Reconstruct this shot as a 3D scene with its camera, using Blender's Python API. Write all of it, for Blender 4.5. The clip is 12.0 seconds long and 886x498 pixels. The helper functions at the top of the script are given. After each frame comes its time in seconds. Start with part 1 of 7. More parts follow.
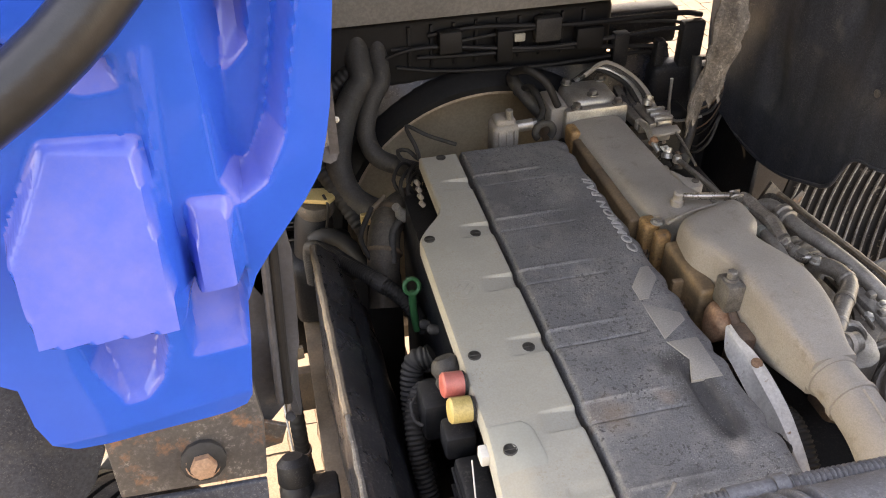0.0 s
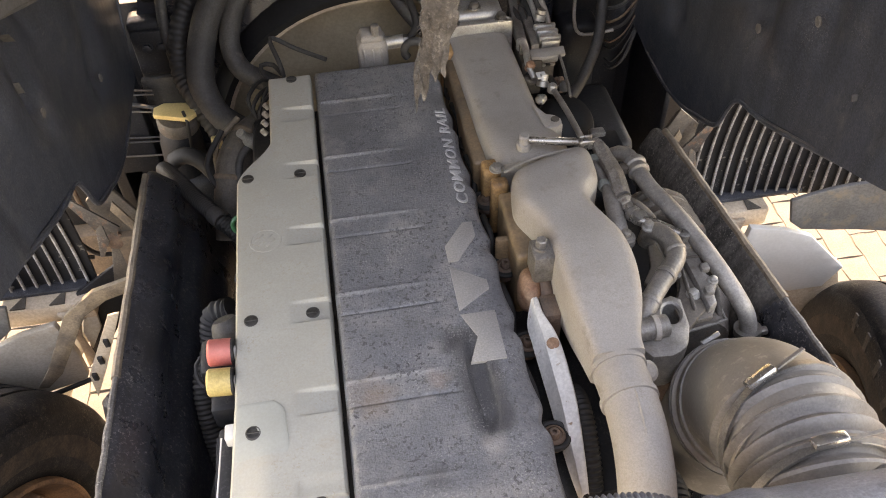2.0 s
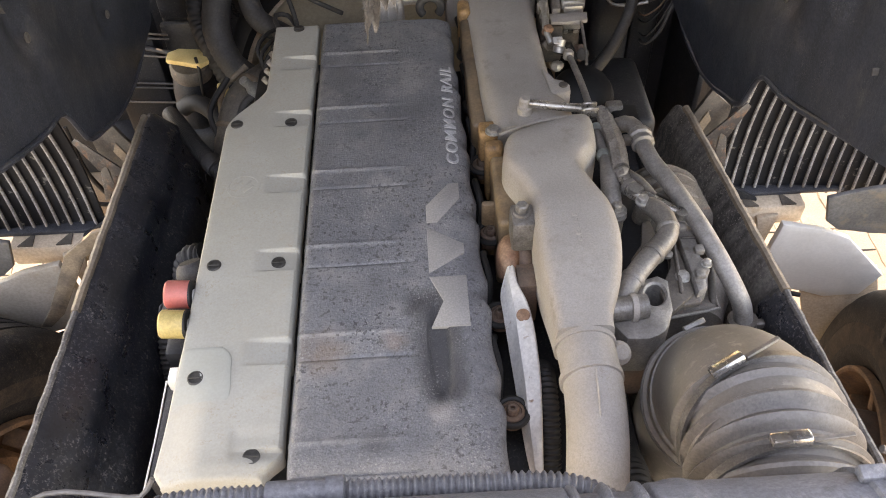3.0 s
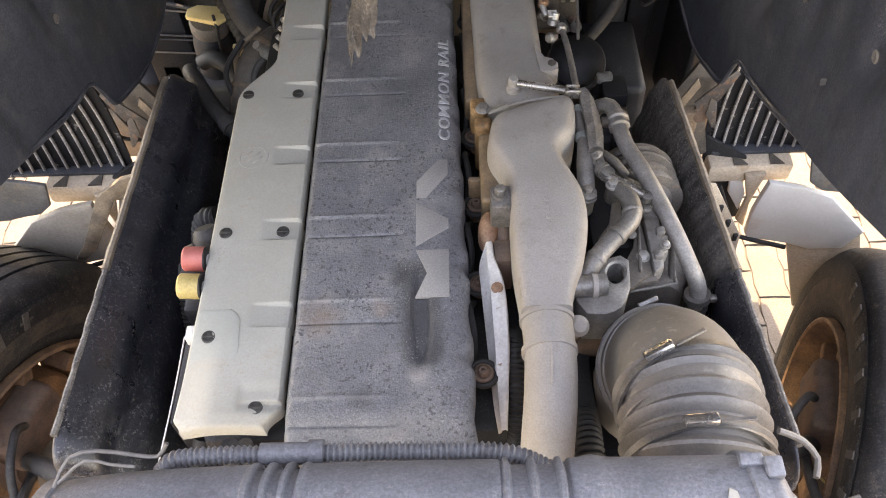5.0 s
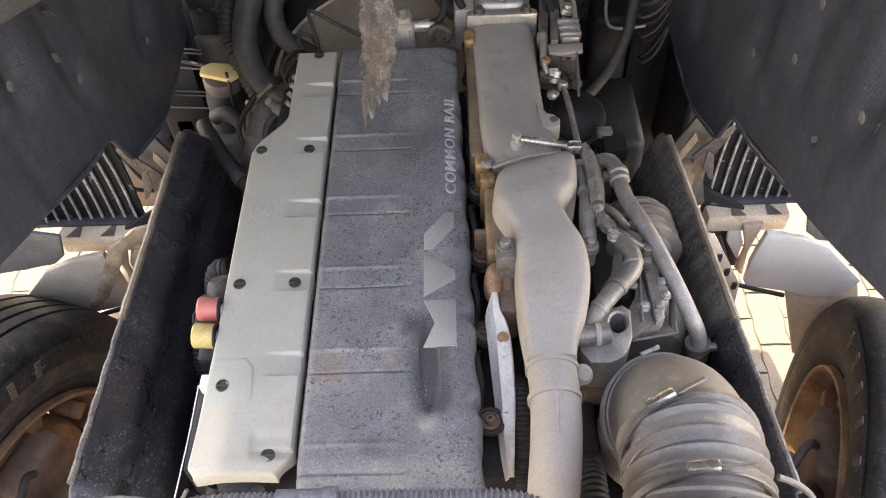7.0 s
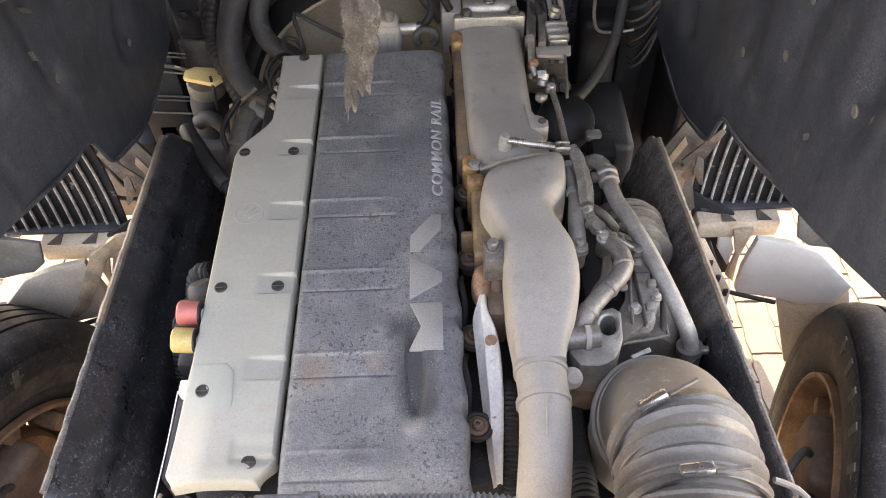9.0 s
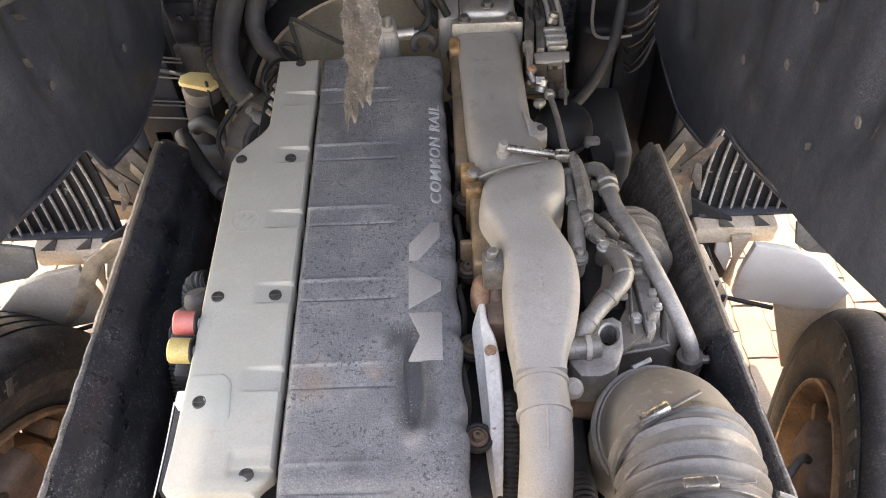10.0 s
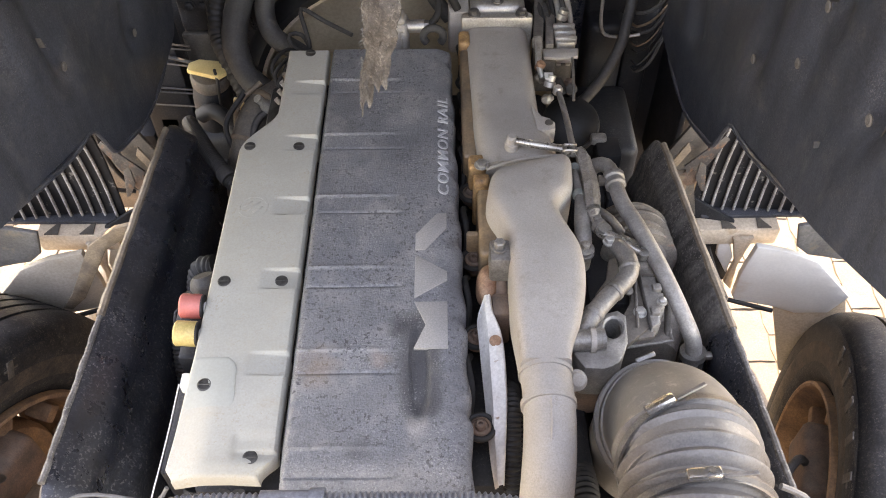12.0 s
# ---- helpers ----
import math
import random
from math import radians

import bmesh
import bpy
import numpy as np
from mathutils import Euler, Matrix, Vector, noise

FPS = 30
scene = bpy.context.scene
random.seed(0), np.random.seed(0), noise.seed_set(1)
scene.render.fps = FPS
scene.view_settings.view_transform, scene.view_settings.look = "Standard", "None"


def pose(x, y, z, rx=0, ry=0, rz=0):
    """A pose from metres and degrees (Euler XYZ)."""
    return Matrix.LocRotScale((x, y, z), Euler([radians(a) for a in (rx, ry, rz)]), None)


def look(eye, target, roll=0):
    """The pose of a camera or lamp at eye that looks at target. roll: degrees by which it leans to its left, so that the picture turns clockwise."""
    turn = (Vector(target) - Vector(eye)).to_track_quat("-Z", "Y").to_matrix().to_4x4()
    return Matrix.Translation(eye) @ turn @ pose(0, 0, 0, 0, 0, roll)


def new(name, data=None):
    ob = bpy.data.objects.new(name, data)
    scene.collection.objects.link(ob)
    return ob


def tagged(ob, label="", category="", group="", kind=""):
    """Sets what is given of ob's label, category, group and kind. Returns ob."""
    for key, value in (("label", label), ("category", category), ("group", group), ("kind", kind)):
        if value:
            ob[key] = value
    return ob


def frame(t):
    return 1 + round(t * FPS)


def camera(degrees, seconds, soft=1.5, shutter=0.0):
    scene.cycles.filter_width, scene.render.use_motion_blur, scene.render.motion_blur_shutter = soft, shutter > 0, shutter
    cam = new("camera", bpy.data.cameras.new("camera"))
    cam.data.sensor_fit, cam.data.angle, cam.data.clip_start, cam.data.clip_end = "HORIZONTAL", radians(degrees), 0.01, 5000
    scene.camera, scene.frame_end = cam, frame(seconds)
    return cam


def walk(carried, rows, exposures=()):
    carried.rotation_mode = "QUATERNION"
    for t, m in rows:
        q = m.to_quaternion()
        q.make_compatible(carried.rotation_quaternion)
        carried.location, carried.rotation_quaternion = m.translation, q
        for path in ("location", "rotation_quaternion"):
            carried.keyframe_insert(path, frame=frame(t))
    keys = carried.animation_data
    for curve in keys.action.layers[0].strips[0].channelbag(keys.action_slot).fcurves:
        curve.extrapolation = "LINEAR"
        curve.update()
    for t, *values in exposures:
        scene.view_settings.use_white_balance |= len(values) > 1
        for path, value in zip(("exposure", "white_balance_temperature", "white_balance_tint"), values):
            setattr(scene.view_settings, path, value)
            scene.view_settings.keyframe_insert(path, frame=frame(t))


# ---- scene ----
cam = camera(56.4, 12.0, soft=1.05)
EXPOSURES = [(0.0, 3.55, 11900, 24), (1.0, 3.65, 11900, 24), (2.5, 3.8, 11500, 24), (4.5, 3.85, 10800, 24), (12.0, 4.07, 10700, 24)]
PATH = [
    (0, (-0.371, -0.402, 2.388), (-0.029, 1.139, 1.16), -0.9),
    (0.5, (-0.318, -0.411, 2.432), (-0.015, 1.11, 1.169), -1.0),
    (0.6, (-0.3089, -0.407, 2.4312), (-0.0097, 1.1068, 1.1593), -1.03),
    (0.8, (-0.2556, -0.3836, 2.4262), (0.0215, 1.0879, 1.1028), -1.24),
    (1, (-0.188, -0.354, 2.42), (0.061, 1.064, 1.031), -1.5),
    (1.5, (-0.083, -0.304, 2.451), (0.133, 1.04, 0.985), -1.8),
    (2, (0.061, -0.294, 2.415), (0.243, 1.048, 0.943), -2.1),
    (2.5, (0.156, -0.284, 2.341), (0.23, 1.068, 0.868), -1.1),
    (2.7, (0.187, -0.297, 2.323), (0.237, 1.054, 0.849), -1.6),
    (4.3, (0.195, -0.268, 2.433), (0.159, 0.957, 0.852), -3.4),
    (4.5, (0.223, -0.268, 2.433), (0.177, 0.943, 0.842), -3.6),
    (5, (0.261, -0.3, 2.502), (0.208, 0.862, 0.875), -3.8),
    (5.5, (0.256, -0.335, 2.565), (0.195, 0.818, 0.933), -4.2),
    (6, (0.24, -0.336, 2.547), (0.181, 0.899, 0.975), -3.9),
    (6.5, (0.246, -0.322, 2.548), (0.19, 0.924, 0.985), -3.8),
    (8.5, (0.258, -0.317, 2.503), (0.224, 0.959, 0.964), -3.1),
    (9, (0.257, -0.318, 2.505), (0.23, 0.961, 0.968), -2.9),
    (9.5, (0.258, -0.308, 2.513), (0.235, 0.97, 0.975), -2.7),
    (10, (0.249, -0.301, 2.506), (0.237, 0.979, 0.969), -2.4),
    (10.5, (0.247, -0.301, 2.505), (0.241, 0.978, 0.968), -2.1),
    (11, (0.238, -0.306, 2.506), (0.241, 0.974, 0.969), -1.9),
    (11.5, (0.245, -0.3, 2.486), (0.251, 0.98, 0.95), -1.7),
    (12, (0.231, -0.318, 2.499), (0.229, 0.964, 0.964), -0.6),
]
walk(cam, [(t, look(eye, target, roll)) for t, eye, target, roll in PATH], EXPOSURES)

# ---------------------------------------------------------------- world, sun
SUN_ELEVATION, SUN_AZIMUTH = 47.0, 352.0   # degrees; azimuth from +y towards +x
world = bpy.data.worlds.new("world")
scene.world = world
world.use_nodes = True
wn, wl = world.node_tree.nodes, world.node_tree.links
sky = wn.new("ShaderNodeTexSky")
sky.sky_type, sky.sun_disc = "NISHITA", False
sky.sun_elevation, sky.sun_rotation = radians(SUN_ELEVATION), radians(SUN_AZIMUTH)
wl.new(sky.outputs[0], wn["Background"].inputs[0])
wn["Background"].inputs[1].default_value = 0.15
sun = new("sun", bpy.data.lights.new("sun", "SUN"))
sun.data.energy, sun.data.angle, sun.data.color = 2.0, radians(0.6), (1.0, 0.94, 0.85)
ce, se = math.cos(radians(SUN_ELEVATION)), math.sin(radians(SUN_ELEVATION))
sun_dir = Vector((ce * math.sin(radians(SUN_AZIMUTH)), ce * math.cos(radians(SUN_AZIMUTH)), se))
sun.matrix_world = look(sun_dir * 20, (0, 0, 0))

# ---------------------------------------------------------------- materials


def ramp(nt, fac, stops):
    r = nt.nodes.new("ShaderNodeValToRGB")
    r.color_ramp.elements[0].position, r.color_ramp.elements[0].color = stops[0][0], (*stops[0][1], 1)
    r.color_ramp.elements[1].position, r.color_ramp.elements[1].color = stops[-1][0], (*stops[-1][1], 1)
    for p, c in stops[1:-1]:
        e = r.color_ramp.elements.new(p)
        e.color = (*c, 1)
    nt.links.new(fac, r.inputs[0])
    return r.outputs[0]


def grey(v):
    return (v, v, v)


def noise_tex(nt, coord, scale, detail=6.0, rough=0.6, stretch=None):
    n = nt.nodes.new("ShaderNodeTexNoise")
    n.inputs["Scale"].default_value, n.inputs["Detail"].default_value, n.inputs["Roughness"].default_value = scale, detail, rough
    if stretch:
        m = nt.nodes.new("ShaderNodeMapping")
        m.inputs["Scale"].default_value = stretch
        nt.links.new(coord, m.inputs[0])
        coord = m.outputs[0]
    nt.links.new(coord, n.inputs["Vector"])
    return n.outputs["Fac"]


def mix(nt, fac, a, b, mode="MIX"):
    m = nt.nodes.new("ShaderNodeMix")
    m.data_type, m.blend_type = "RGBA", mode
    for sock, v in ((m.inputs["Factor"], fac), (m.inputs["A"], a), (m.inputs["B"], b)):
        if isinstance(v, (int, float)):
            sock.default_value = v
        elif isinstance(v, tuple):
            sock.default_value = (*v, 1)
        else:
            nt.links.new(v, sock)
    return m.outputs["Result"]


def surface(name, base, second=None, rough=0.6, metal=0.0, large=6.0, fine=120.0, grain=0.25, bump=0.15, dust=0.0,
            dust_sheen_colour=(0.30, 0.255, 0.20), coat=0.0, spec=0.5, spots=(), rough_var=0.12, stain=None, stain_cut=(0.55, 0.7), stretch=None, speckle=None, flecks=None, bump_scale=None, dust_sheen_on=((0.0, 0.15), (0.9, 1.0))):
    """A dirty surface: two tones in large patches, fine grain, dust in patches that settles on upward faces (BLUE
    paints its sheen with it), stains, relief.
    """
    m = bpy.data.materials.new(name)
    m.use_nodes = True
    nt = m.node_tree
    bsdf = nt.nodes["Principled BSDF"]
    geo = nt.nodes.new("ShaderNodeNewGeometry")
    co = geo.outputs["Position"]
    second = second or tuple(c * 0.7 for c in base)
    big = noise_tex(nt, co, large, 5, 0.6, stretch)
    col = ramp(nt, big, ((0.33, second), (0.66, base)))
    fn = noise_tex(nt, co, fine, 4, 0.7)
    col = mix(nt, grain, col, ramp(nt, fn, ((0.40, grey(0.30)), (0.60, grey(1.0)))), "MULTIPLY")
    if stain:
        sn = noise_tex(nt, co, large * 2.3, 7, 0.7)
        col = mix(nt, ramp(nt, sn, ((stain_cut[0], grey(0)), (stain_cut[1], grey(1)))), col, stain)
    if speckle:
        pit = ramp(nt, noise_tex(nt, co, speckle[0], 2, 0.5), ((speckle[2], grey(1)), (speckle[2] + 0.05, grey(0))))
        where = ramp(nt, noise_tex(nt, co, large * 1.3, 4, 0.6), ((0.35, grey(0.25)), (0.6, grey(1))))
        col = mix(nt, mix(nt, 1.0, pit, where, "MULTIPLY"), col, speckle[1])
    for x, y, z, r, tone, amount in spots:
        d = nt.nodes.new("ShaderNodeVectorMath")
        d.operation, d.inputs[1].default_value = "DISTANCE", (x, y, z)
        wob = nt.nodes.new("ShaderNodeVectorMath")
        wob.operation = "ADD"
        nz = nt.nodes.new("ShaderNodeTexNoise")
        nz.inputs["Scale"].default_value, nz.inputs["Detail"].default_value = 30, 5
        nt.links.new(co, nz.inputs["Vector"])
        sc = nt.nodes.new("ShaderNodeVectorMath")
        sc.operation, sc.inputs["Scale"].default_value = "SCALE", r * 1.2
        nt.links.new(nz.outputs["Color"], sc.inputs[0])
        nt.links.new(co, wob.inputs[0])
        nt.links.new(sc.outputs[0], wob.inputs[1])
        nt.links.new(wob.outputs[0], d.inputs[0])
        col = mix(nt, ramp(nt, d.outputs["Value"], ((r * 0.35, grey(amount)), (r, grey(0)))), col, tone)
    if flecks:
        fk = noise_tex(nt, co, flecks[0], 3, 0.8)
        patch = noise_tex(nt, co, large * 2, 5, 0.7)
        fac = mix(nt, 1.0, ramp(nt, fk, ((0.56, grey(0)), (0.63, grey(1)))), ramp(nt, patch, ((0.4, grey(0)), (0.65, grey(0.8)))), "MULTIPLY")
        col = mix(nt, fac, col, flecks[1])
    if dust:
        sep = nt.nodes.new("ShaderNodeSeparateXYZ")
        nt.links.new(geo.outputs["Normal"], sep.inputs[0])
        up = ramp(nt, sep.outputs["Z"], [(a, grey(b)) for a, b in dust_sheen_on])
        dn = ramp(nt, noise_tex(nt, co, large * 1.7, 8, 0.7), ((0.3, grey(0.2)), (0.7, grey(1.0))))
        amount = mix(nt, 1.0, mix(nt, 1.0, up, dn, "MULTIPLY"), grey(dust), "MULTIPLY")
        col = mix(nt, amount, col, dust_sheen_colour)
    nt.links.new(col, bsdf.inputs["Base Color"])
    rr = nt.nodes.new("ShaderNodeMapRange")
    rr.inputs["To Min"].default_value, rr.inputs["To Max"].default_value = max(0.02, rough - rough_var), min(1.0, rough + rough_var)
    nt.links.new(noise_tex(nt, co, large * 3, 5, 0.7), rr.inputs["Value"])
    nt.links.new(rr.outputs[0], bsdf.inputs["Roughness"])
    bsdf.inputs["Metallic"].default_value = metal
    bsdf.inputs["Specular IOR Level"].default_value = spec
    bsdf.inputs["Coat Weight"].default_value = coat
    bsdf.inputs["Coat Roughness"].default_value = 0.06
    if bump:
        b = nt.nodes.new("ShaderNodeBump")
        b.inputs["Strength"].default_value, b.inputs["Distance"].default_value = bump, 0.002
        nt.links.new(noise_tex(nt, co, bump_scale or fine * 0.8, 5, 0.7), b.inputs["Height"])
        nt.links.new(b.outputs[0], bsdf.inputs["Normal"])
    return m


# spots also darken the far end and the groove beside the mark
COVER = surface("dark_cover_plastic", (0.188, 0.191, 0.200), (0.130, 0.134, 0.144), rough=0.5, large=7, fine=420, grain=0.6, bump=1.0, bump_scale=260,
                dust=0.28, dust_sheen_colour=(0.285, 0.268, 0.245), speckle=(170, (0.035, 0.035, 0.039), 0.365), flecks=(300, (0.40, 0.38, 0.35)), stain=(0.265, 0.248, 0.23), stain_cut=(0.50, 0.74),
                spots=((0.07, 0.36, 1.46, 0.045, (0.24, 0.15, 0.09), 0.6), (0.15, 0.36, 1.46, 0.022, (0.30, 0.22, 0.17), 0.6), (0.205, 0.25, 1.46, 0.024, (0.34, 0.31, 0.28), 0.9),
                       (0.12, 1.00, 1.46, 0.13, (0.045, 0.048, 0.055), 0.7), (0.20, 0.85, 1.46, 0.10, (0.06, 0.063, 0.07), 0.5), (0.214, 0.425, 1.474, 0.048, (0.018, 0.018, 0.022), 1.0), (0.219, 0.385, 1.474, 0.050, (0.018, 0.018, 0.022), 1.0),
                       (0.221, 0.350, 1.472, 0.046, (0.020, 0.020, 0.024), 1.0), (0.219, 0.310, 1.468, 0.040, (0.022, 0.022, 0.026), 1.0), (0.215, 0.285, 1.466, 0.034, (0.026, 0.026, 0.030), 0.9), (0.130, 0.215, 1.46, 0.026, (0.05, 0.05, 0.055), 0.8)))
PANEL = surface("grey_panel_plastic", (0.415, 0.398, 0.345), (0.36, 0.342, 0.29), rough=0.58, large=9, fine=300, grain=0.14, bump=0.08, dust=0.25, dust_sheen_colour=(0.37, 0.325, 0.25), spec=0.25, stain=(0.37, 0.325, 0.25), stain_cut=(0.54, 0.80), flecks=(160, (0.32, 0.27, 0.20)))
LOBE = surface("pale_lobe_plastic", (0.375, 0.372, 0.325), (0.34, 0.335, 0.285), rough=0.55, large=9, fine=260, grain=0.1, bump=0.06, spec=0.2, dust=0.2, dust_sheen_colour=(0.38, 0.34, 0.27))
LETTER = surface("bare_letter_face", (0.37, 0.345, 0.312), (0.29, 0.27, 0.246), rough=0.5, fine=350, grain=0.35, bump=0.1)
PRINT = surface("light_print", (0.52, 0.515, 0.50), (0.40, 0.395, 0.385), rough=0.6, fine=300, grain=0.4, large=20, bump=0.0)
CAST = surface("dusty_cast_aluminium", (0.385, 0.350, 0.312), (0.312, 0.279, 0.244), rough=0.7, metal=0.0, large=11, fine=420, grain=0.26, bump=0.45, dust=0.3, dust_sheen_colour=(0.35, 0.318, 0.282), spec=0.25, stain=(0.17, 0.14, 0.112), stain_cut=(0.57, 0.80), flecks=(260, (0.24, 0.20, 0.165)))
DIRTY_SCREW = surface("dirty_screw", (0.10, 0.095, 0.085), (0.06, 0.055, 0.05), rough=0.55, metal=0.6, large=60)
OILY = surface("oil_stained_casting", (0.31, 0.195, 0.105), (0.12, 0.08, 0.05), rough=0.5, large=14, fine=220, grain=0.4, bump=0.2, dust=0.2)
RUST = surface("rusted_iron", (0.19, 0.105, 0.07), (0.085, 0.058, 0.045), rough=0.8, large=22, fine=300, grain=0.5, bump=0.4, dust=0.25)
STEEL = surface("worn_steel", (0.28, 0.27, 0.255), (0.15, 0.143, 0.135), rough=0.40, metal=0.75, large=30, fine=400, grain=0.45, bump=0.15, dust=0.25, dust_sheen_colour=(0.27, 0.245, 0.215))
ALU = surface("bright_fitting_metal", (0.55, 0.54, 0.51), (0.38, 0.36, 0.33), rough=0.42, metal=0.7, large=25, fine=300, grain=0.35, bump=0.12, dust=0.2)
SHIELD = surface("heat_shield_sheet", (0.72, 0.70, 0.66), (0.55, 0.525, 0.485), rough=0.5, metal=0.0, large=22, fine=200, grain=0.25, bump=0.4, bump_scale=40, dust=0.12, stain=(0.26, 0.17, 0.11), stain_cut=(0.62, 0.70))
BLACK = surface("black_plastic", (0.017, 0.018, 0.021), (0.009, 0.0095, 0.011), rough=0.55, large=9, fine=220, grain=0.5, bump=0.25, dust=0.05, dust_sheen_colour=(0.10, 0.09, 0.08), spec=0.3, flecks=(240, (0.06, 0.058, 0.055)))
SIDE = surface("soot_black_side_panel", (0.021, 0.026, 0.037), (0.011, 0.0135, 0.019), rough=0.30, large=7, fine=240, grain=0.6, bump=0.4, bump_scale=120, dust=0.15, rough_var=0.2,
               dust_sheen_colour=(0.15, 0.13, 0.11), stain=(0.046, 0.047, 0.050), stain_cut=(0.56, 0.78), flecks=(210, (0.23, 0.215, 0.20)))
SIDE_GRIT = surface("gritty_black_side_panel", (0.032, 0.036, 0.044), (0.016, 0.018, 0.023), rough=0.5, large=16, fine=300, grain=0.6, bump=0.7, bump_scale=150,
                    flecks=(150, (0.20, 0.19, 0.175)), speckle=(120, (0.010, 0.011, 0.013), 0.40), stain=(0.060, 0.058, 0.056), stain_cut=(0.54, 0.78))
SIDE_DUSTY = surface("dusty_black_side_panel", (0.17, 0.157, 0.142), (0.040, 0.037, 0.035), rough=0.8, large=11, fine=170, grain=0.6, bump=0.6, dust=0.25,
                     dust_sheen_colour=(0.27, 0.245, 0.215), stretch=(1.0, 4.5, 0.8), spec=0.25, stain=(0.25, 0.228, 0.20), stain_cut=(0.57, 0.8), flecks=(200, (0.35, 0.32, 0.28)))
LIP = surface("dusty_brown_lip", (0.24, 0.175, 0.115), (0.09, 0.068, 0.05), rough=0.8, large=22, fine=200, grain=0.55, bump=0.5, dust=0.4)
FENDER = surface("dark_fender_plastic", (0.054, 0.060, 0.074), (0.033, 0.037, 0.045), rough=0.45, large=8, fine=260, grain=0.5, bump=0.3, dust=0.12, bump_scale=90,
                 dust_sheen_colour=(0.16, 0.15, 0.14), stain=(0.085, 0.083, 0.080), stain_cut=(0.55, 0.8), stretch=(1.0, 3.0, 0.5), flecks=(420, (0.15, 0.14, 0.135)), rough_var=0.15, spec=0.22)
RUBBER = surface("black_rubber", (0.024, 0.024, 0.025), (0.013, 0.013, 0.013), rough=0.6, large=10, fine=180, grain=0.4, bump=0.1, dust=0.15, dust_sheen_colour=(0.11, 0.098, 0.083), spec=0.3)
RIB = surface("dusty_guard_rib", (0.40, 0.385, 0.36), (0.17, 0.16, 0.148), rough=0.8, large=25, fine=200, grain=0.5, bump=0.2)
HOSE = surface("dusty_grey_hose", (0.062, 0.060, 0.058), (0.028, 0.028, 0.029), rough=0.6, large=14, fine=260, grain=0.5, bump=0.3, dust=0.15, dust_sheen_colour=(0.15, 0.132, 0.112), spec=0.3, stain=(0.11, 0.095, 0.08), stain_cut=(0.58, 0.75))
ELBOW = surface("smooth_dusty_rubber", (0.20, 0.178, 0.152), (0.135, 0.12, 0.104), rough=0.45, large=9, fine=300, grain=0.2, bump=0.08, flecks=(60, (0.30, 0.27, 0.235)))
BELLOWS = surface("dusty_rubber_bellows", (0.14, 0.128, 0.115), (0.070, 0.064, 0.058), rough=0.5, large=12, fine=260, grain=0.5, bump=0.35, dust=0.5, dust_sheen_colour=(0.24, 0.21, 0.18), stain=(0.22, 0.195, 0.17), stain_cut=(0.58, 0.75), rough_var=0.2)
DUCT = surface("bluish_grey_duct_plastic", (0.195, 0.201, 0.213), (0.130, 0.134, 0.143), rough=0.42, large=10, fine=260, grain=0.5, bump=0.35, dust=0.25, dust_sheen_colour=(0.22, 0.21, 0.20), stain=(0.055, 0.055, 0.057), stain_cut=(0.58, 0.72), flecks=(200, (0.28, 0.27, 0.26)), rough_var=0.2)
TYRE = surface("tyre_rubber", (0.033, 0.033, 0.034), (0.013, 0.013, 0.014), rough=0.75, large=16, fine=190, grain=0.6, bump=0.6, dust=0.08, dust_sheen_colour=(0.10, 0.09, 0.08), stain=(0.060, 0.050, 0.042), stain_cut=(0.58, 0.70), spec=0.3, flecks=(200, (0.13, 0.11, 0.09)))
TYRE_MARK = surface("dusty_raised_rubber", (0.115, 0.100, 0.084), (0.060, 0.053, 0.046), rough=0.8, large=20, fine=190, grain=0.5, bump=0.4)
TYRE_MUD = surface("muddy_tyre_wall", (0.085, 0.062, 0.045), (0.022, 0.020, 0.019), rough=0.85, large=20, fine=190, grain=0.6, bump=0.6, dust=0.1)
RIM = surface("rusty_wheel_rim", (0.36, 0.195, 0.10), (0.13, 0.074, 0.046), rough=0.75, large=14, fine=200, grain=0.5, bump=0.4, dust=0.25, dust_sheen_colour=(0.25, 0.18, 0.125), stain=(0.21, 0.12, 0.07), stain_cut=(0.58, 0.7))
BEIGE = surface("dusty_beige_plastic", (0.58, 0.47, 0.36), (0.44, 0.345, 0.25), rough=0.75, large=6, fine=150, grain=0.3, bump=0.15, stain=(0.30, 0.19, 0.105), stain_cut=(0.6, 0.78))
WHITE = surface("dirty_white_panel", (0.66, 0.64, 0.60), (0.57, 0.545, 0.50), rough=0.45, large=4, fine=140, grain=0.1, bump=0.05, stain=(0.50, 0.40, 0.29), stain_cut=(0.58, 0.78))
BROWN = surface("dirt_brown_metal", (0.19, 0.122, 0.075), (0.075, 0.052, 0.036), rough=0.8, large=14, fine=180, grain=0.5, bump=0.4, dust=0.25)
RED = surface("faded_red_cap", (0.60, 0.145, 0.12), (0.50, 0.11, 0.09), rough=0.45, large=40, fine=250, grain=0.2, bump=0.08, dust=0.25, dust_sheen_colour=(0.55, 0.30, 0.24))
YELLOW = surface("dirty_yellow_cap", (0.62, 0.46, 0.19), (0.52, 0.37, 0.13), rough=0.45, large=45, fine=250, grain=0.3, bump=0.1, stain=(0.22, 0.16, 0.06), stain_cut=(0.60, 0.74))
GREEN = surface("green_dipstick_plastic", (0.02, 0.20, 0.075), (0.015, 0.13, 0.05), rough=0.4, bump=0.02, dust=0.1)
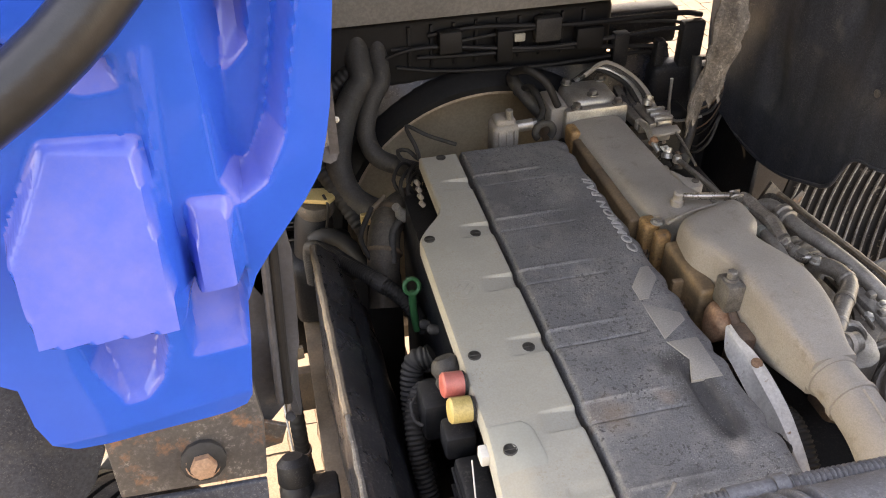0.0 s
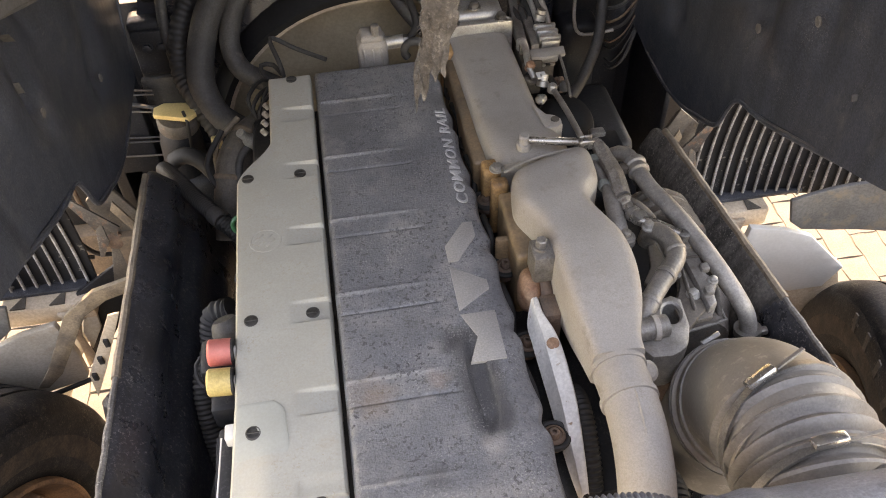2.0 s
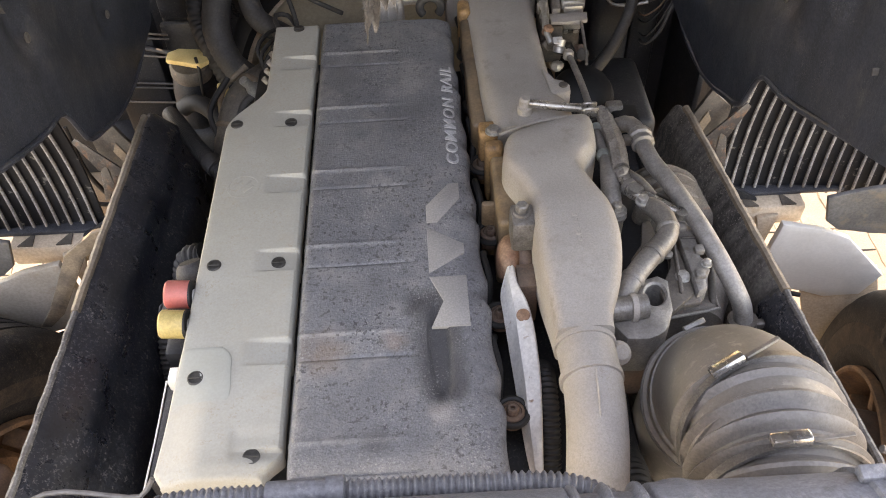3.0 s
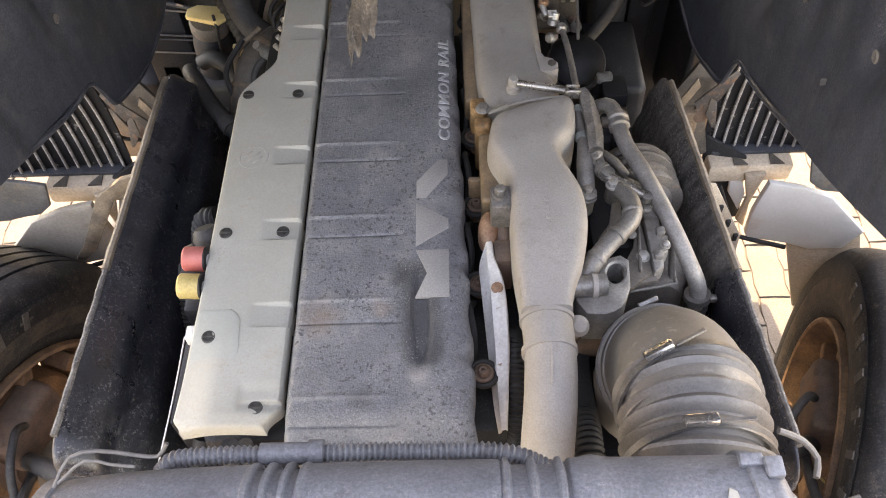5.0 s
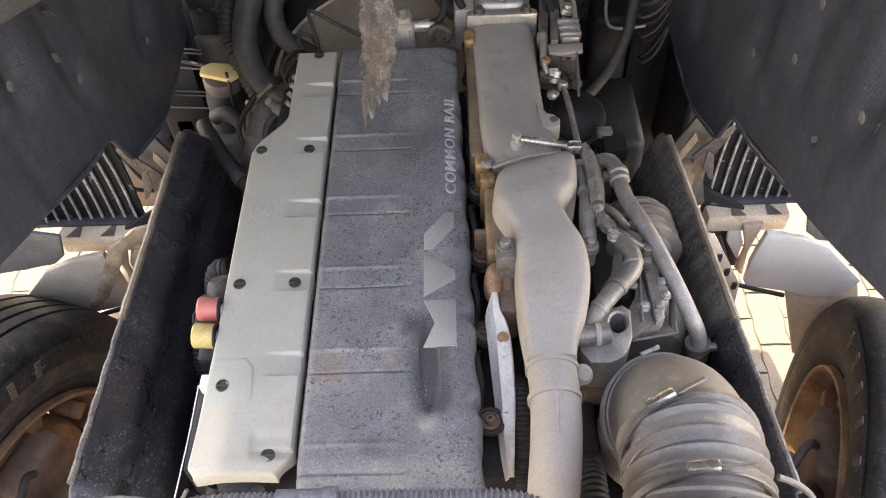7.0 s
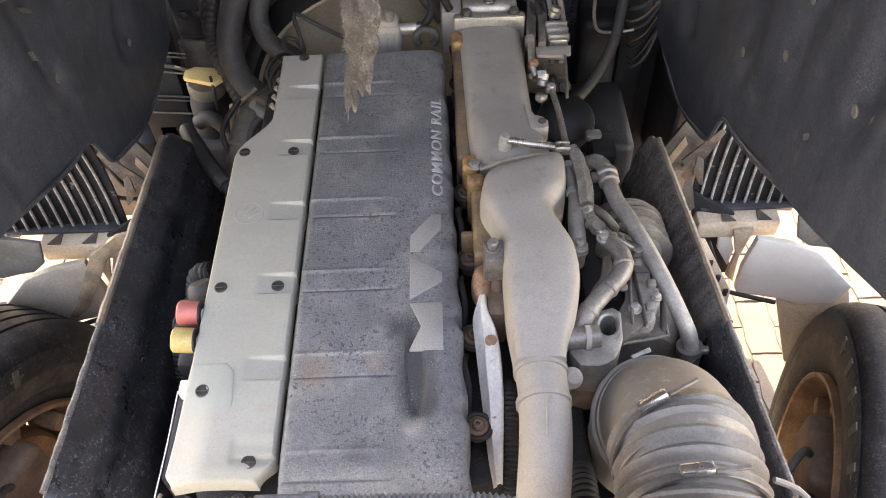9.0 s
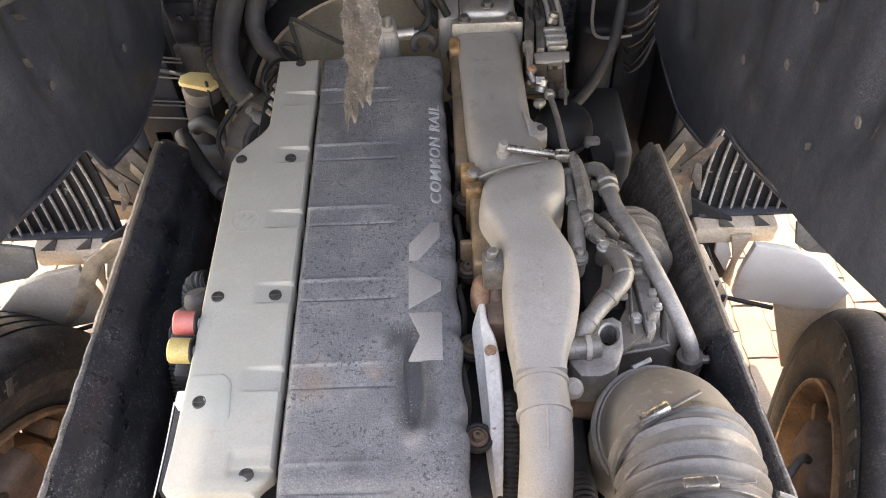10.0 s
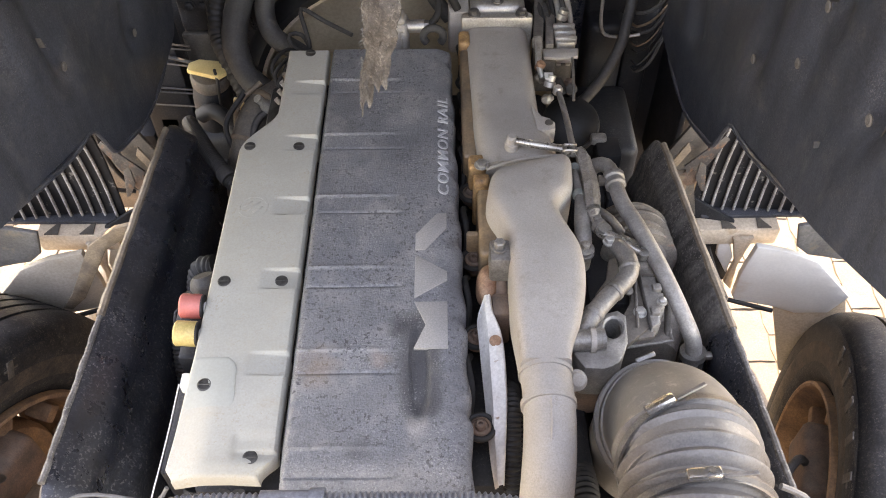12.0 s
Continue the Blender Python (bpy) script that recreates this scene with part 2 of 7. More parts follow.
# yellow of sunlight on the cap top and the tab, put into the colour
SUNLIT_CREAM = surface("sunlit_cream_cap", (0.72, 0.54, 0.25), (0.60, 0.43, 0.18), rough=0.35, large=26, fine=250, grain=0.2, bump=0.1, stain=(0.28, 0.18, 0.08), stain_cut=(0.62, 0.72))
# the pinkish dust mix paints reflections onto the upward facets
BLUE = surface("glossy_blue_paint", (0.0002, 0.092, 0.52), (0.0002, 0.078, 0.46), rough=0.12, large=9, fine=60, grain=0.04, bump=0.03, bump_scale=14, rough_var=0.05, spec=0.3, dust=0.27, dust_sheen_colour=(0.50, 0.34, 0.38), dust_sheen_on=((0.10, 0.0), (0.22, 0.9)))
RAG = surface("dusty_felt_strip", (0.125, 0.110, 0.092), (0.060, 0.051, 0.043), rough=0.95, large=45, fine=300, grain=0.55, bump=0.9, flecks=(150, (0.20, 0.175, 0.145)))
PAVER = surface("sandy_concrete_paver", (0.142, 0.124, 0.103), (0.118, 0.103, 0.084), rough=0.95, large=9, fine=160, grain=0.35, bump=0.6, bump_scale=90, stain=(0.10, 0.086, 0.068), stain_cut=(0.60, 0.75), spec=0.2)
SAND = surface("joint_sand", (0.105, 0.091, 0.073), (0.078, 0.068, 0.054), rough=0.95, large=20, fine=200, grain=0.5, bump=0.4)
GROUND = surface("pale_yard_ground", (0.24, 0.205, 0.16), (0.20, 0.17, 0.13), rough=0.95, large=1.2, fine=40, grain=0.3, bump=0.2)
GUARD = surface("black_guard_plastic", (0.013, 0.013, 0.014), (0.008, 0.008, 0.009), rough=0.6, large=8, fine=150, grain=0.4, bump=0.15, spec=0.3)
SPLASH = surface("splashed_guard_plastic", (0.013, 0.014, 0.017), (0.008, 0.0085, 0.010), rough=0.55, large=16, fine=150, grain=0.4, bump=0.2, stain=(0.15, 0.14, 0.13), stain_cut=(0.60, 0.66), spec=0.3)
WING = surface("bluish_grey_wing", (0.155, 0.150, 0.145), (0.10, 0.096, 0.090), rough=0.55, large=9, fine=170, grain=0.4, bump=0.2, stain=(0.20, 0.155, 0.11), stain_cut=(0.52, 0.72))
# darker, tanner tone than WHITE for the same part on the other side
SHELL = surface("tan_grey_shell", (0.50, 0.445, 0.37), (0.38, 0.33, 0.265), rough=0.55, large=6, fine=150, grain=0.25, bump=0.12, stain=(0.27, 0.19, 0.12), stain_cut=(0.54, 0.74))
PIPE = surface("grimy_grey_pipe", (0.29, 0.272, 0.25), (0.14, 0.128, 0.115), rough=0.45, metal=0.3, large=24, fine=320, grain=0.4, bump=0.4, dust=0.2, dust_sheen_colour=(0.33, 0.29, 0.245), stain=(0.11, 0.085, 0.065), stain_cut=(0.58, 0.74))
SOOT = surface("sooty_cast_iron", (0.150, 0.128, 0.108), (0.070, 0.058, 0.050), rough=0.65, large=26, fine=300, grain=0.5, bump=0.6, dust=0.2, dust_sheen_colour=(0.22, 0.19, 0.16), stain=(0.17, 0.09, 0.06), stain_cut=(0.58, 0.70))
OIL_EDGE = surface("orange_oil_crust", (0.48, 0.27, 0.115), (0.25, 0.135, 0.062), rough=0.6, large=30, fine=220, grain=0.5, bump=0.4, stain=(0.09, 0.06, 0.04), stain_cut=(0.56, 0.70))
ORANGE_RUST = surface("pale_orange_rust", (0.34, 0.20, 0.125), (0.22, 0.10, 0.055), rough=0.7, large=40, fine=260, grain=0.45, bump=0.4)
DULL = surface("dull_grey_cast_tube", (0.27, 0.25, 0.225), (0.13, 0.118, 0.105), rough=0.42, metal=0.35, large=30, fine=300, grain=0.5, bump=0.4, dust=0.25, dust_sheen_colour=(0.30, 0.265, 0.225), stain=(0.10, 0.075, 0.055), stain_cut=(0.58, 0.72))
GRIME = surface("grimy_dark_casting", (0.105, 0.088, 0.073), (0.042, 0.035, 0.030), rough=0.6, large=24, fine=260, grain=0.55, bump=0.5, dust=0.2, stain=(0.19, 0.12, 0.075), stain_cut=(0.60, 0.74))
CHROME = surface("worn_bright_steel", (0.62, 0.60, 0.57), (0.45, 0.43, 0.40), rough=0.25, metal=0.9, large=40, fine=300, grain=0.3, bump=0.1)
GREENISH = surface("greenish_corroded_metal", (0.22, 0.25, 0.22), (0.15, 0.155, 0.14), rough=0.6, large=50, fine=300, grain=0.4, bump=0.3)
LEVER = surface("greasy_dusty_lever", (0.36, 0.325, 0.285), (0.20, 0.175, 0.15), rough=0.35, metal=0.35, large=40, fine=300, grain=0.4, bump=0.4, stain=(0.12, 0.085, 0.06), stain_cut=(0.56, 0.7))
CHROMED = surface("greasy_bright_steel", (0.46, 0.43, 0.39), (0.16, 0.14, 0.12), rough=0.28, metal=0.7, large=18, fine=400, grain=0.25, bump=0.1)
SHROUD = surface("tan_shroud_inside", (0.43, 0.35, 0.25), (0.31, 0.25, 0.175), rough=0.55, large=4, fine=160, grain=0.25, bump=0.1, dust=0.2)
STAINED = surface("rust_stained_grey_metal", (0.085, 0.075, 0.067), (0.045, 0.042, 0.042), rough=0.4, large=16, fine=200, grain=0.4, bump=0.25, stain=(0.22, 0.10, 0.05), stain_cut=(0.54, 0.70), flecks=(200, (0.2, 0.18, 0.16)))
SLATE = surface("slate_painted_metal", (0.060, 0.064, 0.074), (0.034, 0.036, 0.042), rough=0.38, large=9, fine=200, grain=0.35, bump=0.2, stain=(0.13, 0.11, 0.10), stain_cut=(0.60, 0.74), rough_var=0.15)
LINING = surface("dusty_cab_lining", (0.108, 0.098, 0.089), (0.056, 0.052, 0.048), rough=0.75, large=7, fine=160, grain=0.45, bump=0.3, stain=(0.13, 0.11, 0.093), stain_cut=(0.58, 0.8))
# lighter than CAB so the unseen floor pan bounces light to the engine
CAB_FLOOR = surface("pale_bounce_grey", (0.26, 0.245, 0.225), (0.18, 0.168, 0.152), rough=0.7, large=4, fine=120, grain=0.3, bump=0.15, stain=(0.14, 0.12, 0.10), stain_cut=(0.58, 0.78))
CAB = surface("cab_underside_paint", (0.075, 0.067, 0.06), (0.04, 0.036, 0.033), rough=0.7, large=4, fine=120, grain=0.4, bump=0.15)

# ---------------------------------------------------------------- mesh helpers


def finish(name, bm, material, smooth=True, angle=40.0):
    bmesh.ops.recalc_face_normals(bm, faces=bm.faces)
    for f in bm.faces:
        f.smooth = smooth
    if smooth:
        for e in bm.edges:
            if len(e.link_faces) == 2 and e.calc_face_angle(0) > radians(angle):
                e.smooth = False
    me = bpy.data.meshes.new(name)
    bm.to_mesh(me)
    bm.free()
    me.materials.append(material)
    return me


def thing(name, place, label, category, group="", kind=""):
    ob = new(name)
    ob.empty_display_size = 0.05
    ob.location = place
    return tagged(ob, label, category, group, kind)


def part(name, bm, material, parent, label="", smooth=True):
    """One mesh, given in world metres, under a thing or a part."""
    ob = new(name, finish(name, bm, material, smooth))
    base = Vector(parent.location)
    if parent.parent:
        base = base + Vector(parent.parent.location)
    ob.parent = parent
    ob.data.transform(Matrix.Translation(-base))
    if label:
        ob["label"] = label
    return ob


def solo(name, bm, material, label, category, group="", kind="", smooth=True):
    return tagged(new(name, finish(name, bm, material, smooth)), label, category, group, kind)


def box(lo, hi, bevel=0.004, seg=2, bm=None, m=None):
    out = bmesh.new()
    lo, hi = Vector(lo), Vector(hi)
    bmesh.ops.create_cube(out, size=1.0, matrix=Matrix.LocRotScale((lo + hi) / 2, None, hi - lo))
    if bevel:
        bmesh.ops.bevel(out, geom=out.edges[:], offset=bevel, segments=seg, affect="EDGES", profile=0.5)
    if m is not None:
        bmesh.ops.transform(out, matrix=m, verts=out.verts)
    return join(bm, out)


def join(bm, other):
    if bm is None:
        return other
    me = bpy.data.meshes.new("join")
    other.to_mesh(me)
    other.free()
    bm.from_mesh(me)
    bpy.data.meshes.remove(me)
    return bm


def spine(points, step=0.012):
    """A smooth curve through the points."""
    p = [Vector(q) for q in points]
    if len(p) == 2:
        n = max(2, int((p[1] - p[0]).length / step))
        return [p[0].lerp(p[1], i / n) for i in range(n + 1)]
    p = [p[0] * 2 - p[1]] + p + [p[-1] * 2 - p[-2]]
    out = []
    for i in range(1, len(p) - 2):
        a, b, c, d = p[i - 1:i + 3]
        n = max(2, int((c - b).length / step))
        for k in range(n):
            t = k / n
            out.append(0.5 * ((2 * b) + (c - a) * t + (2 * a - 5 * b + 4 * c - d) * t * t + (3 * b - a - 3 * c + d) * t ** 3))
    return out + [p[-2]]


def tube(points, radius, seg=14, step=0.012, corr=None, bm=None, cap=True):
    """A pipe along a smooth curve; radius is a number or a function of the way from 0 to 1; corr = (pitch, depth) of corrugations."""
    if corr:
        step = min(step, corr[0] / 6)
    c = spine(points, step)
    out = bmesh.new()
    total = sum((c[i + 1] - c[i]).length for i in range(len(c) - 1))
    up, run, rings = None, 0.0, []
    for i, p in enumerate(c):
        tan = (c[min(i + 1, len(c) - 1)] - c[max(i - 1, 0)]).normalized()
        if up is None:
            up = tan.orthogonal().normalized()
        up = (up - tan * up.dot(tan)).normalized()
        side = tan.cross(up)
        if i:
            run += (c[i] - c[i - 1]).length
        r = radius(run / total) if callable(radius) else radius
        if corr:
            r += corr[1] * math.cos(2 * math.pi * run / corr[0])
        rings.append([out.verts.new(p + (up * math.cos(a) + side * math.sin(a)) * r) for a in (2 * math.pi * k / seg for k in range(seg))])
    for a, b in zip(rings, rings[1:]):
        for k in range(seg):
            out.faces.new((a[k], a[(k + 1) % seg], b[(k + 1) % seg], b[k]))
    if cap:
        out.faces.new(rings[0][::-1])
        out.faces.new(rings[-1])
    return join(bm, out)


def lathe(profile, base, axis, seg=24, bm=None, closed=False, caps=True):
    """A turned body: (distance along the axis, radius) pairs from the base on."""
    axis = Vector(axis).normalized()
    rot = axis.to_track_quat("Z", "Y").to_matrix().to_4x4()
    m = Matrix.Translation(base) @ rot
    out = bmesh.new()
    rings = [[out.verts.new(m @ Vector((r * math.cos(a), r * math.sin(a), h))) for a in (2 * math.pi * k / seg for k in range(seg))] for h, r in profile]
    pairs = list(zip(rings, rings[1:])) + ([(rings[-1], rings[0])] if closed else [])
    for a, b in pairs:
        for k in range(seg):
            out.faces.new((a[k], a[(k + 1) % seg], b[(k + 1) % seg], b[k]))
    if not closed and caps:
        for r, ring in ((profile[0][1], rings[0]), (profile[-1][1], rings[-1])):
            if r > 1e-5:
                out.faces.new(ring)
    return join(bm, out)


def bolt(base, axis, r=0.009, h=0.006, bm=None, seg=6):
    """A hexagon head on a washer."""
    bm = lathe([(0, r * 1.35), (h * 0.25, r * 1.35), (h * 0.3, r * 1.3)], base, axis, 16, bm)
    return lathe([(h * 0.3, r), (h, r), (h * 1.1, r * 0.8)], base, axis, seg, bm)


def sheet(outline, thick, place, bevel=0.0, bulge=None, cell=None):
    """A flat sheet: outline in its own (u, v), thickness along w, placed by a matrix. bulge(u, v) moves it along w."""
    out = bmesh.new()
    f = out.faces.new([out.verts.new((u, v, 0)) for u, v in outline])
    if cell:
        us, vs = [p[0] for p in outline], [p[1] for p in outline]
        for lo, hi, n in ((min(us), max(us), Vector((1, 0, 0))), (min(vs), max(vs), Vector((0, 1, 0)))):
            x = lo + cell
            while x < hi:
                bmesh.ops.bisect_plane(out, geom=out.verts[:] + out.edges[:] + out.faces[:], plane_co=n * x, plane_no=n)
                x += cell
    if bulge:
        for v in out.verts:
            v.co.z += bulge(v.co.x, v.co.y)
    back = bmesh.ops.extrude_face_region(out, geom=out.faces[:])
    bmesh.ops.translate(out, vec=(0, 0, -thick), verts=[g for g in back["geom"] if isinstance(g, bmesh.types.BMVert)])
    if bevel:
        bmesh.ops.recalc_face_normals(out, faces=out.faces)
        es = [e for e in out.edges if len(e.link_faces) == 2 and e.calc_face_angle(0) > radians(60)]
        bmesh.ops.bevel(out, geom=es, offset=bevel, segments=2, affect="EDGES", profile=0.5)
    bmesh.ops.transform(out, matrix=place, verts=out.verts)
    return out


def plate(x0, x1, y0, y1, nx, ny, height, skirt, roll=0.008):
    """A moulded lid between the edges x0(y) and x1(y): top face height(x, y), rolled rim, skirt down."""
    out = bmesh.new()
    rows = []
    for j in range(ny + 1):
        y = y0 + (y1 - y0) * j / ny
        a, b = x0(y), x1(y)
        row = []
        for i in range(nx + 1):
            x = a + (b - a) * i / nx
            d = min(x - a, b - x, y - y0, y1 - y)
            drop = roll - math.sqrt(max(0.0, roll * roll - (roll - d) ** 2)) if d < roll else 0.0
            row.append(out.verts.new((x, y, height(x, y) - drop)))
        rows.append(row)
    for a, b in zip(rows, rows[1:]):
        for i in range(nx):
            out.faces.new((a[i], a[i + 1], b[i + 1], b[i]))
    rim = rows[0] + [r[-1] for r in rows[1:]] + rows[-1][-2::-1] + [r[0] for r in rows[-2:0:-1]]
    low = [out.verts.new(v.co - Vector((0, 0, skirt))) for v in rim]
    n = len(rim)
    for k in range(n):
        out.faces.new((rim[k], low[k], low[(k + 1) % n], rim[(k + 1) % n]))
    return out


def loft(sections, seg=28, power=2.6, bm=None):
    """A cast body through sections (y, left, right, top, bottom) across the y axis."""
    out = bmesh.new()
    rings = []
    for y, l, r, t, b in sections:
        ring = []
        for k in range(seg):
            a = 2 * math.pi * k / seg
            c, s = math.cos(a), math.sin(a)
            u, v = math.copysign(abs(c) ** (2 / power), c), math.copysign(abs(s) ** (2 / power), s)
            ring.append(out.verts.new(((l + r) / 2 + u * (r - l) / 2, y, (t + b) / 2 + v * (t - b) / 2)))
        rings.append(ring)
    for a, b in zip(rings, rings[1:]):
        for k in range(seg):
            out.faces.new((a[k], a[(k + 1) % seg], b[(k + 1) % seg], b[k]))
    out.faces.new(rings[0])
    out.faces.new(rings[-1])
    return join(bm, out)


def smooth_sections(rows, n=5):
    """Sections between the given ones, on smooth curves."""
    out = []
    r = [tuple(2 * a - b for a, b in zip(rows[0], rows[1]))] + list(rows) + [tuple(2 * a - b for a, b in zip(rows[-1], rows[-2]))]
    for i in range(1, len(r) - 2):
        for k in range(n):
            t = k / n
            out.append(tuple(0.5 * (2 * b + (c - a) * t + (2 * a - 5 * b + 4 * c - d) * t * t + (3 * b - a - 3 * c + d) * t ** 3)
                             for a, b, c, d in zip(*r[i - 1:i + 3])))
    return out + [rows[-1]]


def step01(a, b, x):
    t = min(1.0, max(0.0, (x - a) / (b - a)))
    return t * t * (3 - 2 * t)


def convex(poly):
    """How far a point lies outside a convex outline (inside: minus)."""
    area = sum(a[0] * b[1] - b[0] * a[1] for a, b in zip(poly, poly[1:] + poly[:1]))
    edges = []
    for a, b in zip(poly, poly[1:] + poly[:1]):
        n = Vector((b[1] - a[1], a[0] - b[0])).normalized() * (1 if area > 0 else -1)
        edges.append((n.x, n.y, n.x * a[0] + n.y * a[1]))
    return lambda u, v: max(x * u + y * v - d for x, y, d in edges)


def holed(outer, centre, rx, ry, z, thick, n=40, turn=0.0):
    """A flat casting with the outline outer in (x, y) and an oval hole."""
    out = bmesh.new()
    cx, cy = centre
    top, low, inn, deep = [], [], [], []
    for k in range(n):
        a = 2 * math.pi * k / n
        d = Vector((math.cos(a), math.sin(a)))
        best = 9.0
        for p, q in zip(outer, outer[1:] + outer[:1]):
            e = Vector((q[0] - p[0], q[1] - p[1]))
            det = d.x * e.y - d.y * e.x
            if abs(det) > 1e-9:
                w = Vector((p[0] - cx, p[1] - cy))
                t, s = (w.x * e.y - w.y * e.x) / det, (w.x * d.y - w.y * d.x) / det
                if t > 0 and -1e-6 <= s <= 1 + 1e-6:
                    best = min(best, t)
        ro = 1 / math.sqrt((math.cos(a - turn) / rx) ** 2 + (math.sin(a - turn) / ry) ** 2)
        top.append([out.verts.new((cx + d.x * (best - g), cy + d.y * (best - g), z - h)) for g, h in ((0.004, 0.0), (0.001, 0.0015), (0.0, 0.005))])
        low.append(out.verts.new((cx + d.x * best, cy + d.y * best, z - thick)))
        inn.append([out.verts.new((cx + d.x * (ro + g), cy + d.y * (ro + g), z - h)) for g, h in ((0.003, 0.0), (0.0, 0.003))])
        deep.append(out.verts.new((cx + d.x * ro, cy + d.y * ro, z - thick)))
    for k in range(n):
        j = (k + 1) % n
        rings = [deep[k], inn[k][1], inn[k][0], top[k][0], top[k][1], top[k][2], low[k], deep[k]]
        nxt = [deep[j], inn[j][1], inn[j][0], top[j][0], top[j][1], top[j][2], low[j], deep[j]]
        for a, b, c, d in zip(rings, rings[1:], nxt[1:], nxt):
            out.faces.new((a, b, c, d))
    return out
# ---------------------------------------------------------------- ground
def ground_sheet():
    bm = bmesh.new()
    f = bm.faces.new([bm.verts.new(p) for p in ((-400, -400, -0.03), (400, -400, -0.03), (400, 400, -0.03), (-400, 400, -0.03))])
    return solo("ground", bm, GROUND, "pale sandy yard ground under the block paving", "ground", kind="structure", smooth=False)


ground = ground_sheet()

def unseen_wall():
    """An unseen wall added to close the place behind the camera and darken reflections."""
    bm = box((-1.15, -2.66, 0.35), (1.45, -2.60, 3.5), 0.02)
    return solo("wall_south", bm, CAB, "plain dark unseen wall added behind the camera to darken reflections", "wall", kind="structure")


unseen_wall()

# ---------------------------------------------------------------- side panels of the engine bay


def side_panel(name, sign, edge, y0, y1, material, label, depth):
    """A tall plastic noise panel along a chassis rail: edge(y) gives its top edge; it leans out and has a rolled lip."""
    root = thing(name, (edge(0.5)[0], 0.5, 0.9), label, "panel")
    n = 120
    bm = bmesh.new()
    prof = [(0.0, 0.0), (-0.006, -0.002), (-0.012, -0.008), (-0.024, -0.020), (-0.040, -0.034), (-0.047, -0.046), (-0.050, -0.070), (-0.055, -0.090), (-0.070, -0.106), (-0.080, -0.124), (-0.083, -0.150), (-0.087, -0.180),
            (-0.098, -0.200), (-0.106, -0.225), (-0.110, -0.28), (-0.118, -0.36), (-0.130, -0.55), (-0.135, -0.72)]
    back = [(0.012, -0.72), (0.010, -0.3), (0.008, -0.05), (0.008, -0.004), (0.004, 0.0)]
    rings = []
    for i in range(n + 1):
        y = y0 + (y1 - y0) * i / n
        ex, ez = edge(y)
        end = 1.0 - math.sqrt(max(0.0, 1.0 - max(0.0, 1.0 - min(y - y0, y1 - y) / 0.055) ** 2))
        wave = 0.002 * math.sin(y * 31) + 0.0025 * math.sin(y * 13 + sign)
        rings.append([bm.verts.new((ex + sign * dx * depth + wave * min(1, -dz * 8), y, ez + dz - 0.05 * end * (1 if dz > -0.3 else 0)))
                      for dx, dz in prof + back])
    k = len(rings[0])
    for a, b in zip(rings, rings[1:]):
        for i in range(k):
            bm.faces.new((a[i], a[(i + 1) % k], b[(i + 1) % k], b[i]))
    bm.faces.new(rings[0])
    bm.faces.new(rings[-1])
    body = part("panel_body", bm, material, root)
    if sign < 0:
        # grit lies on the moulded ledges
        body.data.materials.append(SIDE_GRIT)
        for f in body.data.polygons:
            c = f.center + Vector(root.location)
            drop = edge(c.y)[1] - c.z
            if f.normal.x > 0.2 and 0.082 < drop + 0.006 * math.sin(c.y * 37) < 0.215 and c.y < 0.86:
                f.material_index = 1
    if sign > 0:
        # grey stops at a slanting line; the end nearer the cab's rear is black
        body.data.materials.append(SIDE)
        for f in body.data.polygons:
            c = f.center + Vector(root.location)
            if c.y < 0.425 - 0.30 * (c.z - 1.375) + 0.008 * math.sin(c.z * 60):
                f.material_index = 1
    for ya, yb, r0, m, lab in ((y0 + 0.04, y0 + 0.34, 0.0050, SIDE_DUSTY, "thin worn lip"), (y0 + 0.34, y1 - 0.05, 0.0070, LIP, "lip of the panel caked with brown dust")):
        ys = [ya + (yb - ya) * k / 12 for k in range(13)]
        bm = tube([(edge(y)[0] + sign * (0.005 + 0.0006 * math.sin(y * 90)), y, edge(y)[1] + 0.001) for y in ys], lambda f, r0=r0: r0 + 0.0004 * math.sin(f * 31) + 0.0003 * math.sin(f * 83 + 1), 8, 0.006)
        part("lip", bm, m, root, lab)
    return root


# sign: the way out from the engine
left_panel = side_panel("side_panel", -1, lambda y: (-0.325 - 0.014 * (y - 0.15), 1.416 - 0.080 * (y - 0.15)), 0.13, 1.02, SIDE,
                        "tall soot-black plastic noise panel beside the engine", 1.0)
side_panel("side_panel", 1, lambda y: (0.691 - 0.033 * (y - 0.15), 1.438 - 0.10 * (y - 0.15)), 0.08, 0.945, SIDE_DUSTY,
           "tall black plastic noise panel greyed with streaky dust", 0.45)


rnd = random.Random(3)
for k, (x, y, z) in enumerate(((-0.278, 0.400, 1.275), (-0.274, 0.388, 1.268), (-0.276, 0.378, 1.262), (-0.268, 0.262, 1.255), (-0.262, 0.252, 1.245))):
    # clods stuck to the panel's face
    bm = bmesh.new()
    bmesh.ops.create_icosphere(bm, subdivisions=2, radius=0.0095 - 0.0012 * (k % 3))
    for v in bm.verts:
        v.co = Vector((v.co.x * 0.7, v.co.y, v.co.z * 1.2)) * (1 + rnd.uniform(-0.3, 0.3)) + Vector((x, y, z))
    part("clod", bm, LIP, left_panel, "dried clod of dirt")

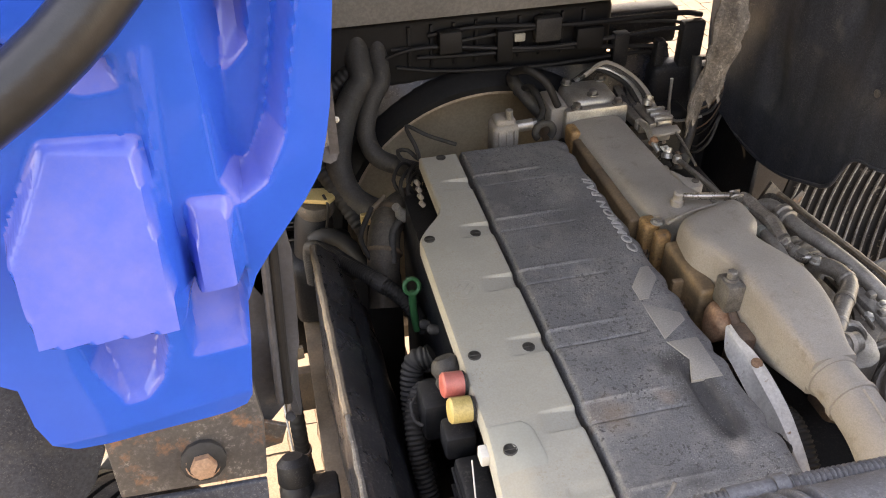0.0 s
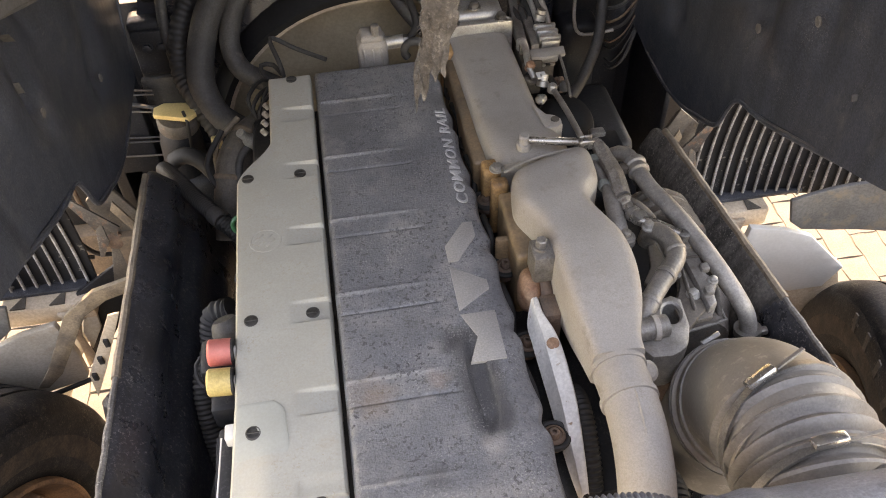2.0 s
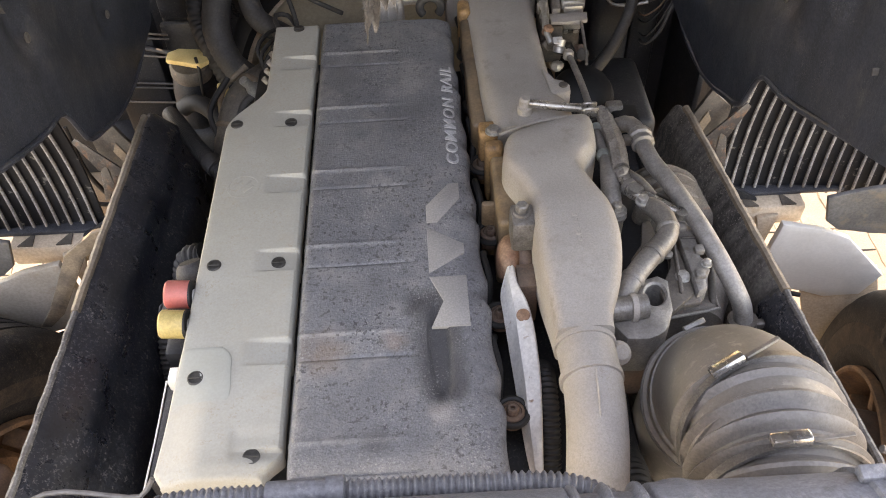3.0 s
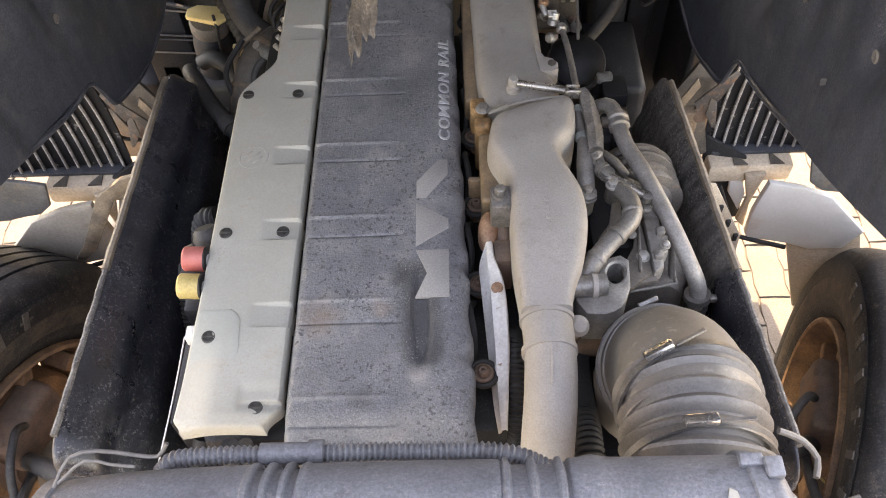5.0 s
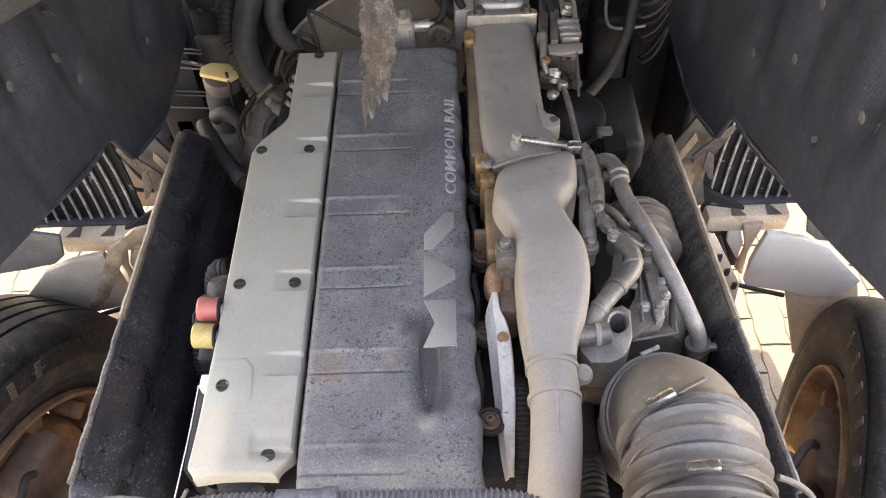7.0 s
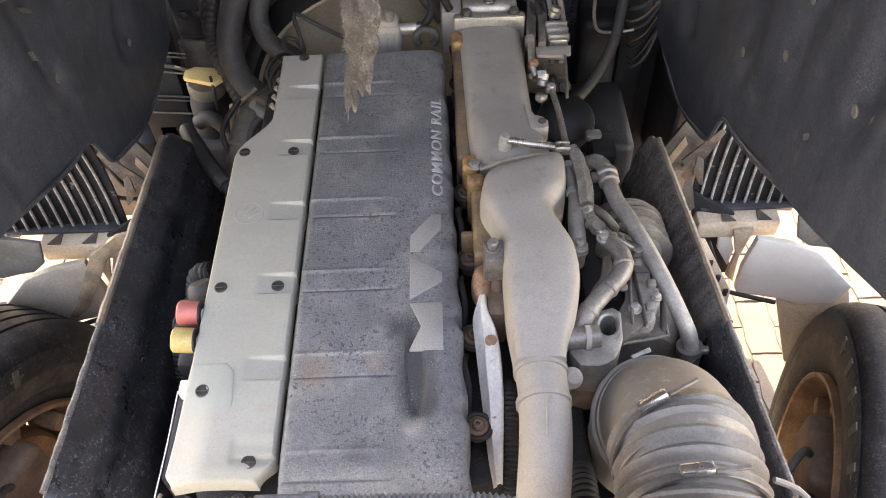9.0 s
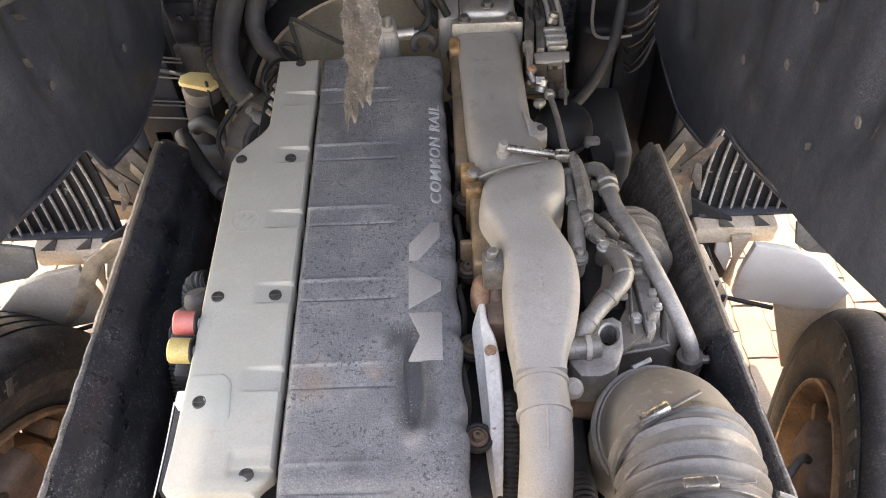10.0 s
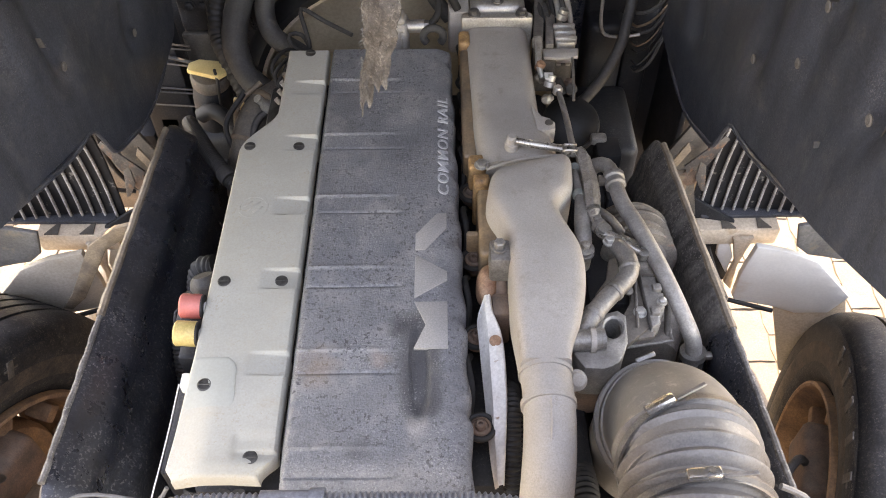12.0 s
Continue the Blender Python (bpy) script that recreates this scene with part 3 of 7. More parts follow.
# ---------------------------------------------------------------- cab: inner fenders, underside, blue corner
FENDER_LINE = [(0.17, 1.76), (0.30, 1.700), (0.45, 1.632), (0.60, 1.565), (0.70, 1.524), (0.755, 1.508), (0.795, 1.500), (0.82, 1.478), (0.838, 1.435),
               (0.850, 1.405), (0.875, 1.385), (0.93, 1.362), (1.00, 1.335), (1.10, 1.318), (1.20, 1.322), (1.30, 1.352), (1.38, 1.42), (1.42, 1.50), (1.44, 1.70),
               (1.45, 2.35), (0.35, 2.9), (0.22, 2.3), (0.185, 1.95), (0.172, 1.82)]


def fender(x, sign, label):
    root = thing("inner_fender", (x, 0.8, 1.7), label, "fender")
    place = Matrix(((0, 0, sign, x), (1, 0, 0, 0), (0, 1, 0, 0), (0, 0, 0, 1)))
    def bulge(u, v):
        dents = 0.0
        for a, c in ((0.44, 1.827), (0.655, 1.747), (0.80, 1.645), (0.62, 1.86), (1.11, 1.49), (0.93, 1.75)):
            dents += 0.020 * math.exp(-((u - a) / 0.030) ** 2 - (max(0.0, v - c) / 0.16 + max(0.0, c - v) / 0.03) ** 2)
        return dents - 0.010 * math.sin(u * 7.0) * step01(1.4, 1.7, v) + 0.012 * math.exp(-((u - 0.95) / 0.12) ** 2) + 0.006 * math.sin(u * 19 + v * 13)
    line = FENDER_LINE if sign > 0 else [(0.150, 1.772), (0.205, 1.722)] + FENDER_LINE[1:-3] + [(0.22, 2.3), (0.180, 2.01), (0.177, 1.963), (0.157, 1.898), (0.128, 1.824), (0.136, 1.79)]
    part("fender_shell", sheet(line, 0.006, place, 0.0, bulge, 0.02), FENDER, root)
    rim = tube([(x, u, v) for u, v in line[:19]], 0.005, 8, 0.02)
    part("rolled_edge", rim, FENDER, root)
    return root


left_fender = fender(-0.402, -1, "dark grey plastic inner fender of the raised cab")
right_fender = fender(0.752, 1, "dark grey plastic inner fender with screws")
rnd = random.Random(17)
for fen, x, s in ((left_fender, -0.402, 1), (right_fender, 0.752, -1)):
    for k in range(9):
        y, z = rnd.uniform(0.35, 1.25), rnd.uniform(1.62, 1.95)
        m = Matrix.Translation((x + s * 0.0045, y, z)) @ Matrix.Rotation(rnd.uniform(-0.6, 0.6), 4, "X")
        h, w = rnd.uniform(0.004, 0.014), rnd.uniform(0.0008, 0.0018)
        bm = bmesh.new()
        ring = [(w * math.cos(a) * rnd.uniform(0.6, 1.3), h * math.sin(a) * rnd.uniform(0.7, 1.2)) for a in (2 * math.pi * i / 9 for i in range(9))]
        place = m @ Matrix(((0, 0, s, 0), (1, 0, 0, 0), (0, 1, 0, 0), (0, 0, 0, 1)))
        part("dirt_dab", sheet(ring, 0.016, place), LINING, fen, "dab of dried dirt")
SCREWS = {1: ((0.618, 1.781), (0.800, 1.643), (1.110, 1.489)), -1: ((0.440, 1.827), (0.655, 1.747), (0.634, 1.856), (0.80, 1.645))}
for fen, x, s in ((left_fender, -0.402, 1), (right_fender, 0.752, -1)):
    for y, z in SCREWS[s]:
        part("screw", lathe([(0, 0.0075), (0.002, 0.0085), (0.0035, 0.006), (0.003, 0.003)], (x + s * 0.003, y, z), (s, 0, 0), 14), BELLOWS, fen, "dusty pale screw head")


def cab_underside():
    root = thing("cab_underside", (0.17, 1.5, 1.9), "dusty underside of the raised driver's cab", "cab")
    bm = box((-0.34, 1.335, 1.656), (1.3, 1.58, 1.80), 0.012)
    part("cross_beam", bm, CAB_FLOOR, root, "brown-grey cross beam")
    # unseen slab set here to shade the engine; pale so it bounces light
    bm = bmesh.new()
    v = [bm.verts.new(p) for p in ((-1.05, 1.58, 1.74), (1.40, 1.58, 1.74), (1.40, 0.30, 3.05), (-1.05, 0.30, 3.05))]
    bm.faces.new(v)
    ex = bmesh.ops.extrude_face_region(bm, geom=bm.faces[:])
    bmesh.ops.translate(bm, vec=(0, 0.1, 0.12), verts=[g for g in ex["geom"] if isinstance(g, bmesh.types.BMVert)])
    part("floor_pan", bm, CAB_FLOOR, root, "unseen floor pan, set to shade the engine, pale to bounce light", smooth=False)
    return root


cab_underside()


def blue_corner():
    """The painted sheet metal at the cab's rear corner, pressed into pockets and ribs."""
    root = thing("cab_corner_panel", (-0.43, -0.03, 2.1), "glossy blue painted sheet-metal corner of the truck cab", "body panel")
    outline = [(-0.5765, 2.1296), (-0.5193, 2.0782), (-0.5208, 2.0475), (-0.5176, 2.0285), (-0.508, 2.018), (-0.4254, 2.0096), (-0.4142, 2.0127), (-0.4098, 2.0225), (-0.4033, 2.0727),
               (-0.4006, 2.0994), (-0.3937, 2.1172), (-0.3844, 2.1308), (-0.364, 2.1581), (-0.3547, 2.1739), (-0.35, 2.1935), (-0.3471, 2.2092), (-0.3415, 2.2616), (-0.339, 2.3476), (-0.5259, 2.3691)]
    boss = convex([(-0.466, 2.219), (-0.4315, 2.2115), (-0.4275, 2.166), (-0.425, 2.127), (-0.488, 2.136), (-0.491, 2.175)])
    scoop = convex([(-0.483, 2.135), (-0.441, 2.132), (-0.447, 2.085), (-0.454, 2.062), (-0.463, 2.050), (-0.473, 2.050), (-0.481, 2.085)])
    small = convex([(-0.417, 2.174), (-0.4015, 2.170), (-0.399, 2.164), (-0.3997, 2.128), (-0.421, 2.129)])
    low = convex([(-0.430, 2.127), (-0.400, 2.122), (-0.406, 2.069), (-0.434, 2.071)])
    slot = convex([(-0.396, 2.36), (-0.398, 2.182), (-0.393, 2.171), (-0.384, 2.177), (-0.373, 2.200), (-0.361, 2.262), (-0.357, 2.36)])
    floor_patch = convex([(-0.392, 2.267), (-0.3925, 2.226), (-0.381, 2.240), (-0.378, 2.264)])
    shelf = convex([(-0.47, 2.262), (-0.432, 2.250), (-0.4305, 2.236), (-0.445, 2.236)])

    def bulge(u, v):
        def m(f, s=0.0028):
            return 1 - step01(-s, s, f(u, v))
        d = -0.004 * (1 - step01(0.0, 0.005, abs(u + 0.4225 - 0.10 * (v - 2.2355)))) * step01(2.12, 2.14, v) * step01(2.26, 2.24, v)
        tilt = 0.42 * (2.219 - v) if v > 2.181 else 0.016 + 0.46 * (2.181 - v)
        k = m(boss)
        hollow = 0.0015 * math.exp(-((u + 0.458) / 0.016) ** 2 - ((v - 2.158) / 0.013) ** 2)
        d = d * (1 - k) - k * (tilt + 0.003 - hollow)
        d += m(scoop, 0.003) * (1 - k) * (0.004 + 0.40 * (v - 2.052))
        k = m(small)
        d = d * (1 - k) - k * (0.002 + 0.42 * (2.174 - v))
        d += m(low) * (1 - k) * (0.002 + 0.34 * (v - 2.070))
        d += m(slot, 0.005) * (0.020 + 0.5 * m(floor_patch) * (v - 2.225))
        d += m(shelf) * 0.5 * (v - 2.236)
        d += 0.12 * max(0.0, -0.49 - u) + 0.25 * max(0.0, 2.028 - v) ** 1.0
        return d + 0.0006 * math.sin(u * 90) * math.sin(v * 70)
    # (u, v) are x and z; the sheet leans a little forward
    place = Matrix(((1, 0, 0, 0), (0.18, -0.10, 1, -0.05 + 0.18 * 0.41 + 0.10 * 2.018), (0, 1, 0, 0), (0, 0, 0, 1)))
    # BLUE's colour carries painted pale reflections on the tilted facets
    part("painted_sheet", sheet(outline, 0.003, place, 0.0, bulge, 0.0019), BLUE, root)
    part("inner_stay", box((-0.445, -0.045, 2.255), (-0.401, 0.30, 2.285), 0.004), CAB, root)
    bm = tube([(-0.70, -0.20, 2.20), (-0.56, -0.16, 2.222), (-0.45, -0.12, 2.265), (-0.38, -0.08, 2.33)], 0.012, 16)
    part("grab_tube", bm, surface("brushed_grey_tube", (0.030, 0.030, 0.030), (0.018, 0.018, 0.018), rough=0.3, metal=0.2), root, "grey metal grab tube")
    return root


blue_corner()


def arch_liner():
    root = thing("wheel_arch_liner", (-0.66, 0.2, 1.75), "dark grey plastic wheel arch liner under the cab corner", "liner")
    place = Matrix(((1, 0, 0, 0), (0.3, 0.25, 1, 0.2 + 0.3 * 0.66 - 0.25 * 1.74), (0, 1, 0, 0), (0, 0, 0, 1)))
    part("liner_sheet", sheet([(-0.90, 1.95), (-0.66, 1.93), (-0.645, 1.80), (-0.60, 1.735), (-0.597, 1.70), (-0.612, 1.672), (-0.66, 1.63), (-0.90, 1.55)], 0.006, place, 0.001, lambda u, v: 0.01 * math.sin(u * 40), 0.02), FENDER, root)
    part("stay", tube([(-0.64, 0.19, 1.86), (-0.55, 0.16, 1.90), (-0.50, 0.135, 1.92)], 0.010, 10), CAB, root)
    return root


arch_liner()


def cab_bracket():
    root = thing("cab_bracket", (-0.47, 0.09, 1.82), "dirty grey metal cab bracket with rust stains and a bolt", "bracket")
    place = Matrix(((1, 0, 0, 0), (0.10, 0.30, 1, 0.09 + 0.047 - 0.30 * 1.84), (0, 1, 0, 0), (0, 0, 0, 1)))
    part("bracket_plate", sheet([(-0.545, 1.805), (-0.426, 1.791), (-0.421, 1.84), (-0.426, 1.897), (-0.487, 1.909), (-0.55, 1.93)], 0.008, place, 0.002), STAINED, root, "rust-stained grey plate")
    part("lower_plate", sheet([(-0.545, 1.700), (-0.432, 1.700), (-0.427, 1.787), (-0.545, 1.800)], 0.006, place @ Matrix.Translation((0, 0, -0.004)), 0.0015), FENDER, root, "dark lower plate")
    back = Matrix(((1, 0, 0, 0), (0, 0, 1, 0.14), (0, 1, 0, 0), (0, 0, 0, 1)))
    part("back_plate", sheet([(-0.56, 2.02), (-0.478, 2.03), (-0.383, 2.046), (-0.376, 1.98), (-0.382, 1.88), (-0.400, 1.812), (-0.437, 1.765), (-0.56, 1.80)], 0.006, back, 0.0015), SLATE, root)
    # flat black sheet on the plate stands in for a dark slot
    part("slot", sheet([(-0.413, 1.967), (-0.408, 1.99), (-0.394, 2.028), (-0.391, 2.02), (-0.400, 1.955), (-0.406, 1.941), (-0.412, 1.955)], 0.004, back @ Matrix.Translation((0, 0, -0.002)), 0.0), GUARD, root, "black slot")
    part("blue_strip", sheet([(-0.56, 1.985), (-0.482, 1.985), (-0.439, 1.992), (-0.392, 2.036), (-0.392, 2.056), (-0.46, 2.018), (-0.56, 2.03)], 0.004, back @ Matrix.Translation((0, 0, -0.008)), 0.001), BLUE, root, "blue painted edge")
    part("flange", tube([(-0.388, 0.132, 2.04), (-0.393, 0.130, 1.95), (-0.397, 0.128, 1.88), (-0.400, 0.126, 1.82)], 0.0045, 8), GUARD, root)
    part("foot_plate", sheet([(-0.452, 1.762), (-0.412, 1.770), (-0.405, 1.792), (-0.440, 1.812), (-0.456, 1.800)], 0.005, back @ Matrix.Translation((0, 0, -0.014)), 0.001), STAINED, root, "dusty folded foot plate")
    # flat black sheet drawn as the darkness of an opening
    part("dark_opening", sheet([(-0.50, 1.985), (-0.437, 1.972), (-0.430, 1.955), (-0.442, 1.895), (-0.50, 1.890)], 0.004, back @ Matrix.Translation((0, 0, -0.0045)), 0.001), GUARD, root, "black opening")
    part("edge_bead", tube([(-0.395, 0.128, 2.035), (-0.400, 0.126, 1.95), (-0.404, 0.124, 1.88), (-0.407, 0.122, 1.825)], 0.0035, 8), SLATE, root)
    part("nut_collar", lathe([(0, 0.019), (0.006, 0.019), (0.008, 0.014)], (-0.475, 0.077, 1.822), (0.1, -1, 0.3), 12), RUBBER, root, "black collar")
    part("bolt", bolt((-0.475, 0.072, 1.822), (0.1, -1, 0.3), 0.011, 0.010), ORANGE_RUST, root, "rusty hexagon bolt")
    return root


cab_bracket()


def cab_lining():
    """The rolled lining of the cab above the inner fender."""
    root = thing("cab_lining", (-0.34, 0.4, 2.1), "dusty dark cab lining above the inner fender", "lining")
    place = Matrix(((0, 0, -1, -0.346), (1, 0, 0, 0), (0, 1, 0, 0), (0, 0, 0, 1)))
    line = [(1.45, 1.672), (0.99, 1.764), (0.656, 1.885), (0.451, 1.961), (0.263, 2.036), (0.133, 2.094), (0.075, 2.118), (0.03, 2.136), (-0.014, 2.155), (-0.016, 2.20), (0.04, 2.75), (0.45, 2.75)]
    part("lining_sheet", sheet(line, 0.005, place, 0.0, lambda u, v: 0.002 * math.sin(u * 25 + v * 9), 0.025), LINING, root)
    part("rolled_edge", tube([(-0.347, u, v) for u, v in line[:9]], 0.005, 8, 0.02), LINING, root)
    part("side_fold", box((-0.405, 0.30, 2.30), (-0.338, 0.36, 2.36), 0.01), LINING, root)
    for y, z in ((0.175, 2.185), (0.075, 2.128)):
        part("pin", lathe([(0, 0.0025), (0.007, 0.002), (0.008, 0.001)], (-0.340, y, z), (1, -0.6, 0.1), 10), PANEL, root, "pale plastic pin")
    return root


cab_lining()

# ---------------------------------------------------------------- engine


def valley(y):
    """0 on the flats, 1 in the middle of one of the cross channels, 0.16 m apart."""
    d = (y - 0.502 + 0.08) % 0.16 - 0.08
    return 1 - step01(0.0175, 0.0215, abs(d))


def cover_right(y):
    d = (y - 0.425 + 0.08) % 0.16 - 0.08
    return 0.249 + 0.024 * (1.1 - y) - 0.010 * math.exp(-(d / 0.016) ** 2) + 0.004 * math.cos(d * 39)


def cover_height(x, y):
    reach = step01(0.172, 0.13, x) * (0.5 + 0.5 * step01(0.14, 0.0, x))
    z = 1.450 - 0.0022 * valley(y) * reach
    d = (y - 0.502 + 0.08) % 0.16 - 0.08
    z -= 0.0026 * math.exp(-((d + 0.0195) / 0.0024) ** 2) * step01(0.165, 0.15, x)
    z += 0.0013 * math.exp(-((d - 0.0215) / 0.004) ** 2) * step01(0.160, 0.12, x)
    z -= 0.010 * step01(cover_right(y) - 0.045, cover_right(y), x) ** 2
    g = math.hypot((x - 0.193 + 0.02 * (y - 0.33)) / 0.0165, (y - 0.328) / 0.085)
    z -= 0.007 * (1 - step01(0.6, 1.05, g))
    z -= 0.014 * step01(0.185, 0.135, y)
    return z + 0.0006 * math.sin(x * 37 + y * 11) * math.sin(y * 23)


def panel_left(y):
    near = -0.147 - 0.06 * max(0.0, 0.36 - y)
    return near + (-0.087 - near) * step01(0.805, 0.915, y) + 0.012 * step01(0.185, 0.165, y)


def panel_right(y):
    return -0.0035 - 0.022 * step01(0.198, 0.168, y)


def panel_height(x, y):
    z = 1.4475 - 0.0085 * valley(y) * min(1.0, max(0.0, (x + 0.066) / 0.060)) - 0.05 * max(0.0, -0.115 - x) ** 1.2
    z -= 0.013 * step01(-0.095, -0.16, x) * step01(0.37, 0.22, y)
    z -= 0.004 * step01(0.185, 0.165, y)
    z -= 0.006 * step01(0.235, 0.215, y) * step01(-0.068, -0.06, x) * step01(0.185, 0.20, y) * 0.5
    return z


engine_cover = thing("engine_cover", (0.12, 0.6, 1.43), "dark blue-grey plastic valve cover, stained and speckled with dirt", "engine cover")
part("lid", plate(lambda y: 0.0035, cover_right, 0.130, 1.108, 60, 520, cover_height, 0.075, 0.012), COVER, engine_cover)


def bar(poly, z, thick, name, parent, material, label=""):
    """A thin raised plate with the outline poly in (x, y)."""
    return part(name, sheet(poly, thick, Matrix.Translation((0, 0, z)), 0.0006), material, parent, label)


# raised blocks of the maker's mark
X0, X1 = 0.184, 0.236
bar([(X0, 0.363), (X1, 0.363), (X1, 0.450), (X0, 0.450), (X0 + 0.018, 0.4065)], 1.4515, 0.006, "raised_block", engine_cover, LETTER, "bare raised block of the maker's mark")
bar([(X0, 0.457), (X1, 0.493), (X1, 0.510), (X0, 0.546)], 1.4515, 0.006, "raised_block", engine_cover, LETTER, "bare raised block of the maker's mark")
bar([(X0, 0.556), (X0 + 0.016, 0.556), (X1, 0.603), (X1, 0.637), (X1 - 0.016, 0.637), (X0, 0.590)], 1.4515, 0.006, "raised_block", engine_cover, LETTER, "bare raised block of the maker's mark")


def words(text, size, place, material, name, parent, depth, label, length):
    cu = bpy.data.curves.new(name, "FONT")
    cu.body, cu.size, cu.extrude, cu.resolution_u, cu.offset = text, size, depth, 3, 0.0003
    cu.space_character = 1.12
    tmp = bpy.data.objects.new("tmp", cu)
    scene.collection.objects.link(tmp)
    me = bpy.data.meshes.new_from_object(tmp.evaluated_get(bpy.context.evaluated_depsgraph_get()))
    bpy.data.objects.remove(tmp)
    bm = bmesh.new()
    bm.from_mesh(me)
    bpy.data.meshes.remove(me)
    xs = [v.co.x for v in bm.verts]
    width = max(xs) - min(xs)
    bmesh.ops.transform(bm, matrix=place @ Matrix.Diagonal((length / width, 1, 1, 1)) @ Matrix.Translation((-min(xs), 0, 0)), verts=bm.verts)
    for v in bm.verts:
        v.co.z += cover_height(v.co.x, v.co.y) - 1.450
    return part(name, bm, material, parent, label, smooth=False), width


def common_rail():
    # reads along +y, tops towards -x
    m = Matrix.Translation((0.2405, 0.684, 1.4508)) @ pose(0, 0, 0, 0, 0, 90)
    words("COMMON RAIL", 0.0275, m, PRINT, "lettering", engine_cover, 0.0015, "pale embossed lettering", 0.262)


common_rail()

grey_panel = thing("cover_panel", (-0.07, 0.6, 1.44), "light grey plastic cover panel bolted along the engine", "cover panel")
part("panel_sheet", plate(panel_left, panel_right, 0.165, 1.105, 40, 500, panel_height, 0.022, 0.006), PANEL, grey_panel)
for x, y in ((-0.127, 0.813), (-0.037, 0.816), (-0.123, 0.497), (-0.032, 0.500), (-0.121, 0.306), (-0.039, 0.193), (-0.041, 1.092)):
    z = panel_height(x, y) + (0.0018 if y < 0.35 and x < -0.08 else 0.0)
    b = lathe([(-0.004, 0.0105), (0.0012, 0.0105), (0.002, 0.009), (0.0012, 0.0088)], (x, y, z), (0, 0, 1), 20)
    b = box((x - 0.0085, y - 0.0012, z + 0.001), (x + 0.0085, y + 0.0012, z + 0.0026), 0.0005, 1, b)
    part("screw", b, DIRTY_SCREW, grey_panel, "dirty slotted screw")
part("pale_lobe", plate(lambda y: panel_left(y) + 0.0015, lambda y: -0.0745 - 0.030 * (1 - math.sqrt(max(0.0, 1 - (max(0.0, y - 0.325) / 0.031) ** 2))) + 0.004 * math.sin(max(0.0, 0.32 - y) * 28), 0.168, 0.3555, 24, 60,
                        lambda x, y: panel_height(x, y) + 0.0022 - 0.0060 * step01(0.31, 0.215, y), 0.006, 0.006), LOBE, grey_panel, "paler rounded lobe of the panel")
# faint moulded roundel
rb = lathe([(0, 0.0265), (0.0006, 0.0262), (0.0006, 0.0225), (0, 0.0222)], (-0.099, 0.66, 1.4472), (0, 0, 1), 40, closed=True)
part("moulded_ring", rb, PANEL, grey_panel)
bar([(-0.112, 0.650), (-0.109, 0.647), (-0.086, 0.670), (-0.089, 0.673)], 1.4477, 0.001, "moulded_bar", grey_panel, PANEL)
bar([(-0.114, 0.658), (-0.100, 0.672), (-0.103, 0.675), (-0.117, 0.661)], 1.4477, 0.001, "moulded_bar", grey_panel, PANEL)
bar([(-0.096, 0.645), (-0.082, 0.659), (-0.085, 0.662), (-0.099, 0.648)], 1.4484, 0.002, "moulded_bar", grey_panel, PANEL)
part("clip_tab", box((-0.162, 0.310, 1.414), (-0.140, 0.334, 1.436), 0.003), WHITE, grey_panel, "small white plastic clip")

# the block below
engine_block = thing("engine_block", (0.1, 0.6, 1.0), "soot-black diesel engine block under its covers", "engine")
part("cylinder_head", box((-0.135, 0.17, 0.72), (0.235, 1.09, 1.375), 0.02), BLACK, engine_block)
part("crankcase", box((-0.10, 0.15, 0.58), (0.33, 1.12, 1.20), 0.03), BLACK, engine_block)
part("exhaust_side", box((0.22, 0.20, 1.0), (0.46, 1.12, 1.32), 0.02), BLACK, engine_block)
part("engine_bearer", box((-0.39, 0.30, 0.72), (0.72, 0.42, 0.84), 0.02), BLACK, engine_block)
# added black plate keeps warm stray light off the noise panel
part("light_stop_plate", box((-0.338, 1.10, 0.62), (-0.14, 1.115, 1.13), 0.004), GUARD, engine_block)
part("under_tray", box((-0.305, 0.80, 0.62), (-0.10, 1.40, 0.64), 0.005), BLACK, engine_block)
part("under_tray", box((-0.305, 0.05, 0.62), (-0.10, 0.58, 0.64), 0.005), BLACK, engine_block)
part("under_tray", box((0.33, 0.05, 0.62), (0.66, 1.40, 0.64), 0.005), BLACK, engine_block)
for k in range(6):
    y = 0.265 + 0.16 * k
    bm = lathe([(-0.02, 0.0165), (0.002, 0.0165), (0.0045, 0.0145), (0.005, 0.0125), (0.002, 0.0115), (0.0015, 0.0085), (0.010, 0.0078), (0.012, 0.0060), (0.0115, 0.0035), (0.006, 0.003), (0.0055, 0.0)], (0.283, y, 1.388), (0, 0, 1), 14)
    part("cover_bolt", bm, RUST, engine_block, "rusty collar bolt")
    ring = [(0.283 + 0.0205 * math.cos(a), y + 0.0205 * math.sin(a), 1.388) for a in (2 * math.pi * q / 16 for q in range(17))]
    part("bolt_grommet", tube(ring, 0.0045, 8, 0.008), RUBBER, engine_block)
    bm = tube([(0.268, y + 0.03, 1.36), (0.272, y + 0.06, 1.395), (0.266, y + 0.10, 1.405), (0.272, y + 0.135, 1.37)], 0.0055, 8)
    part("injector_line", bm, RUBBER, engine_block)

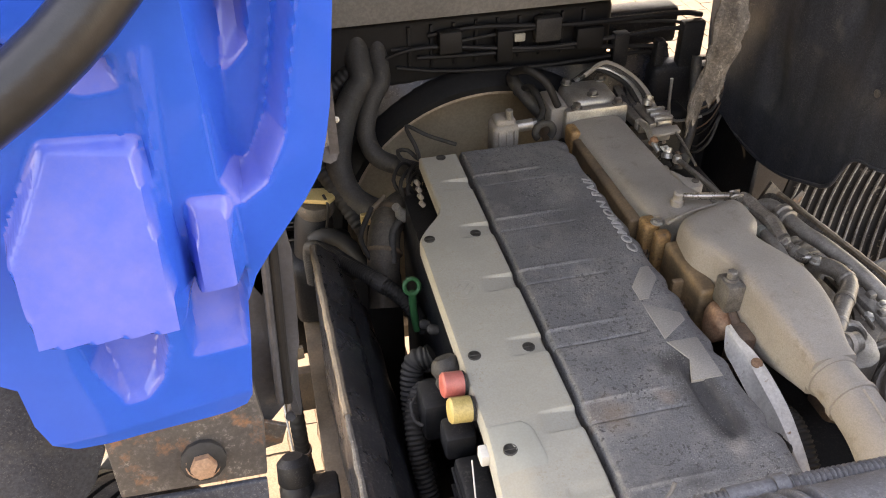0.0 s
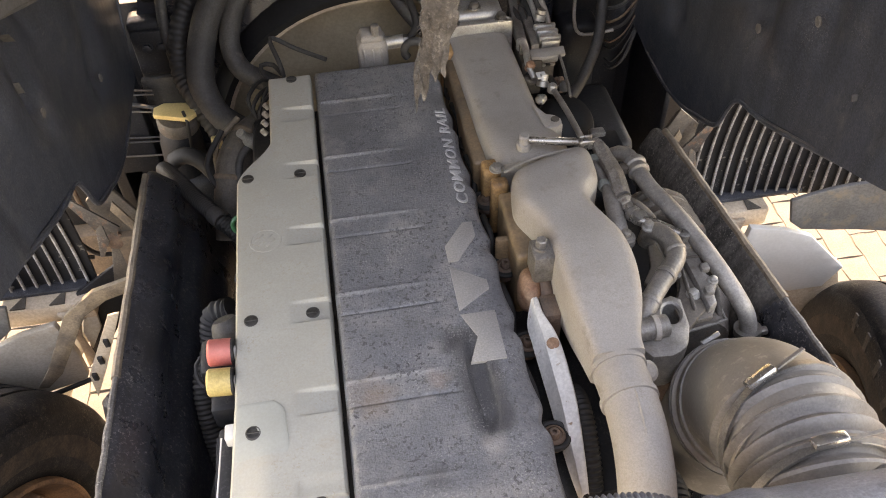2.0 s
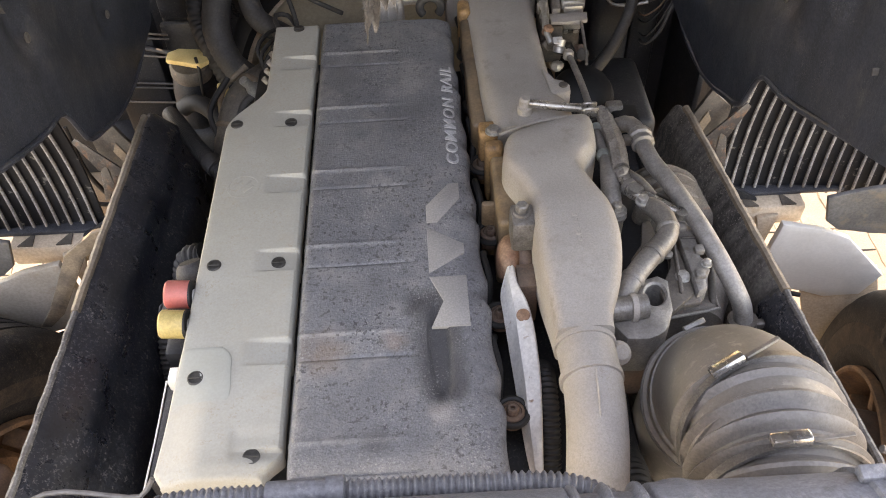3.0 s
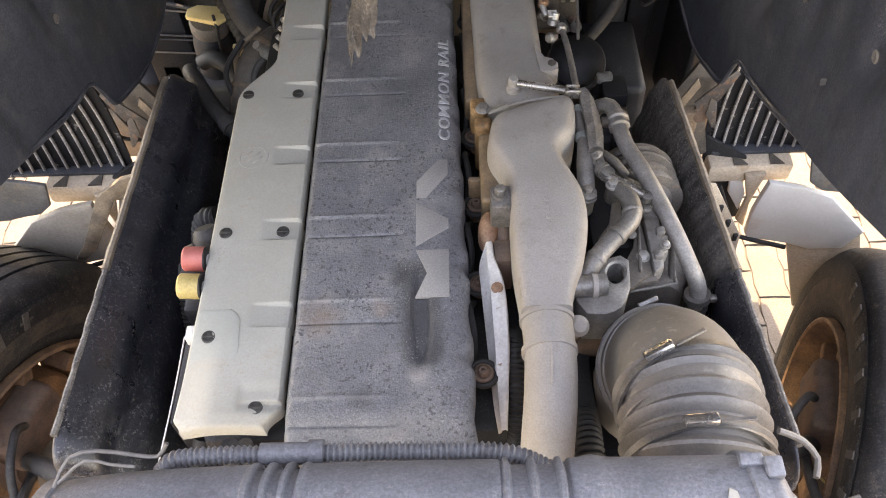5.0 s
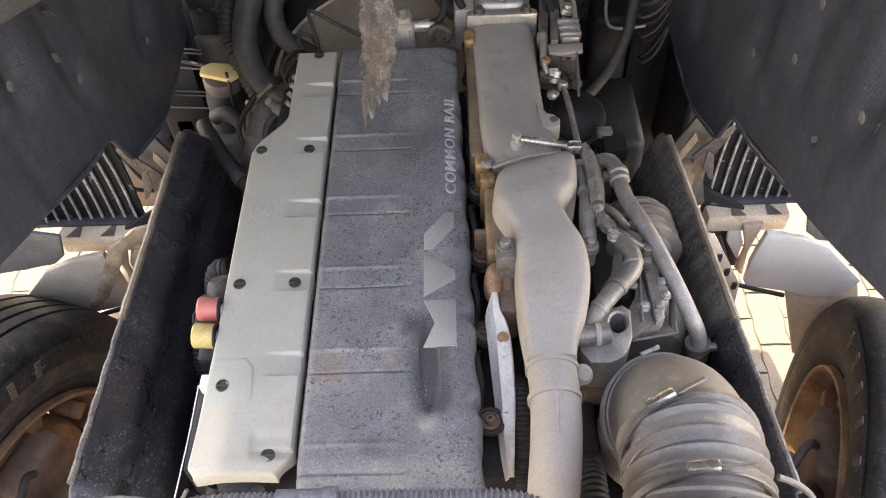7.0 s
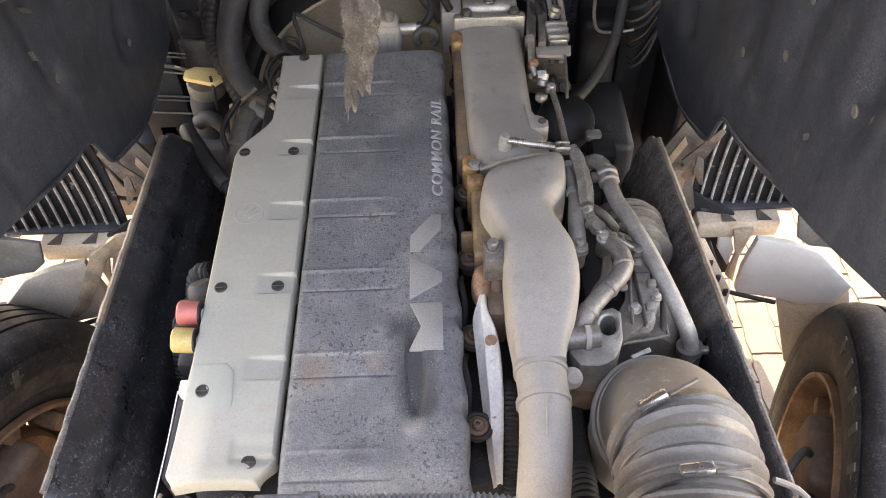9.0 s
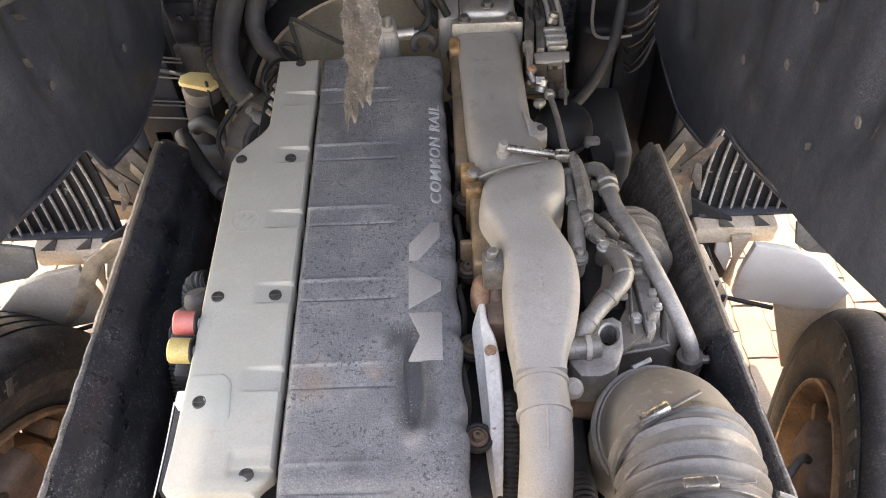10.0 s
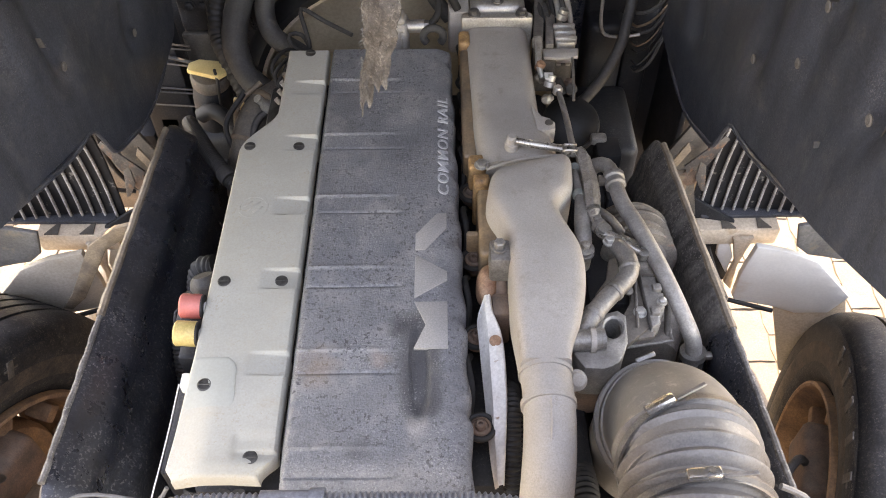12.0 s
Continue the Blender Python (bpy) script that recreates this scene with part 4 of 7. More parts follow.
# ---------------------------------------------------------------- intake manifold
manifold = thing("intake_manifold", (0.37, 0.7, 1.42), "sand-dusted cast aluminium intake manifold along the engine", "manifold")
far_rows = [(1.170, 0.275, 0.416, 1.452, 1.31), (1.10, 0.279, 0.417, 1.452, 1.31), (0.95, 0.285, 0.418, 1.458, 1.31), (0.86, 0.288, 0.421, 1.466, 1.31),
            (0.80, 0.292, 0.440, 1.470, 1.31), (0.745, 0.298, 0.436, 1.470, 1.32)]
part("far_runner", loft(smooth_sections(far_rows, 4), 36, 5.0), CAST, manifold)
near_rows = [(0.724, 0.322, 0.448, 1.492, 1.40), (0.716, 0.314, 0.453, 1.502, 1.38), (0.695, 0.308, 0.456, 1.510, 1.37), (0.655, 0.303, 0.453, 1.515, 1.36),
             (0.636, 0.303, 0.446, 1.517, 1.36), (0.618, 0.305, 0.428, 1.518, 1.36), (0.595, 0.311, 0.422, 1.519, 1.36), (0.555, 0.327, 0.434, 1.521, 1.37), (0.515, 0.333, 0.447, 1.523, 1.38), (0.460, 0.332, 0.449, 1.524, 1.39),
             (0.395, 0.333, 0.437, 1.522, 1.41), (0.335, 0.337, 0.415, 1.517, 1.43), (0.305, 0.338, 0.411, 1.514, 1.44)]
bm = loft(smooth_sections(near_rows, 5), 64, 5.6)
for v in bm.verts:
    v.co.y += 0.32 * (v.co.x - 0.395) * step01(0.57, 0.70, v.co.y)
part("near_body", bm, CAST, manifold)
part("joint_edge", tube([(0.308, 0.719, 1.474), (0.342, 0.731, 1.478), (0.376, 0.738, 1.482), (0.412, 0.739, 1.486), (0.445, 0.737, 1.49)], 0.003, 8), CAST, manifold, "pale joint edge")
bm = tube([(0.3745, 0.31, 1.476), (0.376, 0.25, 1.474), (0.372, 0.19, 1.468), (0.366, 0.14, 1.445), (0.362, 0.105, 1.39), (0.360, 0.095, 1.25)], 0.0365, 24)
for y in (0.302, 0.252):
    bm = tube([(0.375, y - 0.004, 1.475), (0.375, y + 0.004, 1.475)], 0.0395, 24, bm=bm)
part("outlet_pipe", bm, CAST, manifold)
part("casting_seam", tube([(0.376, 0.245, 1.5105), (0.372, 0.19, 1.5045), (0.366, 0.145, 1.479)], 0.0022, 6), CAST, manifold)
for lo, hi, nm, mt in (((0.277, 0.742, 1.34), (0.310, 0.778, 1.458), "port_flange", OIL_EDGE), ((0.266, 1.115, 1.34), (0.290, 1.162, 1.452), "port_flange", OIL_EDGE),
                       ((0.284, 0.702, 1.34), (0.314, 0.728, 1.460), "port_flange", OIL_EDGE), ((0.290, 0.54, 1.30), (0.325, 0.690, 1.458), "port_wall", OILY),
                       ((0.268, 0.79, 1.30), (0.296, 1.115, 1.438), "port_wall", OILY)):
    part(nm, box(lo, hi, 0.008, 3), mt, manifold, "oil-browned flange" if nm == "port_flange" else "oil-browned side wall")
for y in (0.60, 0.93):
    part("wall_rib", box((0.270, y, 1.30), (0.298, y + 0.012, 1.435), 0.004), OILY, manifold)
part("flange_bolt", bolt((0.300, 0.742, 1.462), (0, 0, 1), 0.010, 0.008), ALU, manifold)
part("crusted_lug", loft(smooth_sections([(0.462, 0.298, 0.306, 1.434, 1.426), (0.470, 0.289, 0.312, 1.444, 1.41), (0.485, 0.284, 0.318, 1.452, 1.39), (0.505, 0.283, 0.322, 1.456, 1.38), (0.522, 0.290, 0.324, 1.452, 1.39), (0.530, 0.302, 0.320, 1.440, 1.41)], 4), 24, 2.8), ORANGE_RUST, manifold, "orange-crusted lug")
part("drain_stub", tube([(0.322, 0.50, 1.44), (0.322, 0.470, 1.425), (0.322, 0.445, 1.40)], 0.013, 14), RUST, manifold)
part("rust_block", box((0.306, 0.428, 1.36), (0.336, 0.472, 1.445), 0.006), RUST, manifold, "rust-brown block")
part("boss", sheet([(0.400, 0.905), (0.418, 0.868), (0.432, 0.862), (0.441, 0.850), (0.440, 0.834), (0.428, 0.826), (0.405, 0.828)], 0.04, Matrix.Translation((0, 0, 1.468)), 0.005), CAST, manifold)
part("boss_bolt", lathe([(0, 0.008), (0.003, 0.0075), (0.002, 0.004)], (0.429, 0.847, 1.467), (0, 0, 1), 14), GRIME, manifold)
bm = box((0.303, 0.488, 1.45), (0.336, 0.532, 1.505), 0.005)
bm = bolt((0.318, 0.512, 1.505), (0, 0, 1), 0.009, 0.016, bm)
part("lug", bm, DULL, manifold, "bolted silver lug")
bm = lathe([(-0.01, 0.013), (0.022, 0.013), (0.023, 0.016), (0.027, 0.016), (0.028, 0.012), (0.031, 0.015), (0.035, 0.015), (0.037, 0.010)], (0.457, 0.528, 1.450), (0, 0, 1), 16)
bm = bolt((0.457, 0.528, 1.486), (0, 0, 1), 0.0075, 0.010, bm)
part("stud", bm, DULL, manifold, "silver bolt on a post")
for k in range(5):
    part("number_mark", box((0.3835, 0.437 + 0.0115 * k, 1.5220), (0.3895, 0.4445 + 0.0115 * k, 1.5246), 0.0006, 1), CAST, manifold)

link = thing("link_rod", (0.41, 0.77, 1.48), "shiny steel link rod with eye ends over the manifold", "rod")
part("rod", tube([(0.362, 0.772, 1.492), (0.40, 0.759, 1.494), (0.444, 0.746, 1.496)], lambda f: 0.0062 + 0.0016 * f - 0.0014 * math.exp(-((f - 0.75) / 0.08) ** 2), 14), CHROMED, link)
part("eye", lathe([(0, 0.013), (0.016, 0.013), (0.018, 0.010), (0.030, 0.010), (0.033, 0.007)], (0.355, 0.778, 1.466), (0, 0, 1), 18), CAST, link)
fork = box((0.442, 0.733, 1.486), (0.466, 0.738, 1.506), 0.002, 1)
fork = box((0.442, 0.747, 1.486), (0.466, 0.752, 1.506), 0.002, 1, fork)
fork = box((0.440, 0.734, 1.488), (0.448, 0.751, 1.504), 0.002, 1, fork)
part("fork", fork, CHROMED, link)
part("fork_pin", lathe([(0, 0.005), (0.026, 0.005)], (0.458, 0.756, 1.496), (0, -1, 0), 10), STEEL, link)

# heat shield
hs = thing("heat_shield", (0.305, 0.33, 1.42), "bent pale metal heat shield beside the manifold", "heat shield")
bm = bmesh.new()
rows = []
for y, xl, zl, xm, zm, xr, zr in smooth_sections([(0.190, 0.303, 1.338, 0.307, 1.350, 0.313, 1.354), (0.235, 0.297, 1.352, 0.304, 1.380, 0.316, 1.386), (0.300, 0.292, 1.378, 0.302, 1.410, 0.320, 1.416),
                                                  (0.365, 0.287, 1.400, 0.299, 1.430, 0.319, 1.434), (0.405, 0.284, 1.414, 0.298, 1.440, 0.314, 1.442), (0.435, 0.283, 1.424, 0.295, 1.446, 0.304, 1.448), (0.462, 0.294, 1.448, 0.297, 1.452, 0.301, 1.453)], 6):
    w = 0.0022 * math.sin(y * 90) + 0.0018 * math.sin(y * 37 + 1)
    rows.append([bm.verts.new(p) for p in ((xl, y, zl), ((xl + xm) / 2 + 0.002 + w, y, (zl + zm) / 2), (xm, y, zm), ((xm + xr) / 2, y, (zm + zr) / 2 + 0.001 + w), (xr, y, zr), (xr + 0.002, y, zr - 0.004))])
for a, b2 in zip(rows, rows[1:]):
    for k in range(5):
        bm.faces.new((a[k], a[k + 1], b2[k + 1], b2[k]))
ex = bmesh.ops.extrude_face_region(bm, geom=bm.faces[:])
bmesh.ops.translate(bm, vec=(0.0015, 0, -0.0008), verts=[g for g in ex["geom"] if isinstance(g, bmesh.types.BMVert)])
part("shield_sheet", bm, SHIELD, hs)
part("corrugated_hose", tube([(0.335, 0.40, 1.26), (0.333, 0.335, 1.375), (0.332, 0.27, 1.385), (0.330, 0.20, 1.32), (0.330, 0.16, 1.22)], 0.013, 14, 0.004, (0.007, 0.0014)), RUBBER, hs, "black corrugated hose")
part("bolt", lathe([(0, 0.0095), (0.0016, 0.009), (0.002, 0.006)], (0.3085, 0.384, 1.4385), (-0.12, -0.25, 1), 14), ORANGE_RUST, hs, "rusty bolt")

# ---------------------------------------------------------------- caps, dipstick, wiring on the engine's side


def cap(name, y, z, material, label):
    root = thing(name, (-0.168, y, z), label, "cap")
    part("nipple", lathe([(0, 0.0115), (0.013, 0.0115)], (-0.155, y, z - 0.006), (1, 0, 0), 20), WHITE, root, "white plastic nipple")
    part("cap_shell", lathe([(0, 0.0185), (0.003, 0.020), (0.032, 0.020), (0.035, 0.017), (0.036, 0.012)], (-0.152, y, z), (-1, 0.0, 0.1), 24), material, root)
    part("cap_seal", lathe([(0, 0.0195), (0.004, 0.0195)], (-0.1535, y, z), (1, 0, 0), 24), RUBBER, root)


cap("protection_cap", 0.455, 1.436, RED, "faded red plastic protection cap on a nipple")
cap("protection_cap", 0.405, 1.433, YELLOW, "dirty yellow plastic protection cap on a nipple")

# ---------------------------------------------------------------- turbo side
pipe_r = thing("return_pipe", (0.58, 0.55, 1.42), "dusty grey metal pipe running down beside the turbocharger", "pipe")
part("pipe_body", tube([(0.488, 0.742, 1.435), (0.502, 0.733, 1.468), (0.517, 0.722, 1.478), (0.524, 0.700, 1.480), (0.527, 0.665, 1.480), (0.533, 0.628, 1.479), (0.551, 0.580, 1.476), (0.580, 0.500, 1.460), (0.610, 0.430, 1.425), (0.628, 0.405, 1.385), (0.632, 0.400, 1.32)], 0.0135, 18), PIPE, pipe_r)
part("clamp", lathe([(0, 0.021), (0.012, 0.021)], (0.629, 0.403, 1.375), (0.1, -0.15, -1), 20), STEEL, pipe_r, "steel hose clamp")
part("clamp_screw", box((0.640, 0.392, 1.362), (0.660, 0.404, 1.374), 0.003), STEEL, pipe_r)
part("union", lathe([(0, 0.017), (0.004, 0.0195), (0.012, 0.0195), (0.015, 0.016), (0.020, 0.016), (0.022, 0.0185), (0.028, 0.0185), (0.030, 0.015)], (0.525, 0.698, 1.480), (0.06, -1, 0), 10), PIPE, pipe_r)
part("union_ear", box((0.497, 0.676, 1.472), (0.512, 0.692, 1.486), 0.003), GRIME, pipe_r)
part("rubber_end", tube([(0.632, 0.400, 1.345), (0.633, 0.398, 1.25)], 0.019, 16), RUBBER, pipe_r)

turbo = thing("turbocharger", (0.52, 0.5, 1.36), "dirty cast turbocharger with brackets and coolant elbows", "turbocharger")
part("turbine_housing", lathe([(0, 0.05), (0.02, 0.068), (0.024, 0.068), (0.028, 0.062), (0.042, 0.062), (0.046, 0.072), (0.052, 0.072), (0.056, 0.064), (0.08, 0.066), (0.10, 0.058), (0.12, 0.04), (0.13, 0.03)], (0.560, 0.70, 1.352), (0.1, -1, 0.1), 32), SOOT, turbo)
part("compressor_housing", lathe([(0, 0.05), (0.01, 0.072), (0.05, 0.078), (0.075, 0.065), (0.10, 0.055)], (0.560, 0.52, 1.325), (0, -1, 0), 32), SOOT, turbo)
part("coolant_elbow", tube([(0.505, 0.552, 1.440), (0.506, 0.545, 1.470), (0.514, 0.527, 1.482), (0.522, 0.505, 1.484), (0.521, 0.480, 1.484), (0.509, 0.462, 1.482), (0.490, 0.443, 1.479), (0.470, 0.423, 1.475), (0.452, 0.402, 1.468), (0.442, 0.390, 1.455)], 0.0148, 20), DULL, turbo)
for at, ax in (((0.5215, 0.492, 1.484), (0.05, -1, 0)), ((0.496, 0.449, 1.480), (-0.7, -0.7, 0)), ((0.462, 0.414, 1.472), (-0.6, -0.7, -0.2))):
    part("elbow_band", lathe([(0, 0.0152), (0.002, 0.0166), (0.007, 0.0166), (0.009, 0.0152)], at, ax, 20), DULL, turbo)
part("elbow_bolt", bolt((0.497, 0.540, 1.485), (0, 0, 1), 0.008, 0.010), ALU, turbo)
part("flange_block", holed([(0.512, 0.420), (0.508, 0.372), (0.494, 0.338), (0.470, 0.324), (0.438, 0.326), (0.424, 0.348), (0.426, 0.378), (0.452, 0.402), (0.478, 0.424), (0.500, 0.430)], (0.489, 0.397), 0.0135, 0.019, 1.452, 0.075, turn=-0.3), PIPE, turbo, "grimy casting with an oval opening")
# black floor darkens the inside of the oval opening
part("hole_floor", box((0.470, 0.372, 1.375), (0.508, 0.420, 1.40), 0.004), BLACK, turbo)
part("outlet_stub", tube([(0.415, 0.366, 1.462), (0.470, 0.370, 1.462)], 0.0165, 18), DULL, turbo)
part("stub_band", lathe([(0, 0.019), (0.008, 0.019)], (0.448, 0.368, 1.462), (1, 0, 0), 18), CAST, turbo)
part("oil_housing", box((0.432, 0.330, 1.30), (0.500, 0.395, 1.385), 0.012, 3), RUST, turbo)
part("oil_boss", lathe([(0, 0.018), (0.03, 0.016)], (0.425, 0.335, 1.40), (-0.3, -0.6, 0.7), 16), RUST, turbo)
part("pale_boss", lathe([(0, 0.016), (0.03, 0.016), (0.036, 0.010)], (0.418, 0.322, 1.42), (0.2, -0.4, 0.8), 18), CAST, turbo, "pale plastic boss")
part("base_plate", sheet([(0.508, 0.402), (0.590, 0.416), (0.594, 0.422), (0.596, 0.499), (0.576, 0.565), (0.530, 0.540)], 0.006, Matrix.Translation((0, 0, 1.388)), 0.0015), SOOT, turbo)
part("plate_edge", tube([(0.512, 0.401, 1.388), (0.588, 0.414, 1.388), (0.5945, 0.424, 1.388), (0.5965, 0.500, 1.388)], 0.0026, 8), DULL, turbo, "lighter plate edge")
part("web_plate", sheet([(0.530, 0.545), (0.540, 0.540), (0.543, 0.490), (0.546, 0.402), (0.503, 0.366), (0.500, 0.409), (0.524, 0.450), (0.532, 0.490)], 0.012, Matrix.Translation((0, 0, 1.444)), 0.002), GRIME, turbo, "dark cast web")
part("web_rib", box((0.531, 0.40, 1.440), (0.536, 0.53, 1.452), 0.002, 1, m=Matrix.Translation((0.535, 0.46, 0)) @ pose(0, 0, 0, 0, 0, -6) @ Matrix.Translation((-0.535, -0.46, 0))), SOOT, turbo)
part("web_pin", lathe([(0, 0.006), (0.004, 0.0075), (0.006, 0.0075), (0.007, 0.003)], (0.523, 0.468, 1.446), (0, 0, 1), 12), PIPE, turbo)
for k, (x, y) in enumerate(((0.552, 0.515), (0.566, 0.470), (0.556, 0.425))):
    part("block_lug", box((x - 0.006, y - 0.007, 1.448), (x + 0.008, y + 0.007, 1.460), 0.003, 2), PIPE, turbo)
for k in range(4):
    part("housing_fin", lathe([(-0.0025, 0.066), (0.0, 0.0745), (0.0025, 0.066)], (0.5645 + 0.002 * k, 0.664 - 0.022 * k, 1.356), (0.1, -1, 0.1), 32), SOOT, turbo, "sooty housing fin")
part("link_clip", lathe([(-0.004, 0.0135), (0.004, 0.0135)], (0.487, 0.583, 1.4755), (0.5, -0.9, 0), 14), DULL, turbo)
part("oil_line", tube([(0.540, 0.60, 1.44), (0.565, 0.575, 1.445), (0.585, 0.53, 1.44), (0.592, 0.48, 1.42), (0.590, 0.42, 1.38)], 0.0055, 10), GRIME, turbo)
part("oil_line", tube([(0.475, 0.66, 1.44), (0.488, 0.645, 1.452), (0.515, 0.622, 1.45), (0.545, 0.60, 1.42)], 0.0075, 10), SOOT, turbo)
part("cast_block", sheet([(0.545, 0.526), (0.572, 0.523), (0.568, 0.460), (0.575, 0.452), (0.575, 0.436), (0.566, 0.428), (0.563, 0.405), (0.548, 0.396)], 0.035, Matrix.Translation((0, 0, 1.452)), 0.004), PIPE, turbo)
# dark bar standing proud of the block is drawn as a groove
part("groove_line", box((0.548, 0.494, 1.449), (0.569, 0.498, 1.4545), 0.001, 1), GRIME, turbo)
part("block_wing", sheet([(0.536, 0.412), (0.562, 0.410), (0.553, 0.389), (0.509, 0.384)], 0.010, Matrix.Translation((0, 0, 1.438)), 0.003), SOOT, turbo)
part("bracket_bolt", bolt((0.536, 0.430, 1.444), (0, 0, 1), 0.008, 0.008), ALU, turbo)
part("bracket_bolt", bolt((0.571, 0.444, 1.452), (0, 0, 1), 0.006, 0.008), ALU, turbo)
m = Matrix.Translation((0, 0, 1.494))
part("wrapped_lever", sheet([(0.463, 0.752), (0.476, 0.755), (0.486, 0.733), (0.4945, 0.690), (0.4955, 0.640), (0.492, 0.612), (0.486, 0.598), (0.474, 0.594), (0.467, 0.612), (0.469, 0.672), (0.466, 0.715)], 0.016, m, 0.006, lambda u, v: 0.003 * math.sin(v * 60) - 0.10 * max(0.0, 0.66 - v) + 0.006 * math.exp(-((u - 0.483) / 0.006) ** 2), 0.006), LEVER, turbo, "greasy bright curved lever")
part("lever_band", lathe([(-0.003, 0.0125), (0.003, 0.0125)], (0.481, 0.613, 1.483), (0.1, -1, -0.1), 14), STEEL, turbo)
part("sleeved_hose", tube([(0.459, 0.722, 1.476), (0.461, 0.690, 1.477), (0.462, 0.655, 1.478), (0.462, 0.61, 1.474), (0.461, 0.565, 1.462), (0.460, 0.548, 1.45)], lambda f: 0.0078 + 0.0065 * step01(0.35, 0.75, f), 16), PIPE, turbo)
for y in (0.715, 0.652):
    part("sleeve_band", lathe([(-0.006, 0.0098), (-0.004, 0.0108), (0.004, 0.0108), (0.006, 0.0098)], (0.461, y, 1.478), (0, -1, 0), 14), GREENISH, turbo, "greenish corroded union")
part("bent_link", tube([(0.480, 0.620, 1.478), (0.484, 0.592, 1.476), (0.491, 0.570, 1.475), (0.508, 0.557, 1.476), (0.528, 0.543, 1.474), (0.551, 0.527, 1.470)], lambda f: 0.0105 - 0.002 * f, 14), CHROMED, turbo, "greasy bent link")
part("link_eye", lathe([(0, 0.012), (0.014, 0.012), (0.016, 0.008)], (0.492, 0.572, 1.470), (0.2, 0, 1), 14), DULL, turbo)
part("link_eye", lathe([(0, 0.010), (0.012, 0.010), (0.014, 0.006)], (0.551, 0.527, 1.464), (0.1, 0, 1), 14), STEEL, turbo)
part("side_plate", sheet([(0.500, 0.532), (0.512, 0.536), (0.515, 0.500), (0.496, 0.462), (0.474, 0.452), (0.470, 0.462), (0.490, 0.490)], 0.010, Matrix.Translation((0, 0, 1.452)), 0.002), GRIME, turbo)
# black box stands in for the shade deep between the turbo parts
part("shade_block", box((0.462, 0.46, 1.30), (0.535, 0.66, 1.425), 0.015, 2), BLACK, turbo)

# ---------------------------------------------------------------- air intake: elbow, bellows, transverse duct
intake = thing("air_hose", (0.55, 0.2, 1.4), "dusty ribbed rubber air hose with steel clamps", "hose")
part("elbow", tube([(0.546, 0.285, 1.26), (0.546, 0.275, 1.34), (0.546, 0.259, 1.401), (0.545, 0.222, 1.462), (0.544, 0.165, 1.503), (0.543, 0.120, 1.515)], 0.089, 48, 0.006), ELBOW, intake, "smooth dusty rubber elbow")
for at, r in (((0.546, 0.2615, 1.394), 0.0965), ((0.546, 0.252, 1.414), 0.0925)):
    part("collar", lathe([(-0.008, r - 0.006), (-0.006, r), (0.006, r), (0.008, r - 0.006)], at, (0.04, -0.49, 0.87), 48), BELLOWS, intake)
part("collar_clamp", lathe([(-0.003, 0.0975), (0.003, 0.0975), (0.003, 0.0945), (-0.003, 0.0945)], (0.546, 0.2625, 1.392), (0.04, -0.49, 0.87), 48, closed=True), STEEL, intake, "thin steel clamp")
part("clamp_tab", box((-0.016, -0.004, -0.003), (0.016, 0.004, 0.003), 0.0015, 1, m=Matrix.Translation((0.531, 0.348, 1.444)) @ pose(0, 0, 0, 25, -8, 20)), STEEL, intake)
part("bellows", tube([(0.543, 0.170, 1.503), (0.542, 0.135, 1.512), (0.540, 0.095, 1.5155), (0.537, 0.055, 1.513), (0.537, 0.015, 1.502), (0.543, -0.025, 1.475), (0.56, -0.06, 1.43)], 0.0885, 48, 0.003, (0.0205, 0.0068)), BELLOWS, intake)
def clamp_ring(at, axis, r):
    return lathe([(-0.0055, r), (0.0055, r), (0.0055, r - 0.004), (-0.0055, r - 0.004)], at, axis, 48, closed=True)
for at, axis, r, turn in (((0.5425, 0.152, 1.509), (0.12, -0.86, 0.45), 0.0965, -0.42), ((0.536, 0.058, 1.512), (0.0, -0.95, 0.28), 0.0985, 0.10)):
    c = part("clamp", clamp_ring(at, axis, r), STEEL, intake, "worm-drive steel clamp")
    ax = Vector(axis).normalized()
    side = ax.cross(Vector((0, 0, 1))).normalized()
    crown = side.cross(ax).normalized()
    out = (crown * math.cos(turn) - side * math.sin(turn)).normalized() if turn < 0 else (crown * math.cos(turn) + side * math.sin(turn)).normalized()
    m = Matrix.Translation(Vector(at) + out * (r + 0.004)) @ Matrix((ax.cross(out), ax, out)).transposed().to_4x4()
    part("clamp_screw", box((-0.020, -0.0075, -0.005), (0.020, 0.0075, 0.005), 0.003, 2, m=m), CHROME, c)
    part("clamp_band", box((-0.062, -0.003, -0.0062), (-0.022, 0.003, -0.0032), 0.0005, 1, m=m), DULL, c)
part("strap_tail", tube([(0.612, 0.075, 1.602), (0.640, 0.068, 1.590), (0.658, 0.052, 1.575), (0.652, 0.030, 1.572)], 0.004, 8), BELLOWS, intake, "grey strap tail")

ribbed = thing("ribbed_hose", (0.437, 0.15, 1.3), "black ribbed hose between the manifold pipe and the air hose", "hose")
part("hose_body", tube([(0.440, 0.30, 1.22), (0.437, 0.22, 1.31), (0.436, 0.14, 1.325), (0.437, 0.06, 1.27), (0.437, 0.03, 1.15)], 0.021, 18, 0.004, (0.009, 0.0018)), RUBBER, ribbed)

